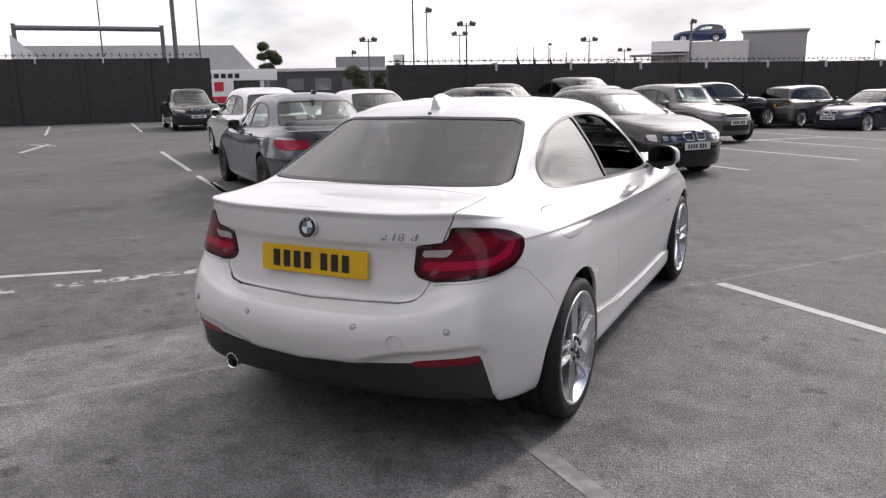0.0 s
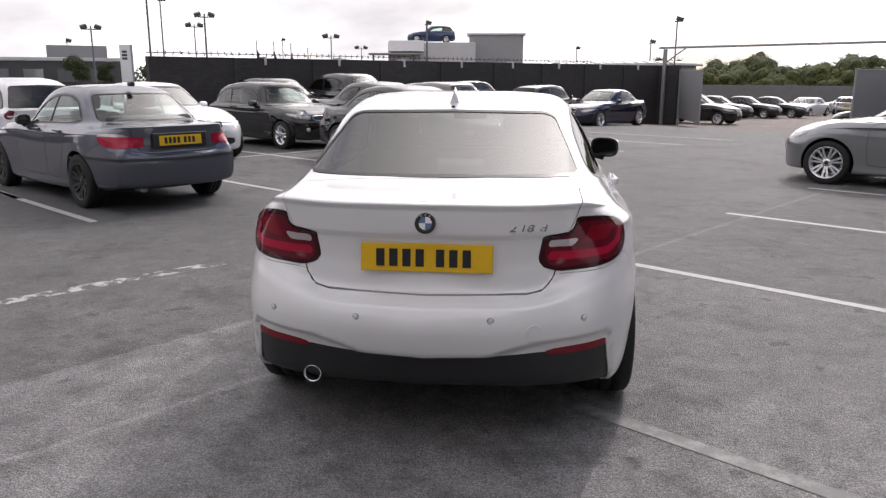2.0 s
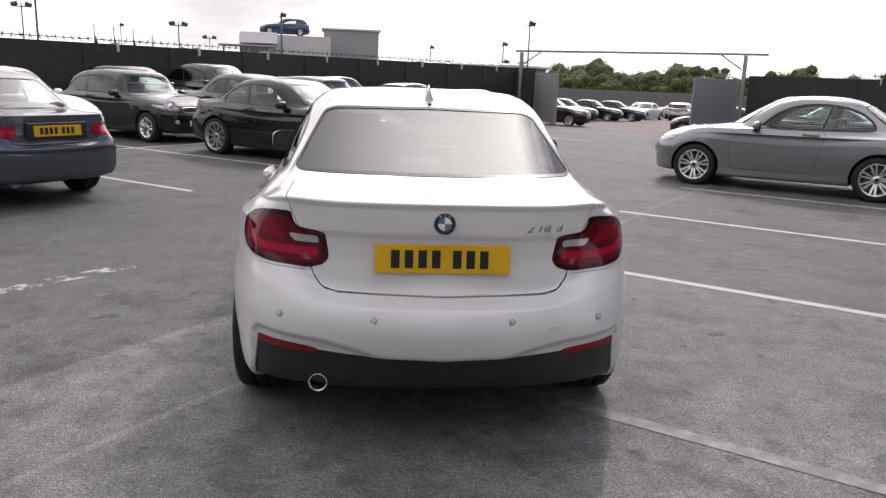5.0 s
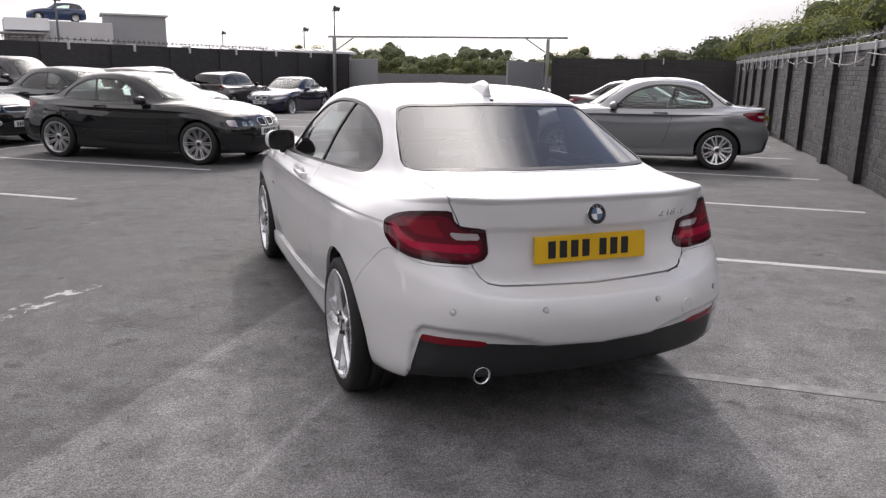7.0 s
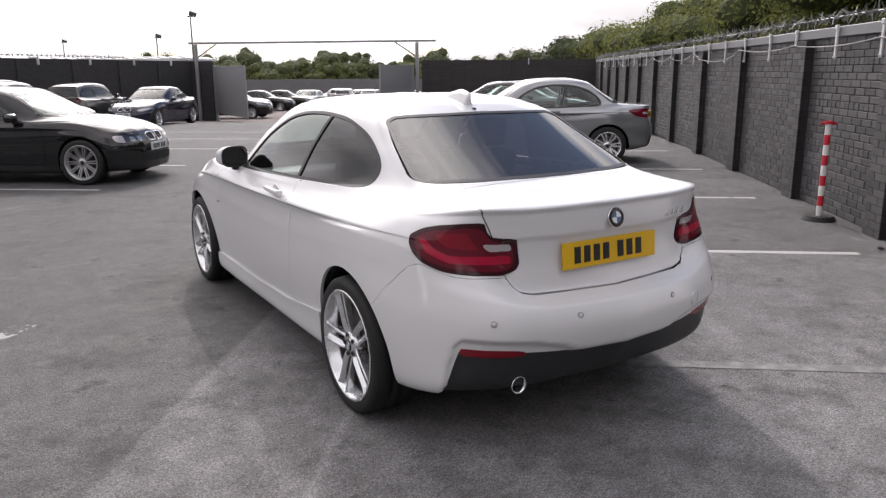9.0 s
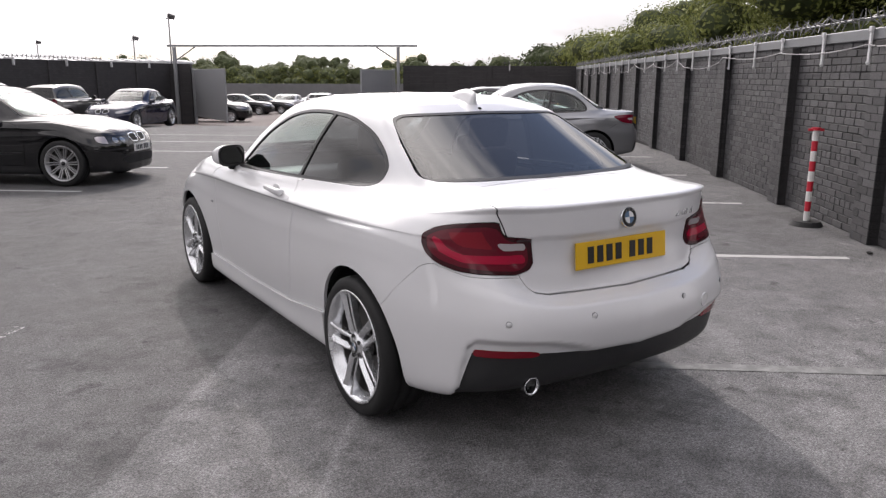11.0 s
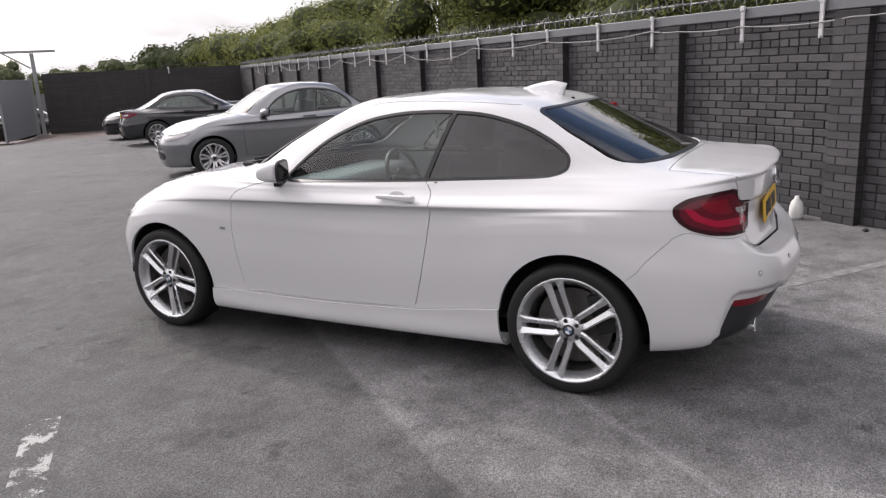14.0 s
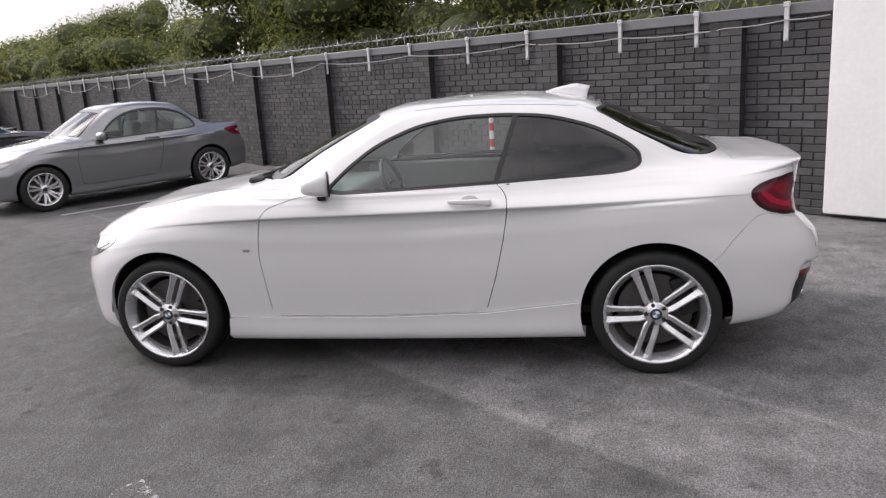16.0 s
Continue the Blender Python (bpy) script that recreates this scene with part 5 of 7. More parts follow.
lay_bricks()
wall_rail()
spike_line("anti_climb_spikes", [(WALL_U + .05, -.6, 1.97), (WALL_U + .05, 31, 1.97)], SPIKE, .13, .24)
dark_wall("wall_north", [(-4.25, 31.15), (3.55, 31.15)], .25, 2.02, "black painted boundary wall beside a gateway")
dark_wall("wall_west", [(-18.6, 7.6), (-15.2, 31.15), (-14.1, 31.15)], .25, 2.08, "black painted boundary wall with white brackets")
dark_wall("wall_south_west", [(-36.5, -14), (-34, 5.0)], .25, 2.85, "black painted brick wall across the car park")
spike_line("anti_climb_spikes", [(-18.6, 7.6, 2.08), (-15.9, 26.5, 2.08)], SPIKE_DARK, .22, .22, thick=.016)
spike_line("anti_climb_spikes", [(0.2, 31.15, 2.02), (3.4, 31.15, 2.02)], SPIKE_DARK, .22, .26, thick=.018)
spike_line("anti_climb_spikes", [(-36.5, -14, 2.85), (-34, 4.6, 2.85)], SPIKE_DARK, .30, .32, thick=.026)


def gateway():
    for u, nm in ((-14.75, "gate_post"), (-4.45, "gate_post")):
        z0 = ground_z(-9, 31)
        bm = box_bm(.14, .14, 2.82 - z0, Matrix.Translation((0, 0, (2.82 + z0) / 2)), .01, 1)
        ob = part(nm, bm, STEEL)
        ob.matrix_basis = at_uv(u, 30.9, 0)
        tagged(ob, "tall grey steel gate post", "gate post", "gateway")
        s = 1 if u < -10 else -1
        bm = rod(bmesh.new(), (s * .1, 0, 2.25), (s * 1.0, 0, 2.84), .03)
        br = part("brace", bm, STEEL, ob)
    beam = part("gate_beam", box_bm(11.5, .12, .09, Matrix.Translation((0, 0, 2.88)), .01, 1), STEEL)
    beam.matrix_basis = at_uv(-9.35, 31.0, 0)
    tagged(beam, "long thin grey steel beam over a gateway", "gate beam", "gateway")
    for (u0, v0), (u1, v1) in (((-13.95, 31.0), (-10.95, 26.7)), ((-4.68, 30.75), (-5.45, 26.9))):
        a, b = P(u0, v0), P(u1, v1)
        z0 = -.33
        d = b - a
        leaf = new("gate_leaf")
        leaf.matrix_basis = Matrix.Translation((a.x, a.y, z0)) @ Matrix.Rotation(math.atan2(d.y, d.x), 4, "Z")
        L = d.length
        part("sheet", box_bm(L - .1, .03, 2.10, Matrix.Translation((L / 2, 0, 1.10)), .003, 1), STEEL, leaf)
        for x in (.05, L - .05):
            part("upright", box_bm(.12, .07, 2.18, Matrix.Translation((x, 0, 1.08)), .006, 1), STEEL, leaf)
        for z in (.08, 2.12):
            part("crossbar", box_bm(L - .2, .055, .07, Matrix.Translation((L / 2, 0, z)), .006, 1), STEEL, leaf)
        part("hinge_post", box_bm(.16, .12, 2.75, Matrix.Translation((-.10, 0, .84)), .008, 1), STEEL, leaf)
        tagged(leaf, "open grey steel sheet gate leaf", "gate", "gateway")


gateway()

CREAM_WALL = wear(material("plain_pale_wall", (.20, .20, .205), .7), 1.5, .1, .1, 0, 30)
WHITE_SHEET = wear(material("white_cladding", (.80, .80, .81), .45), 1.5, .05, .1, 0, 30)


def white_shed():
    ob = part("white_cladding_wall", box_bm(.5, 1.05, 3.4, Matrix.Translation((0, 0, 1.74)), .01, 1), WHITE_SHEET)
    ob.matrix_basis = at_uv(3.68, -.245, 0)
    tagged(ob, "plain white clad wall end standing against brick", "wall", "", "structure")


white_shed()
wall_box("wall_south", 5.6, 5.85, -11, -.5, -.3, 5.0, CREAM_WALL, "plain grey wall closing the car park")
wall_box("wall_far_south", -22, 5.6, -11.3, -11, -.3, 5.5, CREAM_WALL, "plain grey building front closing the car park")

RED = wear(material("red_plastic", (.55, .02, .04), .45), 10, .1, .1, 0, 80)
WHITE_PL = wear(material("white_plastic", (.72, .72, .70), .45), 10, .1, .1, 0, 80)


def bollard():
    b = new("chain_post")
    b.matrix_basis = at_uv(3.23, 4.35, 0)
    for k in range(9):
        part("red_band" if k % 2 else "white_band", cyl_bm(.03, .03, .105, 16, Matrix.Translation((0, 0, .10 + k * .105))), RED if k % 2 else WHITE_PL, b)
    part("base", cyl_bm(.17, .14, .05, 24, Matrix.Translation((0, 0, .025))), BLACK, b)
    bm = cyl_bm(.045, .045, .03, 16, Matrix.Translation((0, 0, 1.01)))
    for s in (-1, 1):
        box_bm(.05, .018, .025, Matrix.Translation((s * .055, 0, 1.0)), .004, 1, bm)
    part("cap", bm, RED, b)
    tagged(b, "red and white striped plastic post on a black base", "barrier post")


bollard()


def wall_foot_things():
    # small weathered jug by the wall
    v, f = lathe([(.0005, 0), (.05, 0), (.062, .02), (.065, .10), (.05, .16), (.022, .19), (.02, .215), (.0005, .215)], 16, Matrix.Rotation(-math.pi / 2, 4, "Y"))
    ob = link_mesh("plastic_jug", v, f, WHITE_PL, None, "", True)
    ob.matrix_basis = at_uv(3.30, 1.62, 0)
    tagged(ob, "small dirty white plastic jug on the asphalt by a wall", "jug")
    for k, (u, v, z) in enumerate(((3.3, .9, 0), (3.22, 2.3, 0), (3.25, 3.0, 0))):
        bm = bmesh.new()
        bmesh.ops.create_icosphere(bm, subdivisions=1, radius=.035)
        for w in bm.verts:
            w.co *= random.uniform(.7, 1.2)
            w.co.z *= .5
        st = part("rubble_stone", bm, MORTAR)
        st.matrix_basis = at_uv(u, v, .015)
        tagged(st, "small dark broken stone at a wall's foot", "stone", "rubble")


wall_foot_things()

# ---------------------------------------------------------------- beyond the walls
LEAF = leafy(uneven(wear(material("leaves", (.095, .118, .034), .7, 0, 0, .25), .8, .35, .1, 0, 5, tint=(.20, .215, .065)), .85, 1.15), .3)
LEAF_DARK = leafy(uneven(wear(material("dark_leaves", (.050, .066, .025), .7, 0, 0, .25), 1.5, .35, .1, 0, 8), .85, 1.15), .25)
# distance haze is mixed into this paler, greyer leaf colour
LEAF_HAZY = leafy(uneven(wear(material("hazed_far_leaves", (.15, .165, .09), .7), .4, .3, .1, 0, 4), .85, 1.15))
BARK = wear(material("bark", (.09, .075, .06), .9), 6, .3, .05, .5, 40)
# dark filler colour for the shaded depth of the foliage
CORE_SHADE = material("foliage_core_shade", (.06, .075, .03), .9)


def leaf_cloud(rng, clumps, count, size, verts, faces):
    """Small bent leaves thrown over the shells of ellipsoid clumps (centre, radii)."""
    weights = [r[0] * r[1] + r[1] * r[2] for _, r in clumps]
    for _ in range(count):
        c, r = rng.choices(clumps, weights)[0]
        d = Vector((rng.gauss(0, 1), rng.gauss(0, 1), rng.gauss(0, 1))).normalized()
        k = rng.uniform(.55, 1.16)
        p = Vector(c) + Vector((d.x * r[0], d.y * r[1], d.z * r[2])) * k
        n = (d + Vector((rng.uniform(-.5, .5), rng.uniform(-.5, .5), rng.uniform(-.1, .6)))).normalized()
        a = n.orthogonal().normalized()
        a = (Matrix.Rotation(rng.uniform(0, 6.3), 3, n) @ a)
        b = n.cross(a)
        s = size * rng.uniform(.6, 1.4)
        i = len(verts)
        verts += [p - a * s, p + b * s * .5 + n * s * .12, p + a * s, p - b * s * .5 + n * s * .12]
        faces.append((i, i + 1, i + 2, i + 3))


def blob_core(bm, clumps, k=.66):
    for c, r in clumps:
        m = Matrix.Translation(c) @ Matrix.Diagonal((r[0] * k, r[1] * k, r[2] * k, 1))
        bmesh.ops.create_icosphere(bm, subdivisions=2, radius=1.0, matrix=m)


def wood(name, clumps, leaves, size, mat, label, seed):
    rng = random.Random(seed)
    base = new(name)
    verts, faces = [], []
    leaf_cloud(rng, clumps, leaves, size, verts, faces)
    link_mesh("foliage", verts, faces, mat, base, "", False)["kind"] = "stuff"
    # solid blobs inside the leaves, coloured as their inner shade
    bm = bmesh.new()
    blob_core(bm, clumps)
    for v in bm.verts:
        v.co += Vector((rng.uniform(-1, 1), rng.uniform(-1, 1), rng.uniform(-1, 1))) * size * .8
    part("shade_cores", bm, CORE_SHADE, base)
    bm = bmesh.new()
    for c, r in clumps[::4]:
        rod(bm, (c[0], c[1], -1.9), (c[0], c[1], c[2]), .14, .05, 6)
    part("stems", bm, BARK, base)
    return tagged(base, label, "trees", "", "stuff")


def bank_clumps(rng, v0, v1, u0, u1, top, n, rad):
    out = []
    for _ in range(n):
        v = rng.uniform(v0, v1)
        u = rng.uniform(u0, u1)
        h = top(v) * (.8 + .2 * (u - u0) / (u1 - u0)) * rng.uniform(.84, 1.03)
        r = rad * rng.uniform(.7, 1.25)
        z = max(.4, h - r * .8)
        while z > .2:
            out.append((P(u + rng.uniform(-.4, .4), v + rng.uniform(-.4, .4), z), (r, r, r * .8)))
            z -= r * 1.25
    return out


def plant_bank():
    rng = random.Random(3)
    keys = [(0, 5.8), (17, 6.2), (18.6, 5.6), (19.3, 3.1), (21.5, 3.0), (22.8, 3.9), (25, 4.6), (28, 5.3), (34, 5.2), (40, 5.2), (50, 6.0), (60, 6.2), (66, 6.3), (85, 6.8), (100, 7.4), (130, 8.6)]
    top = lambda v: float(warp(v, keys)) + .25 * math.sin(v * .9)
    wood("roadside_bushes", bank_clumps(rng, 0, 16, 5.4, 9.5, lambda v: top(v) * .9, 32, 1.05), 100000, .048, LEAF, "dense green bushes growing behind a brick wall", 1)
    wood("roadside_bushes", bank_clumps(rng, 15, 36, 5.5, 9.5, top, 52, 1.0), 130000, .060, LEAF, "dense green bushes growing behind a brick wall", 2)
    wood("roadside_trees", bank_clumps(rng, 34, 75, 6, 14, top, 44, 1.5), 50000, .12, LEAF, "tall green trees beyond a boundary wall", 4)
    wood("roadside_trees", bank_clumps(rng, 72, 130, 6, 18, top, 34, 2.2), 18000, .30, LEAF_DARK, "far green trees along a boundary", 5)
    wood("dark_tree", [(P(7.5 + a, 15.2 + b, c), (1.2, 1.3, 1.2)) for a, b, c in ((0, 0, 4.6), (.5, 1.6, 4.9), (.3, -1.7, 4.7), (1, .4, 5.8), (.6, 2.6, 3.6), (0, -2.4, 3.4), (1.6, -.8, 3.4))], 22000, .065, LEAF_DARK, "dark green broad tree above a brick wall", 6)


plant_bank()


def ray_point(az, dist, x=0.0, y=-3.3):
    a = radians(az)
    return x + dist * math.sin(a), y + dist * math.cos(a)


def far_trees():
    rng = random.Random(11)
    clumps = []
    for k in range(300):
        az = rng.uniform(9, 62)
        d = rng.uniform(100, 150)
        x, y = ray_point(az, d)
        h = (1.5 + d * math.tan(radians(1.45 + .38 * math.sin(az * .9) + .25 * math.sin(az * 2.3 + 1)))) * rng.uniform(.55, 1.0)
        r = rng.uniform(1.0, 1.9)
        z = h - r * .8
        while z > -.5:
            clumps.append((Vector((x + rng.uniform(-1, 1), y + rng.uniform(-1, 1), z)), (r, r, r * .85)))
            z -= r * 1.2
    wood("far_wood", clumps, 100000, .15, LEAF_HAZY, "far line of green trees on the horizon", 12)
    clumps = []
    for k in range(150):
        x, y = ray_point(rng.uniform(9, 62), rng.uniform(94, 106))
        r = rng.uniform(.7, 1.2)
        h = rng.uniform(1.5, 3.2) - r * .8
        while h > -1.4:
            clumps.append((Vector((x, y, h)), (r, r, r * .85)))
            h -= r * 1.2
    wood("far_bushes", clumps, 60000, .11, LEAF, "bright green bushes behind a yard fence", 14)
    clumps = []
    for k in range(40):
        az = rng.uniform(-42, -14)
        x, y = ray_point(az, rng.uniform(150, 190), 1.8)
        r = rng.uniform(1.5, 2.6)
        clumps.append((Vector((x, y, rng.uniform(1.0, 3.6))), (r, r, r * .8)))
    wood("far_wood", clumps, 8000, .45, LEAF_DARK, "far low line of trees on the horizon", 13)


far_trees()


def tree(x, y, high, crown, seed, label, thin=False):
    rng = random.Random(seed)
    base = new("tree")
    base.location = (x, y, 0)
    bm = bmesh.new()
    rod(bm, (0, 0, -.4), (0, 0, high * .55), high * .02, high * .012, 8)
    clumps = []
    for k in range(9):
        a = rng.uniform(0, 6.3)
        r = crown * rng.uniform(.15, .75)
        z = high * rng.uniform(.55, .95)
        c = Vector((math.cos(a) * r, math.sin(a) * r, z))
        rod(bm, (0, 0, high * rng.uniform(.35, .55)), c, high * .008, high * .003, 5)
        s = crown * rng.uniform(.28, .42)
        clumps.append((c, (s, s, s * .8)))
    part("trunk", bm, BARK, base)
    verts, faces = [], []
    leaf_cloud(rng, clumps, 3500, high * .022, verts, faces)
    link_mesh("crown", verts, faces, LEAF_DARK, base, "", False)
    return tagged(base, label, "tree")


tree(*ray_point(-39.4, 92, 1.8), 6.4, 1.7, 21, "slender green tree beyond a low building")
tree(*ray_point(-33.1, 58, 1.8), 2.9, 1.2, 22, "rounded green bush beside a low building")
tree(*ray_point(-31.2, 60, 1.8), 2.5, .9, 23, "small brownish bush beside a sign")

CREAM = wear(material("pale_render", (.52, .52, .53), .7), 1, .08, .1, 0, 20)
GREYBOX = wear(material("grey_cladding", (.30, .30, .31), .6), 1, .08, .1, 0, 20)
ROOF = wear(material("grey_roof_sheet", (.50, .505, .51), .6), 1.5, .12, .1, 0, 20)
DARKBLD = wear(material("dark_shopfront", (.06, .06, .065), .4), 1.5, .25, .1, 0, 20)
LAMP_POST = wear(material("lamp_post_steel", (.13, .13, .135), .5, .3), 3, .2, .1, 0, 50)


def block(parent, name, w, d, h, at, mat, turn=0.0):
    ob = part(name, box_bm(w, d, h, Matrix.Translation((0, 0, h / 2)), .03, 1), mat, parent)
    ob.matrix_basis = pose(*at, 0, 0, turn)
    return ob


def far_buildings():
    # white display building that carries a car on its roof
    x, y = ray_point(-8.3, 70, 1.8)
    b = new("display_building")
    b.matrix_basis = pose(x, y, -.5, 0, 0, 8)
    block(b, "wall", 7.6, 5, 5.0, (0, 0, 0), CREAM)
    block(b, "parapet", 3.0, 1.2, .9, (-2.2, -3.0, 4.2), WHITE_SHEET)
    block(b, "canopy", 4.4, 2.4, .14, (-3.2, -3.2, 3.9), GREYBOX)
    for dx in (-5.0, -1.6):
        block(b, "canopy_leg", .14, .14, 3.9, (dx, -4.1, 0), LAMP_POST)
    for k in range(4):
        block(b, "window", 1.2, .06, 1.2, (-2.5 + k * 1.7, -2.53, 1.6), DARKBLD)
    tagged(b, "pale flat-roofed building with a canopy and parapet", "building")
    x, y = ray_point(-3.5, 74, 1.8)
    b = new("plant_room_building")
    b.matrix_basis = pose(x, y, -.5, 0, 0, 3.5)
    block(b, "wall", 5.0, 4, 5.85, (0, 0, 0), GREYBOX)
    block(b, "roof", 5.4, 4.4, .16, (0, 0, 5.85), ROOF)
    tagged(b, "plain grey box-shaped building with a thin flat roof", "building")
    # showroom with a pitched roof
    x, y = ray_point(-47.5, 64, 1.8)
    b = new("showroom")
    b.matrix_basis = pose(x, y, -.3, 0, 0, 43)
    block(b, "wall", 17, 9, 3.0, (0, 4, 0), DARKBLD)
    bm = prism_bm([(-8.8, 2.9), (8.4, 2.9), (6.6, 5.0), (-8.8, 5.0)], 9.6)
    roof = part("roof", bm, ROOF, b)
    roof.matrix_basis = pose(0, 8.8, 0, 90, 0, 0)
    block(b, "fascia", 8.4, .3, .8, (5.6, -.9, 2.3), WHITE_SHEET)
    for k in range(7):
        block(b, "sign_letter_block", .36, .05, .34, (3.6 + k * .52, -1.08, 2.5), INK)
    for dx in (1.6, 8.6):
        block(b, "column", .3, .3, 2.4, (dx, -.7, 0), WHITE_SHEET)
    block(b, "poster_panel", 2.2, .1, 1.9, (5.3, -1.3, .5), WHITE_SHEET)
    block(b, "red_emblem", .7, .06, .7, (5.3, -1.4, 1.5), RED)
    block(b, "red_panel_foot", 2.0, .06, .5, (5.3, -1.4, .6), RED)
    for k in range(5):
        block(b, "shop_window", 2.4, .08, 2.0, (-7 + k * 2.7, -.55, .3), HEAD)
    tagged(b, "showroom with a pitched grey roof and white fascia", "building")
    # long low unit
    x, y = ray_point(-35.2, 66, 1.8)
    b = new("low_unit")
    b.matrix_basis = pose(x, y, -.3, 0, 0, 35)
    block(b, "wall", 12, 6, 3.0, (0, 3, 0), DARKBLD)
    block(b, "roof_edge", 12.3, .3, .25, (0, -.2, 3.0), CREAM)
    for k in range(5):
        block(b, "window", 1.4, .08, 1.0, (-4.8 + k * 2.3, -.05, 1.4), HEAD)
    block(b, "rooftop_box", 4.4, 2, 1.2, (3.2, 5, 3.1), GREYBOX)
    tagged(b, "long low dark building with a pale roof edge", "building")
    # grey yard wall beyond the gate
    ob = part("yard_wall", box_bm(80, .3, 3.0, Matrix.Translation((0, 0, -.70)), .02, 1), wear(material("grey_block_wall", (.15, .15, .155), .8), 2, .15, .1, 0, 20))
    ob.matrix_basis = at_uv(-5, 76, 0)
    tagged(ob, "long plain grey block wall round a yard", "wall", "", "structure")
    # low shed with a ribbed canopy left of the gate
    b = new("yard_shed")
    b.matrix_basis = at_uv(-25.4, 46, -1.1)
    block(b, "wall", 8.5, 4, 3.45, (0, 0, 0), GREYBOX)
    block(b, "roof", 9.2, 4.6, .14, (0, 0, 3.4), ROOF)
    for k in range(12):
        part("roof_rib", box_bm(.5, 4.6, .05, pose(-4.3 + k * .78, 0, 3.62, 0, 14, 0)), ROOF, b)
    tagged(b, "grey yard shed with a flat ribbed canopy roof", "shed")


far_buildings()


def lamp_post(az, dist, top_el, heads=2, x=1.8, thick=.06, cam_z=1.5, y=-3.2):
    px, py = ray_point(az, dist, x, y)
    h = cam_z + dist * math.tan(radians(top_el))
    b = new("lamp_post")
    b.matrix_basis = pose(px, py, -.4, 0, 0, -az)
    part("pole", rod(bmesh.new(), (0, 0, 0), (0, 0, h + .4), thick, thick * .7, 8), LAMP_POST, b)
    if heads:
        part("crossarm", box_bm(.9 if heads > 1 else .3, .06, .06, Matrix.Translation((0, 0, h + .2))), LAMP_POST, b)
        for k in range(heads):
            s = (-1, 1)[k] if heads > 1 else 1
            part("floodlight", box_bm(.42, .2, .26, pose(s * .42 if heads > 1 else .15, 0, h + .35, 25, s * 18, 0), .03, 1), LAMP_POST, b)
    return tagged(b, "dark steel lamp post with floodlights" if heads else "tall plain steel pole", "lamp post", "lamp posts")


for az, d, el, n, th in ((-45.5, 40, 9.0, 0, .13), (-50.2, 48, 9.0, 0, .05), (-43.9, 50, 9.0, 0, .05), (-28.7, 46, 8.5, 0, .06), (-27.7, 50, 5.3, 1, .05), (-24.8, 52, 4.3, 2, .07),
                         (-25.3, 60, 3.6, 2, .05), (-15.9, 58, 3.0, 2, .05), (-13.4, 75, 2.2, 2, .05), (-8.9, 58, 4.0, 1, .09), (-32.0, 55, 3.3, 2, .06), (-33.2, 70, 2.4, 1, .05), (-18.8, 95, 2.7, 1, .05), (2.5, 80, 2.2, 1, .05)):
    lamp_post(az, d, el, n, thick=th)
lamp_post(11.4, 48, 4.1, 1, x=-.48, thick=.05, y=-3.55)
lamp_post(9.5, 60, 2.6, 1, x=-.48, thick=.05, y=-3.55)

FLAG = material("dark_flag_cloth", (.03, .03, .035), .8)


def flag_pole(az, dist, el):
    px, py = ray_point(az, dist, 1.8, -3.2)
    h = 1.5 + dist * math.tan(radians(el))
    b = new("flagpole")
    b.matrix_basis = pose(px, py, -.4, 0, 0, -az)
    part("pole", rod(bmesh.new(), (0, 0, 0), (0, 0, h + .4), .04, .03, 6), LAMP_POST, b)
    v, f = [], []
    for i in range(7):
        for s in (0, 1):
            t = i / 6
            v.append((s * .42 * (.15 + .85 * t) + .03, .05 * math.sin(t * 5 + s), h - .25 - t * 1.15 - s * .25))
    f = [(2 * i, 2 * i + 1, 2 * i + 3, 2 * i + 2) for i in range(6)]
    link_mesh("flag", v + [(a, b2 + .012, c) for a, b2, c in v], f + [tuple(q + 14 for q in g[::-1]) for g in f], FLAG, b, "", True)
    return tagged(b, "dark drooping flag on a thin pole", "flag", "flags")


for az, el in ((-21.1, 2.6), (-19.9, 2.5), (-18.7, 2.4), (-17.5, 2.1)):
    flag_pole(az, 62, el)


def height_frame():
    b = new("goalpost_frame")
    x0, y0 = ray_point(-55.2, 44, 1.8)
    x1, y1 = ray_point(-46.2, 44, 1.8)
    z = 4.55
    part("beam", rod(bmesh.new(), (x0, y0, z), (x1, y1, z), .13, .13, 12), RAIL, b)
    for x, y in ((x0, y0), (x1, y1)):
        part("upright", rod(bmesh.new(), (x, y, -.3), (x, y, z + .2), .11, .11, 8), LAMP_POST, b)
    tagged(b, "grey steel goalpost frame behind a wall", "steel frame")
    # pale banner behind the wall
    x, y = ray_point(-55.6, 40, 1.8)
    vs = [(0, 0, 1.5), (1.5, 0, 1.5), (.9, .02, 3.2), (.1, .02, 4.0)]
    ban = link_mesh("banner", vs + [(a, c + .03, d) for a, c, d in vs], [(0, 1, 2, 3), (7, 6, 5, 4), (0, 4, 5, 1), (1, 5, 6, 2), (2, 6, 7, 3), (3, 7, 4, 0)], WHITE_SHEET, None, "", False)
    ban.matrix_basis = pose(x, y, 0, 0, 0, 55)
    tagged(ban, "pale cloth banner above a wall", "banner")


height_frame()


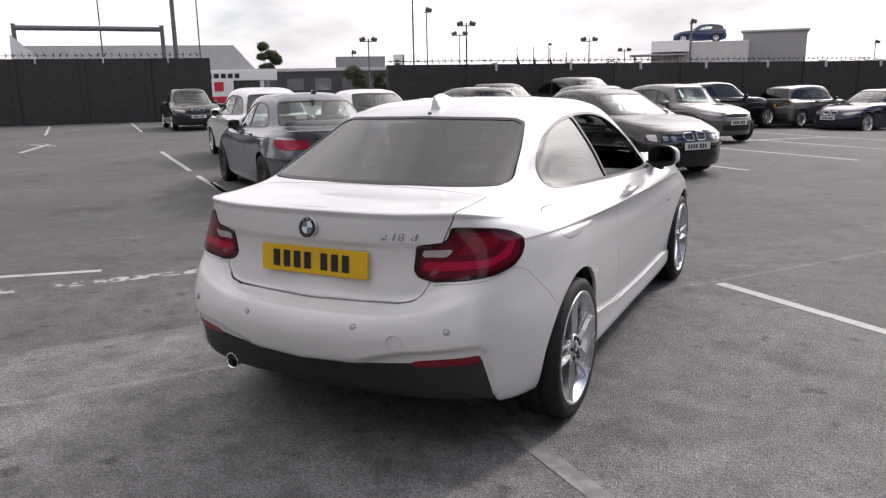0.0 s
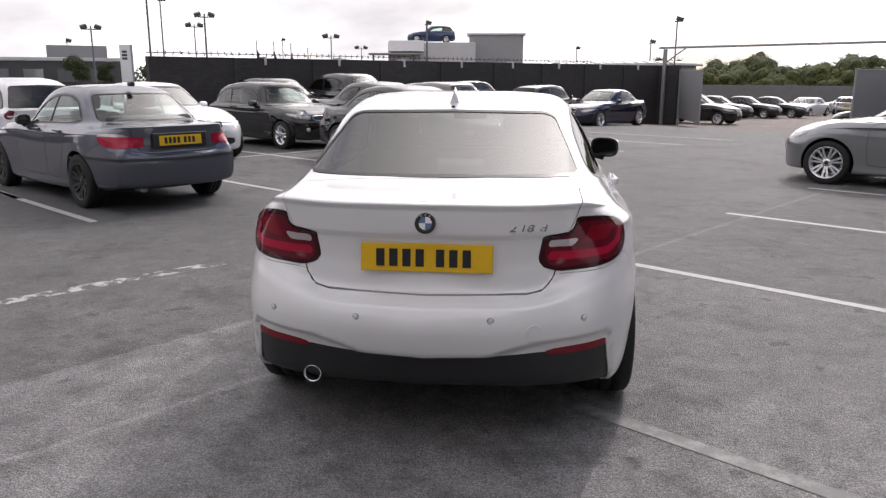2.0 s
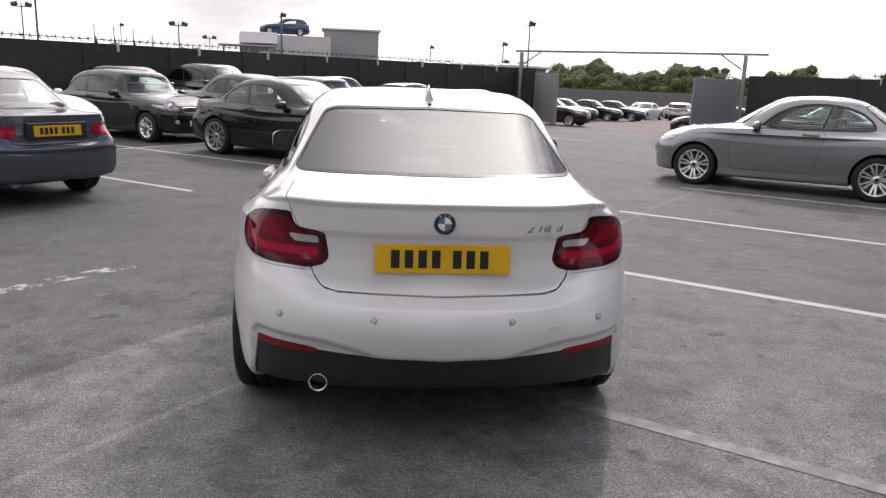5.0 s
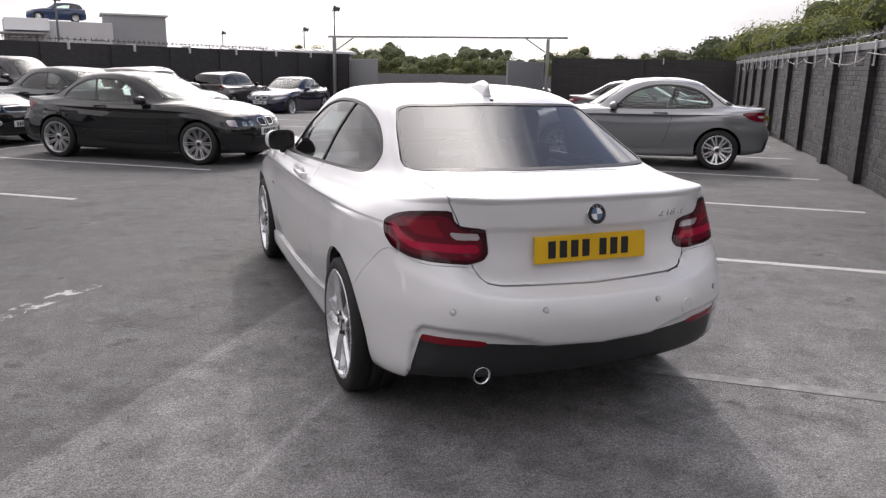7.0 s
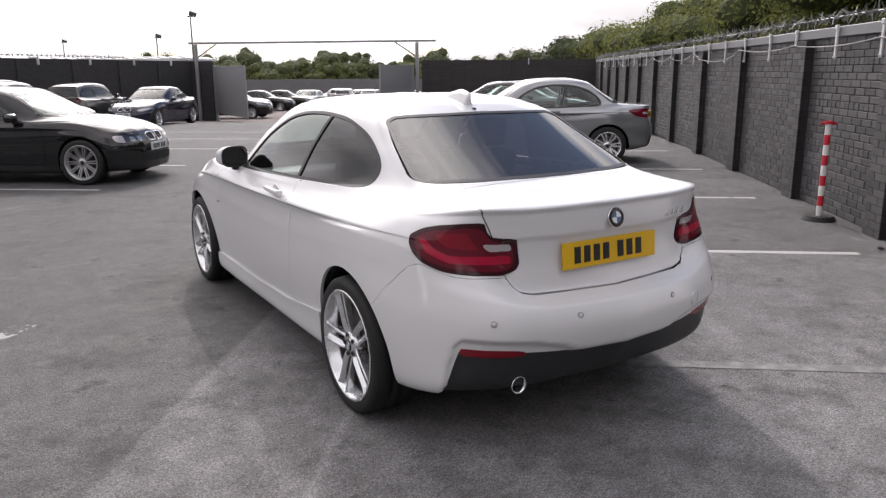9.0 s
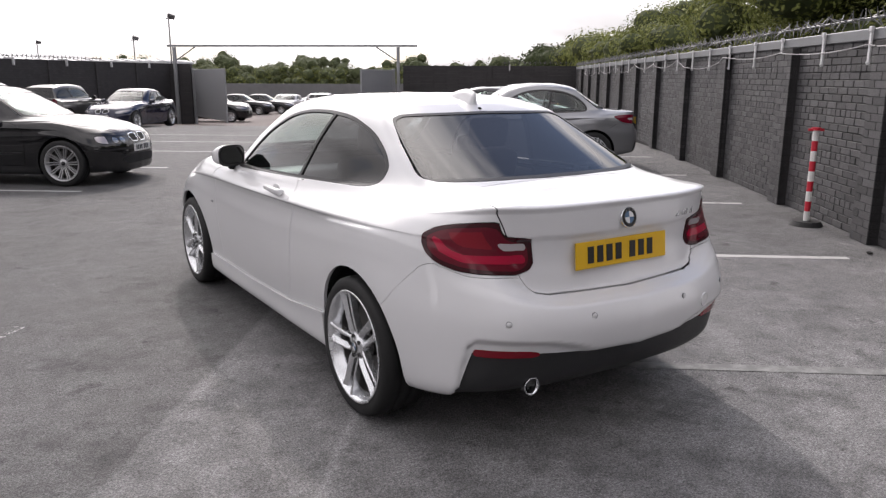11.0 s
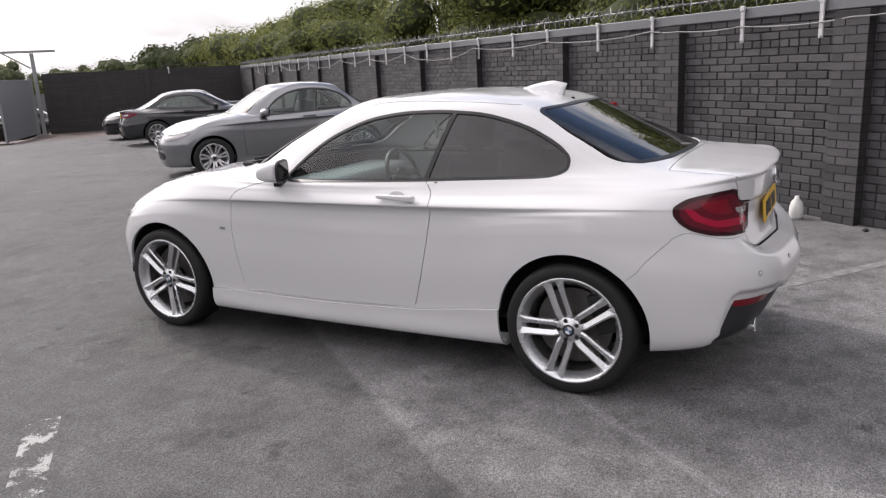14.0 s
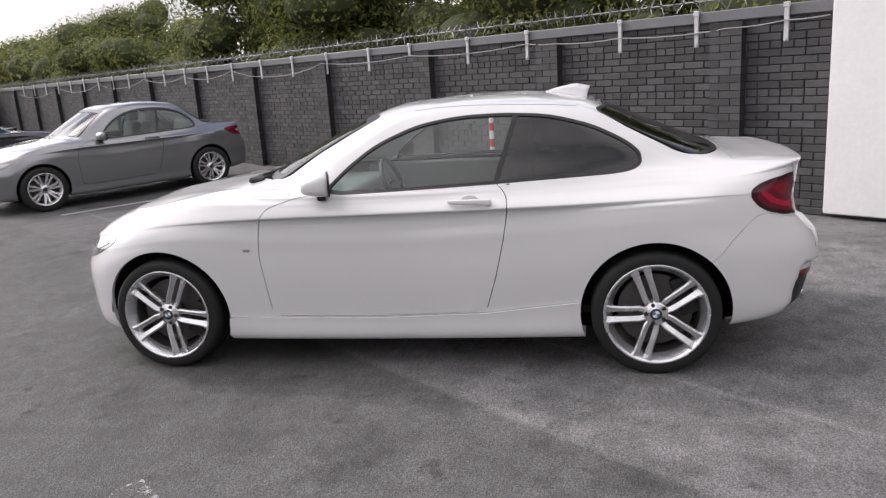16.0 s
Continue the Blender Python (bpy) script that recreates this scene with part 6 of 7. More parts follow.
def totem():
    ob = new("totem_sign")
    ob.matrix_basis = pose(-28.75, 50, 0, 0, 0, 28)
    part("panel", box_bm(.75, .28, 3.9, Matrix.Translation((0, 0, 1.85)), .02, 1), WHITE_SHEET, ob)
    part("edge", box_bm(.14, .30, 3.9, Matrix.Translation((.44, 0, 1.85)), .01, 1), GREYBOX, ob)
    for k in range(3):
        part("emblem_bar", box_bm(.34, .02, .16, Matrix.Translation((-.05, -.15, 3.3 - k * .24))), DARKBLD, ob)
    tagged(ob, "tall white totem sign with dark emblem", "sign")


totem()

# ---------------------------------------------------------------- the white coupe
def tail_surface(x, z):
    """The rear face's y, at a place across and up, from the body's own grid."""
    _, pos, _, _ = TAIL_GRID
    p = pos.reshape(-1, 3)
    p = p[p[:, 1] < -.3]
    d = (p[:, 0] - abs(x)) ** 2 + (p[:, 2] - z) ** 2
    k = np.argsort(d)[:3]
    w = 1 / (d[k] + 1e-6)
    return float((p[k, 1] * w).sum() / w.sum())


TAIL_GRID = body_skin(12, 8, None, None, 1.0, DENTS)


def roundel(parent, at, r, tilt, yaw=0.0):
    b = new("roundel_badge")
    b.parent = parent
    b.matrix_basis = pose(*at, tilt, 0, yaw)
    turn = pose(0, 0, 0, 0, 0, -90)
    v, f = lathe([(r * .62, .004), (r * .66, .007), (r * .95, .006), (r, .003), (r, -.006)], 32, turn)
    link_mesh("ring", v, f, TRIM, b, "black outer ring", True)
    v, f = lathe([(r * .98, .005), (r * 1.04, .004), (r * 1.04, -.006)], 32, turn)
    link_mesh("chrome_edge", v, f, CHROME, b, "", True)
    for k in range(4):
        pts = [(0, 0)] + [(r * .62 * math.cos(math.pi / 2 * (k + t / 6)), r * .62 * math.sin(math.pi / 2 * (k + t / 6))) for t in range(7)]
        part("quadrant", prism_bm(pts, .006, pose(0, 0, 0, 90, 0, 0)), (WHITE_ENAMEL, BLUE_ENAMEL)[k % 2], b)
    for k in range(3):
        part("mark", box_bm(r * .16, .002, r * .2, pose((k - 1) * r * .42, -.008, r * (.76 - .1 * abs(k - 1)), 0, (k - 1) * 28, 0)), CHROME, b)


def white_coupe():
    mats = car_mats(WHITE_PAINT)
    car, lid, bump = make_car("white_coupe", "", mats, detail=True, steps=(12, 12), base=2.705, tyre_r=.322, hub_z=.320, arch=.374, rim_r=.261, track=.760, wheel_seg=56, style="five_pairs", frit=.014)
    tagged(car, "gleaming white two-door coupe with silver double-spoke alloy wheels", "car")
    plate_on(car, (0, tail_surface(0, .815) - .012, .815), 0, -5, PLATE_Y, INK)
    roundel(lid, (0, tail_surface(0, .957) - .006, .957), .041, -12)
    # model lettering
    for k, (x, ch) in enumerate(((.318, "2"), (.357, "1"), (.385, "8"), (.434, "d"))):
        cu = bpy.data.curves.new("badge_character", "FONT")
        cu.body, cu.size, cu.extrude, cu.shear = ch, .046, .0016, .2
        cu.materials.append(BADGE)
        ob = new("badge_character", cu)
        ob.parent = lid
        ob.matrix_basis = pose(x, tail_surface(x + .012, .938) - .0035, .925, 84, 0, 6) @ Matrix.Diagonal((1.25, .85, 1, 1))
    # parking sensors and tow eye cover
    for x in (-.615, -.26, .26, .615):
        y = tail_surface(x, .605)
        m = pose(x, y - .001, .605, 0, 0, 0) @ Matrix.Rotation(x * 1.0, 4, "Z")
        v, f = lathe([(.0005, .003), (.0095, .003), (.0105, .001)], 16, m @ pose(0, 0, 0, 0, 0, -90))
        link_mesh("parking_sensor", v, f, WHITE_PAINT, bump, "", True)
        v, f = lathe([(.0108, .0022), (.0125, .0022), (.0125, -.004)], 16, m @ pose(0, 0, 0, 0, 0, -90))
        link_mesh("sensor_ring", v, f, STEEL, bump, "", True)
    x, z = .425, .558
    m = pose(x, tail_surface(x, z) - .003, z, 0, 0, 0) @ Matrix.Rotation(.30, 4, "Z") @ pose(0, 0, 0, 0, 0, -90)
    v, f = lathe([(.0295, .001), (.0305, .0018), (.0315, .001), (.0315, -.01)], 28, m)
    link_mesh("tow_eye_cover", v, f, WHITE_PAINT, bump, "", True)
    # exhaust
    v, f = lathe([(.032, -.10), (.033, -.02), (.037, .0), (.037, .004), (.033, .003), (.029, -.01), (.029, -.10)], 28, pose(-.473, -.775, .315, 0, 0, -90))
    link_mesh("exhaust_tip", v, f, CHROME, car, "round chrome exhaust tip", True)
    v, f = lathe([(.0005, -.06), (.029, -.06)], 20, pose(-.473, -.775, .315, 0, 0, -90))
    link_mesh("exhaust_bore", v, f, BLACK, car, "", True)
    # shark fin, on the roof's own line
    grid = TAIL_GRID[1]
    line_y, line_z = grid[12 * 8:, 0, 1], grid[12 * 8:, 0, 2]
    roof_z = lambda y: float(np.interp(y, line_y, line_z))
    rows = []
    for t in range(11):
        y = .325 + .235 * t / 10
        h = .062 * min(1.0, 1.5 * (1 - t / 10)) ** .8
        w = .034 * (1 - .6 * (t / 10))
        z = roof_z(y)
        back = -.022 * (1 - t / 10)
        rows.append([(-w, y, z - .012), (-w * .62, y, z + .006), (-w * .30, y + back * .4, z + h * .55), (0, y + back, z + h), (w * .30, y + back * .4, z + h * .55), (w * .62, y, z + .006), (w, y, z - .012)])
    vs = [p for r in rows for p in r]
    fs = [(r * 7 + c, (r + 1) * 7 + c, (r + 1) * 7 + c + 1, r * 7 + c + 1) for r in range(10) for c in range(6)] + [(0, 1, 2, 3, 4, 5, 6)]
    link_mesh("shark_fin_aerial", vs, [f[::-1] for f in fs], WHITE_PAINT, car, "", True)
    part("roof_lamp_dot", box_bm(.018, .02, .012, pose(0, .27, roof_z(.27) + .002), .004, 1), BLACK, car)
    # roof side joints
    for s in (-1, 1):
        cu = bpy.data.curves.new("roof_joint", "CURVE")
        cu.dimensions, cu.bevel_depth = "3D", .0012
        sp = cu.splines.new("POLY")
        grid = TAIL_GRID[1]
        row = grid[15 * 8 + 1]
        use = [row[i] for i in range(30, 96, 3)]
        sp.points.add(len(use) - 1)
        for q, w in zip(sp.points, use):
            q.co = (s * w[0], w[1], w[2] + .0005, 1)
        cu.materials.append(STEEL)
        ob = new("roof_joint", cu)
        ob.parent = car
    # flank marks
    for s in (-1, 1):
        part("wing_badge", box_bm(.006, .04, .014, pose(s * .868, 2.17, .688), .002, 1), STEEL, car)
    # wipers and scuttle
    part("scuttle", box_bm(1.1, .10, .03, pose(0, 2.21, 1.03), .01, 1), BLACK, car)
    for s in (-.22, .30):
        part("wiper", rod(bmesh.new(), (s - .3, 2.17, 1.058), (s + .3, 2.21, 1.045), .008, .006, 6), BLACK, car)
    # cabin
    car.matrix_basis = Matrix.Translation((.006, -.9, 0)) @ pose(0, 0, 0, 0, 0, -.2) @ Matrix.Translation((0, .9, 0))
    cabin(car)
    part("cabin_floor", box_bm(1.3, 2.3, .04, pose(0, .95, .28)), BLACK, car)
    part("rear_shelf", box_bm(1.15, .55, .04, pose(0, -.28, .98), .01, 1), BLACK, car)
    for s in (-1, 1):
        part("door_card", box_bm(.05, 1.15, .50, pose(s * .795, 1.35, .70), .02, 2), DASH, car, "", True)
    part("inner_mirror", box_bm(.22, .03, .065, pose(0, 1.42, 1.27), .015, 2), TRIM, car, "", True)
    part("grab_card", box_bm(.07, .012, .11, pose(-.30, .98, 1.22, 0, 0, 20), .003, 1), WHITE_PL, car)
    return car, lid, bump

# ---------------------------------------------------------------- parked cars
def heading_u(u, v, back=False, ahead_v=False, toward_v=False):
    turn = -90.0
    if back:
        turn = 90.0
    if ahead_v:
        turn = 0.0
    if toward_v:
        turn = 180.0
    return at_uv(u, v, None, turn)


SALOON_Y = [(-.97, -.92), (-.70, -.80), (-.38, -.28), (.29, .30), (1.48, 1.42), (2.27, 2.12), (3.15, 3.1), (3.51, 3.47)]
SALOON_Z = [(0, 0), (.55, .54), (.90, .86), (1.0, .935), (1.08, .995), (1.43, 1.415)]
COUPE_Y = [(-.97, -.94), (-.70, -.80), (-.38, -.36), (.29, .26), (1.48, 1.34), (2.27, 2.12), (3.51, 3.49)]
UPRIGHT_Y = [(-.97, -.90), (-.70, -.77), (-.38, -.36), (.29, .26), (1.48, 1.43), (1.735, 1.70), (2.27, 2.24), (3.15, 3.09), (3.51, 3.35)]
UPRIGHT_Z = [(0, 0), (.55, .52), (.70, .655), (.90, .83), (1.0, .915), (1.08, .975), (1.43, 1.375)]
COUPE_Z = [(0, 0), (.55, .53), (.90, .845), (1.0, .915), (1.08, .975), (1.43, 1.375)]
SMALL_Y = [(-.97, -.86), (-.66, -.66), (-.38, -.25), (.29, .30), (1.48, 1.46), (2.27, 2.16), (3.51, 3.28)]
SMALL_Z = [(0, 0), (.55, .55), (.90, .86), (1.0, .935), (1.08, 1.0), (1.43, 1.423)]
HATCH_Y = [(-.97, -.66), (-.84, -.60), (-.70, -.56), (-.44, -.48), (.20, -.20), (1.40, 1.40), (2.27, 2.30), (3.51, 3.34)]
HATCH_Z = [(0, 0), (.68, .72), (1.05, .96), (1.12, 1.00), (1.424, 1.49)]
MINI_Y = [(-.97, -.60), (-.84, -.54), (-.70, -.50), (-.44, -.46), (.20, -.34), (1.40, 1.40), (2.27, 1.86), (3.51, 3.10)]
MINI_Z = [(0, 0), (.68, .70), (1.05, .95), (1.12, .99), (1.424, 1.41)]
TALL_Y = [(-.97, -.86), (-.84, -.80), (-.70, -.76), (-.44, -.68), (.20, -.42), (1.40, 1.30), (2.27, 2.10), (3.51, 3.48)]
TALL_Z = [(0, 0), (.68, .72), (1.05, 1.04), (1.12, 1.09), (1.424, 1.50)]
SUV_Z = [(0, 0), (.20, .28), (.68, .80), (1.05, 1.14), (1.12, 1.19), (1.424, 1.66)]
BOX_GLASS = rounded([(1.735, .992), (1.60, 1.105), (1.44, 1.215), (1.22, 1.30), (1.0, 1.335), (.70, 1.335), (.45, 1.32), (.32, 1.28), (.12, 1.12), (.08, 1.08), (.14, 1.06), (.5, 1.04), (.8, 1.025), (1.3, 1.005)], 1)
FRONT_DOOR = rounded([(1.86, 1.2), (1.88, .985), (2.03, .92), (2.085, .84), (2.105, .66), (2.07, .30), (1.5, .298), (1.07, .30), (1.02, .6), (1.0, .95), (1.0, 1.2)], 1)
REAR_DOOR = rounded([(.98, 1.2), (.98, .95), (1.0, .6), (1.05, .30), (.62, .31), (.50, .50), (.38, .70), (.30, .95), (.28, 1.2)], 1)
SALOON_GLASS = rounded([(1.735, .992), (1.60, 1.105), (1.44, 1.215), (1.22, 1.30), (1.0, 1.335), (.76, 1.338), (.56, 1.325), (.40, 1.275), (.24, 1.175), (.16, 1.10), (.22, 1.045), (.5, 1.035), (.8, 1.022), (1.3, 1.005)], 1)
SALOON_LAMP = rounded([(.42, .93), (.60, .955), (.72, .965), (.85, .955), (.93, .94), (.90, .85), (.80, .80), (.60, .785), (.42, .785)], 1)
TALL_LAMP = soft([(.43, .885), (.60, .895), (.64, .930), (.80, .935), (.90, .915), (.93, .85), (.91, .775), (.80, .752), (.43, .765)], .02)
SQUARE_LAMP = rounded([(.50, .95), (.70, .98), (.86, .965), (.93, .93), (.88, .82), (.74, .79), (.52, .80)], 1)
UP_LAMP = rounded([(.60, 1.02), (.74, 1.04), (.80, 1.0), (.84, .90), (.78, .80), (.64, .80)], 1)

DARK_CAP = TRIM
GREY_BLUE = paint("steel_blue_grey_paint", (.10, .105, .135), .6, .30)
BLACK_PAINT = paint("black_car_paint", (.008, .008, .009), 0, .3)
GREY_PAINT = paint("warm_grey_metallic_paint", (.25, .255, .27), .7, .30)
DARK_GREY = paint("dark_grey_metallic_paint", (.035, .035, .04), .4, .32)
BLUE_PAINT = paint("deep_blue_paint", (.010, .011, .034), .4, .3)
MINI_BLUE = paint("mid_blue_paint", (.026, .045, .105), .3, .3)
BRONZE = paint("brown_grey_paint", (.13, .125, .12), .5, .32)
SILVER = paint("silver_paint", (.50, .50, .51), .6, .3)
GREEN_DARK = paint("dark_green_grey_paint", (.022, .028, .028), .3, .3)
ROUND_LENS = material("round_lamp_glass", (.42, .42, .43), .12, .4, .6)
DARK_ALLOY = wear(material("dull_alloy", (.46, .46, .47), .35, .8), 10, .1, .1, 0, 80)
DARK_RIM = wear(material("dark_steel_wheel", (.03, .03, .031), .6), 10, .3, .1, 0, 80)


def finish(car, label, m, plate_rear=None, plate_front=None, tail=-.96, nose=3.47, zr=.80, zf=.50, fixed=True):
    tagged(car, label, "car", "parked cars")
    if plate_rear is not None:
        plate_on(car, (0, tail, zr), 0, -4, plate_rear, INK)
    if plate_front is not None:
        plate_on(car, (0, nose, zf), 180, 0, plate_front, INK)
    car.matrix_basis = m
    return car


def cabin(car, z=.32, rear=True, mat=SEAT, y=1.05):
    for x in (-.36, .36):
        seat(car, x, y, z, mat, .48)
    if rear:
        seat(car, 0, y - .85, z + .06, mat, 1.15, "rear_bench", .52)
    part("dashboard", box_bm(1.36, .42, .26, Matrix.Translation((0, y + .86, z + .46)), .08, 3), DASH, car, "", True)
    v, f = lathe([(.185 + .016 * math.cos(a), .016 * math.sin(a)) for a in [2 * math.pi * k / 8 for k in range(8)]], 28, None, True)
    w = link_mesh("steering_wheel", v, f, TRIM, car, "", True)
    w.matrix_basis = pose(.36, y + .58, z + .52, 0, 0, 90) @ pose(0, 0, 0, 0, 20, 0)
    bm = box_bm(.03, .30, .04, None, .01, 1)
    box_bm(.03, .12, .12, None, .02, 1, bm)
    part("spoke", bm, TRIM, w)


def saloon(paint_m, **kw):
    args = dict(ykeys=SALOON_Y, zkeys=SALOON_Z, wide=.975, base=2.725, tyre_r=.317, rim_r=.225, track=.745, arch=.36, style="seven", steps=(6, 4), lamp=SALOON_LAMP,
                pillars=((.97, 1.0, .93, 1.36),), doors=(FRONT_DOOR, REAR_DOOR), glass=SALOON_GLASS, wheel_seg=28)
    args.update(kw)
    return make_car("saloon_car", "", car_mats(paint_m, tint=GLASS if kw.get("clear") else TINT), **{k: v for k, v in args.items() if k != "clear"})[0]


def parked():
    # steel-blue saloon
    mats = car_mats(GREY_BLUE, rim=DARK_RIM, tint=GLASS, skirt=GREY_BLUE, lamp_red=LAMP_BRIGHT)
    car = make_car("saloon_car", "", mats, SALOON_Y, SALOON_Z, .975, 2.725, .317, .225, .20, .755, .36, None, "seven", (8, 5), TALL_LAMP,
                   pillars=((.97, 1.0, .93, 1.36),), doors=(FRONT_DOOR, REAR_DOOR), clear_at=((.56, .892), (1.1, .885), (1.1, 1.05), (.56, 1.05)), rub=True, glass=SALOON_GLASS, nose="twin")[0]
    cabin(car)
    part("plate_recess", box_bm(.66, .02, .17, pose(0, -.858, .80, -4), .008, 1), TRIM, car, "dark recess behind the plate")
    v, f = lathe([(.042, -.2), (.045, 0), (.040, .0), (.038, -.03), (.0005, -.03)], 18, pose(-.45, -.80, .27, 0, 0, -90))
    link_mesh("exhaust_pipe", v, f, STEEL, car, "", True)
    part("roof_aerial", box_bm(.05, .13, .06, Matrix.Translation((0, .28, 1.42)), .02, 2), TRIM, car, "", True)
    finish(car, "steel blue-grey four-door saloon with black steel wheels", pose(-4.28, 5.29, 0, 0, 0, 53.13), PLATE_Y, tail=-.868, zr=.80)
    # white hatchback
    car = make_car("hatchback_car", "", car_mats(WHITE_PAINT, tint=TINT), HATCH_Y, HATCH_Z, .96, 2.51, .30, .20, .185, .735, .34, None, "seven", (7, 5), UP_LAMP,
                   glass=BOX_GLASS, pillars=((.72, 1.0, .64, 1.36),))[0]
    cabin(car, .36)
    finish(car, "white three-door hatchback with dark glass and red lamps", pose(-8.35, 9.25, 0, 0, 0, 53.13), PLATE_Y, tail=-.63, zr=.62)
    # black coupe with many-spoked wheels
    car = make_car("coupe_car", "", car_mats(BLACK_PAINT, tint=GLASS, rim=DARK_ALLOY, head=LAMP_SMOKE), UPRIGHT_Y, UPRIGHT_Z, .975, 2.60, .325, .250, .225, .755, .368, None, "multi", (8, 5), SALOON_LAMP, head=BOX_HEADLAMP, strips=True)[0]
    cabin(car)
    finish(car, "black two-door coupe with multi-spoke alloy wheels", pose(-2.60, 11.00, 0, 0, 0, -126.87), PLATE_Y, PLATE_W, -.80, 3.365)
    # black small hatch
    def small_hatch(paint_m, m, label, front=True, glass_m=GLASS, roof=None):
        car = make_car("compact_hatch_car", "", car_mats(paint_m, tint=glass_m), MINI_Y, MINI_Z, .95, 2.467, .30, .205, .19, .73, .345, None, "five_pairs", (8, 5), UP_LAMP,
                       glass=BOX_GLASS, pillars=((.72, 1.0, .66, 1.36),), nose="oval")[0]
        cabin(car, .34, y=.92)
        for s in (-1, 1):
            h = new("round_headlamp")
            h.parent = car
            h.matrix_basis = pose(s * .545, 2.885, .735, 0, 0, 90 - s * 24) @ pose(0, 0, 0, 0, -24, 0)
            v, f = lathe([(.118, -.05), (.118, .012), (.108, .022), (.100, .014)], 28)
            link_mesh("chrome_ring", v, f, DULL_CHROME, h, "", True)
            v, f = lathe([(.0005, .036), (.05, .032), (.101, .012)], 28)
            link_mesh("lens", v, f, ROUND_LENS, h, "", True)
            v, f = lathe([(.0005, .040), (.040, .036), (.046, .028)], 20)
            link_mesh("bulb_cover", v, f, CHROME, h, "", True)
            v, f = lathe([(.0005, .02), (.035, .018), (.045, .0)], 20)
            fog = link_mesh("fog_lamp", v, f, LAMP_WHITE, car, "", True)
            fog.matrix_basis = pose(s * .50, 3.035, .42, 0, 0, 90 - s * 20)
        return finish(car, label, m, PLATE_Y, PLATE_W, -.60, 3.11, .72, .40)
    small_hatch(BLACK_PAINT, pose(-6.32, 14.28, 0, 0, 0, -126.87), "black compact hatchback with round chrome-ringed headlamps")
    # grey two-door
    car = make_car("coupe_car", "", car_mats(GREY_PAINT, tint=GLASS), SMALL_Y, SMALL_Z, .985, 2.51, .317, .232, .21, .76, .36, None, "seven", (9, 6), SQUARE_LAMP)[0]
    cabin(car)
    finish(car, "grey metallic two-door coupe with silver alloy wheels", pose(7.22, 7.0, 0, 0, 0, 53.13), PLATE_Y, PLATE_W, -.78, 3.30)
    # white saloon mostly behind the blue-grey one
    car = saloon(WHITE_PAINT)
    finish(car, "white saloon parked beside a blue-grey saloon", heading_u(-13.4, 4.55), None, PLATE_W)
    # dark saloons
    a = make_car("hatchback_car", "", car_mats(BLACK_PAINT, tint=TINT), HATCH_Y, HATCH_Z, 1.0, 2.51, .33, .225, .20, .755, .36, None, "seven", (7, 5), UP_LAMP, glass=BOX_GLASS)[0]
    finish(a, "black hatchback with a twin grille beside a brick wall", heading_u(-28.2, 2.9), PLATE_Y, PLATE_W, -.63, 3.35)
    b = saloon(BLACK_PAINT)
    finish(b, "dark saloon in a yard beyond a gate", heading_u(-19.6, 45.5), PLATE_Y, PLATE_W)
    c = saloon(GREEN_DARK)
    finish(c, "dark green-grey saloon in a bay", heading_u(-12.4, 9.95), PLATE_Y, PLATE_W)
    d = saloon(DARK_GREY)
    finish(d, "dark saloon parked before a showroom", heading_u(-36.0, 7.4), PLATE_Y, PLATE_W)
    # tall cars in the far rows
    e = make_car("compact_suv_car", "", car_mats(DARK_GREY, tint=TINT), TALL_Y, SUV_Z, .98, 2.6, .34, .23, .21, .755, .385, None, "seven", (6, 4), UP_LAMP, glass=BOX_GLASS)[0]
    finish(e, "dark compact off-roader in the far row", heading_u(-17.0, 13.0), PLATE_Y, PLATE_W, -.82, 3.47)
    silver = make_car("compact_suv_car", "", car_mats(SILVER, tint=TINT), TALL_Y, TALL_Z, .98, 2.6, .33, .23, .21, .755, .375, None, "seven", (6, 4), UP_LAMP, glass=BOX_GLASS)[0]
    finish(silver, "silver hatchback in a far yard", at_uv(-14.9, 61.5, None, 3), PLATE_Y, PLATE_W, -.82, 3.47)
    g = make_car("estate_car", "", car_mats(BLACK_PAINT, tint=TINT), TALL_Y, TALL_Z, .97, 2.69, .317, .225, .20, .75, .36, None, "seven", (6, 4), SQUARE_LAMP, glass=BOX_GLASS)[0]
    finish(g, "black hatchback parked tail-out beside a dark wall", heading_u(-15.5, 17.0, ahead_v=True), PLATE_Y, PLATE_W, -.82, 3.47)
    h = make_car("estate_car", "", car_mats(BRONZE, tint=TINT), MINI_Y, MINI_Z, .96, 2.52, .305, .21, .19, .735, .345, None, "seven", (6, 4), UP_LAMP, glass=BOX_GLASS, nose="oval")[0]
    finish(h, "brown-grey compact estate parked tail-out", heading_u(-14.9, 20.6, ahead_v=True), PLATE_Y, PLATE_W, -.60, 3.11, .72)
    q = copy_thing(h, heading_u(-12.75, 12.85))
    tagged(q, "brown-grey compact estate between darker cars")
    i = copy_thing(g, heading_u(-17.2, 10.2))
    tagged(i, "black hatchback half hidden in the far row")
    j = copy_thing(bpy.data.objects["saloon_car.001"] if "saloon_car.001" in bpy.data.objects else b, heading_u(-17.0, 16.2))
    tagged(j, "white car half hidden in the far row")
    # blue coupe
    k = make_car("coupe_car", "", car_mats(BLUE_PAINT, tint=GLASS), COUPE_Y, COUPE_Z, .985, 2.76, .325, .24, .225, .76, .368, None, "multi", (7, 5), SALOON_LAMP)[0]
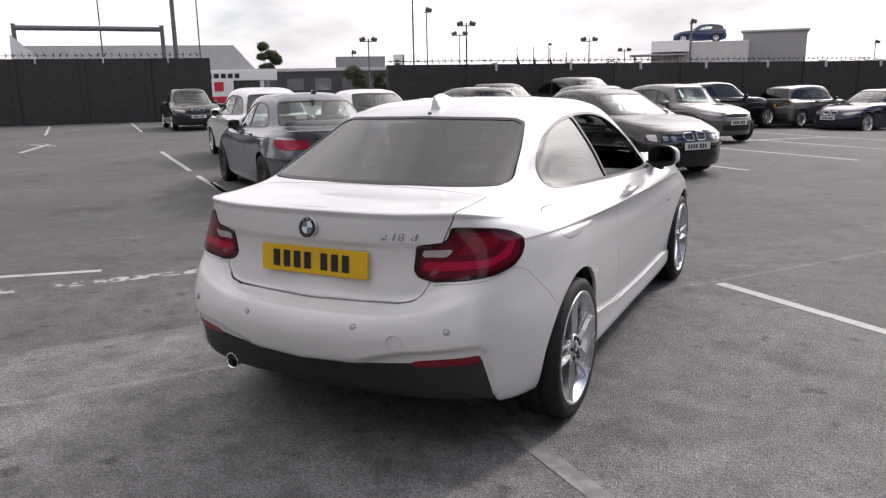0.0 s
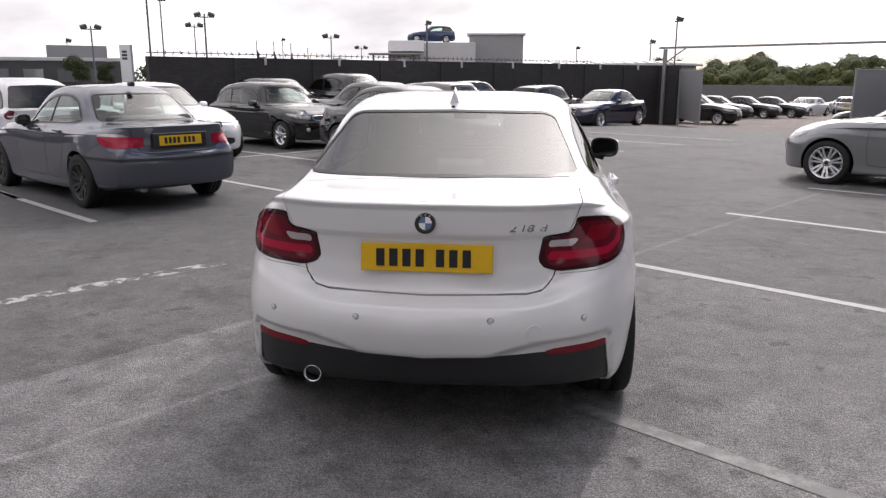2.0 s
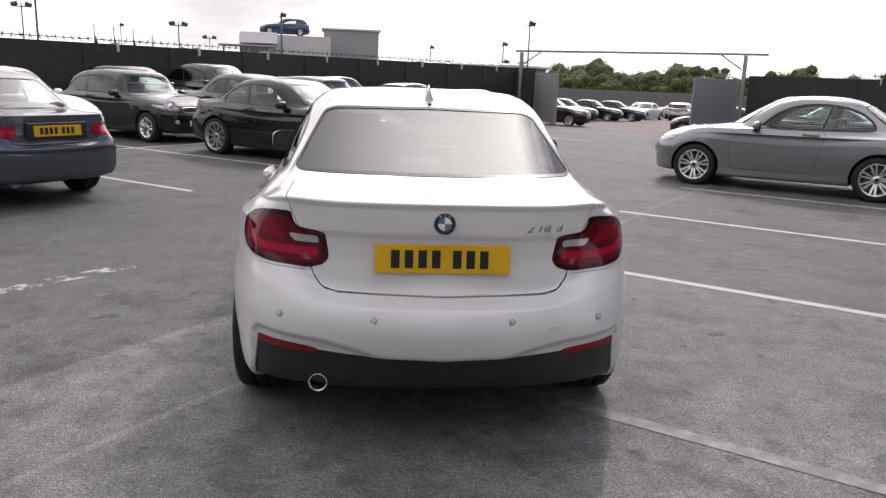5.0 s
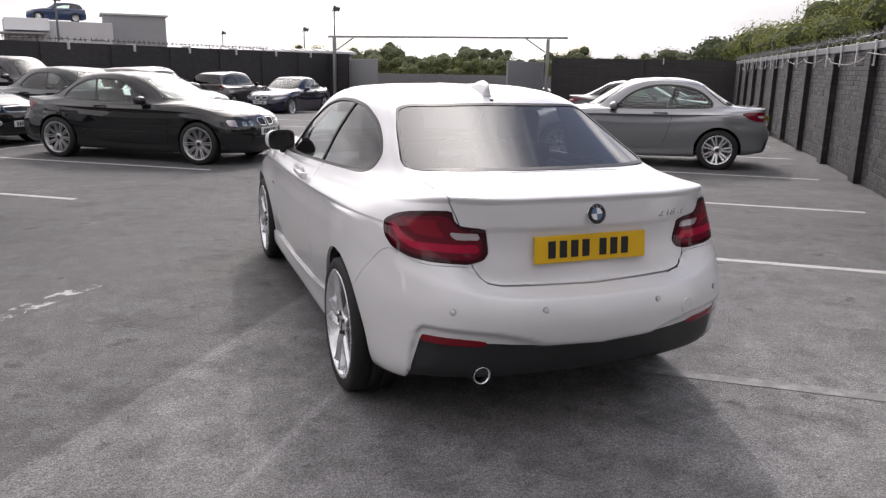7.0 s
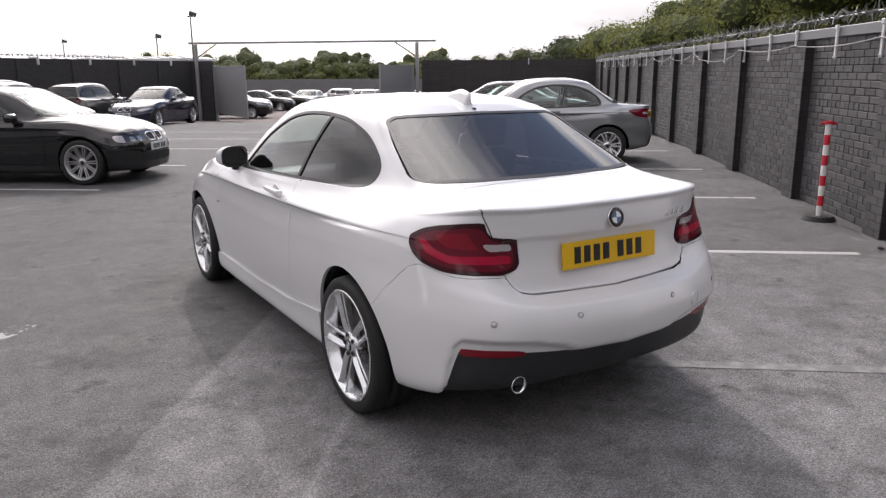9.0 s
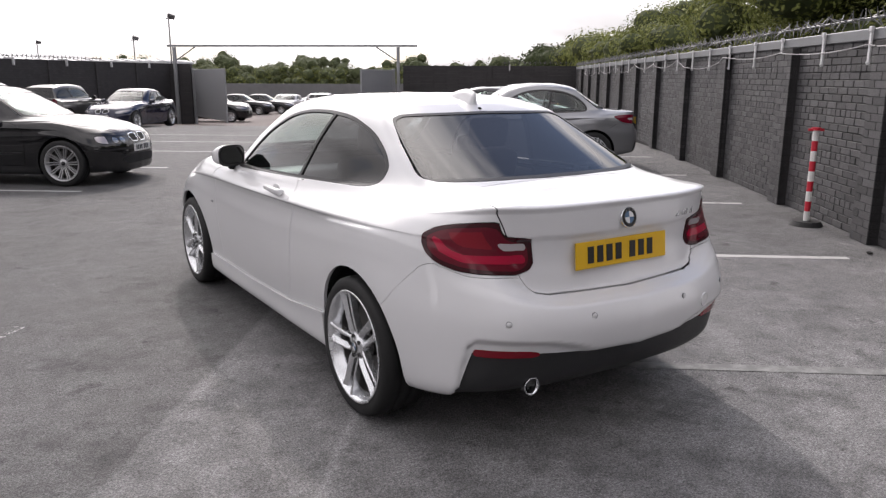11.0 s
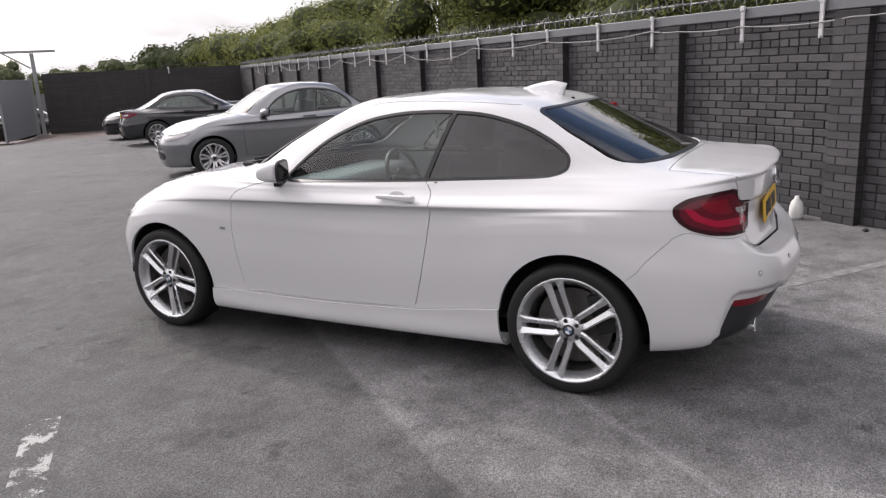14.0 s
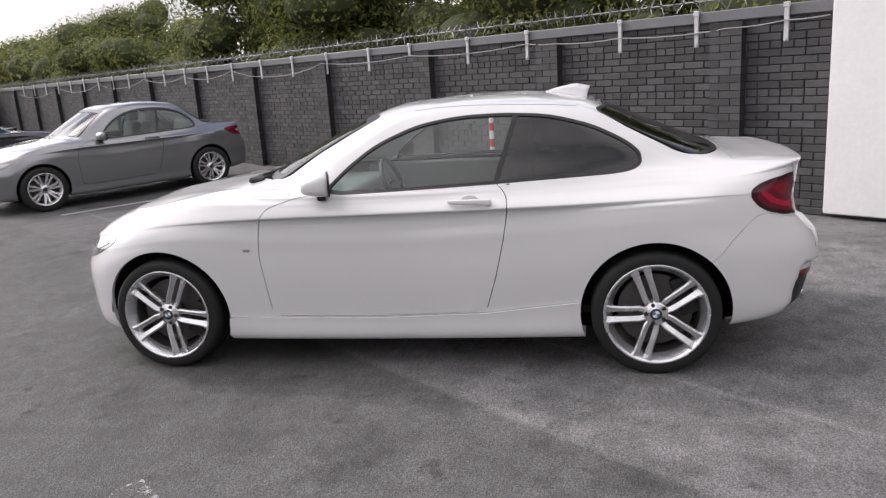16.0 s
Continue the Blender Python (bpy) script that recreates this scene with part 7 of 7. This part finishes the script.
    cabin(k)
    finish(k, "deep blue two-door coupe with its nose to the bays", heading_u(-12.85, 23.75, toward_v=True), PLATE_Y, PLATE_W, -.84, 3.505)
    # beyond the grey coupe
    m = make_car("coupe_car", "", car_mats(DARK_GREY, tint=GLASS), COUPE_Y, COUPE_Z, .985, 2.76, .325, .24, .225, .76, .368, None, "multi", (7, 5), SALOON_LAMP)[0]
    finish(m, "dark grey two-door coupe by a brick wall", heading_u(-1.1, 18.9), PLATE_Y, PLATE_W, -.84, 3.505)
    n = copy_thing(b, heading_u(1.1, 22.6, back=True))
    tagged(n, "black saloon in the bays by a brick wall")
    # blue car on the roof of the display building
    p = make_car("compact_suv_car", "", car_mats(MINI_BLUE, tint=TINT), TALL_Y, TALL_Z, .97, 2.6, .34, .23, .21, .755, .385, None, "seven", (6, 4), UP_LAMP, glass=BOX_GLASS, nose="oval")[0]
    x, y = ray_point(-8.3, 70, 1.8)
    finish(p, "mid-blue compact off-roader displayed on a roof", pose(x + 1.35, y - .2, 4.50, 0, 0, 96))
    # yard beyond the gate
    for u, v in ((-18.9, 48.5), (-18.2, 51.5)):
        q = copy_thing(b, heading_u(u, v))
        tagged(q, "dark saloon in a yard beyond a gate", "car", "yard cars")
    q = copy_thing(g, heading_u(-16.2, 35.2))
    tagged(q, "dark hatchback just beyond an open gate", "car", "yard cars")
    q = copy_thing(b, heading_u(-4.3, 32.9, back=True))
    tagged(q, "black saloon half hidden behind a gate leaf", "car", "yard cars")
    white = bpy.data.objects["saloon_car.001"]
    for u, v, turn, src in ((-17.1, 61.0, 172, white), (-12.9, 62.2, 8, white), (-19.0, 65.5, 170, white), (-16.7, 66.8, 4, silver), (-14.4, 67.0, 176, white),
                            (-12.3, 67.5, -4, white), (-17.0, 71.5, 88, silver), (-12.6, 72.0, 92, white)):
        q = copy_thing(src, at_uv(u, v, None, turn))
        tagged(q, "white or silver car in a far yard", "car", "yard cars")


coupe, coupe_lid, coupe_bumper = white_coupe()
parked()
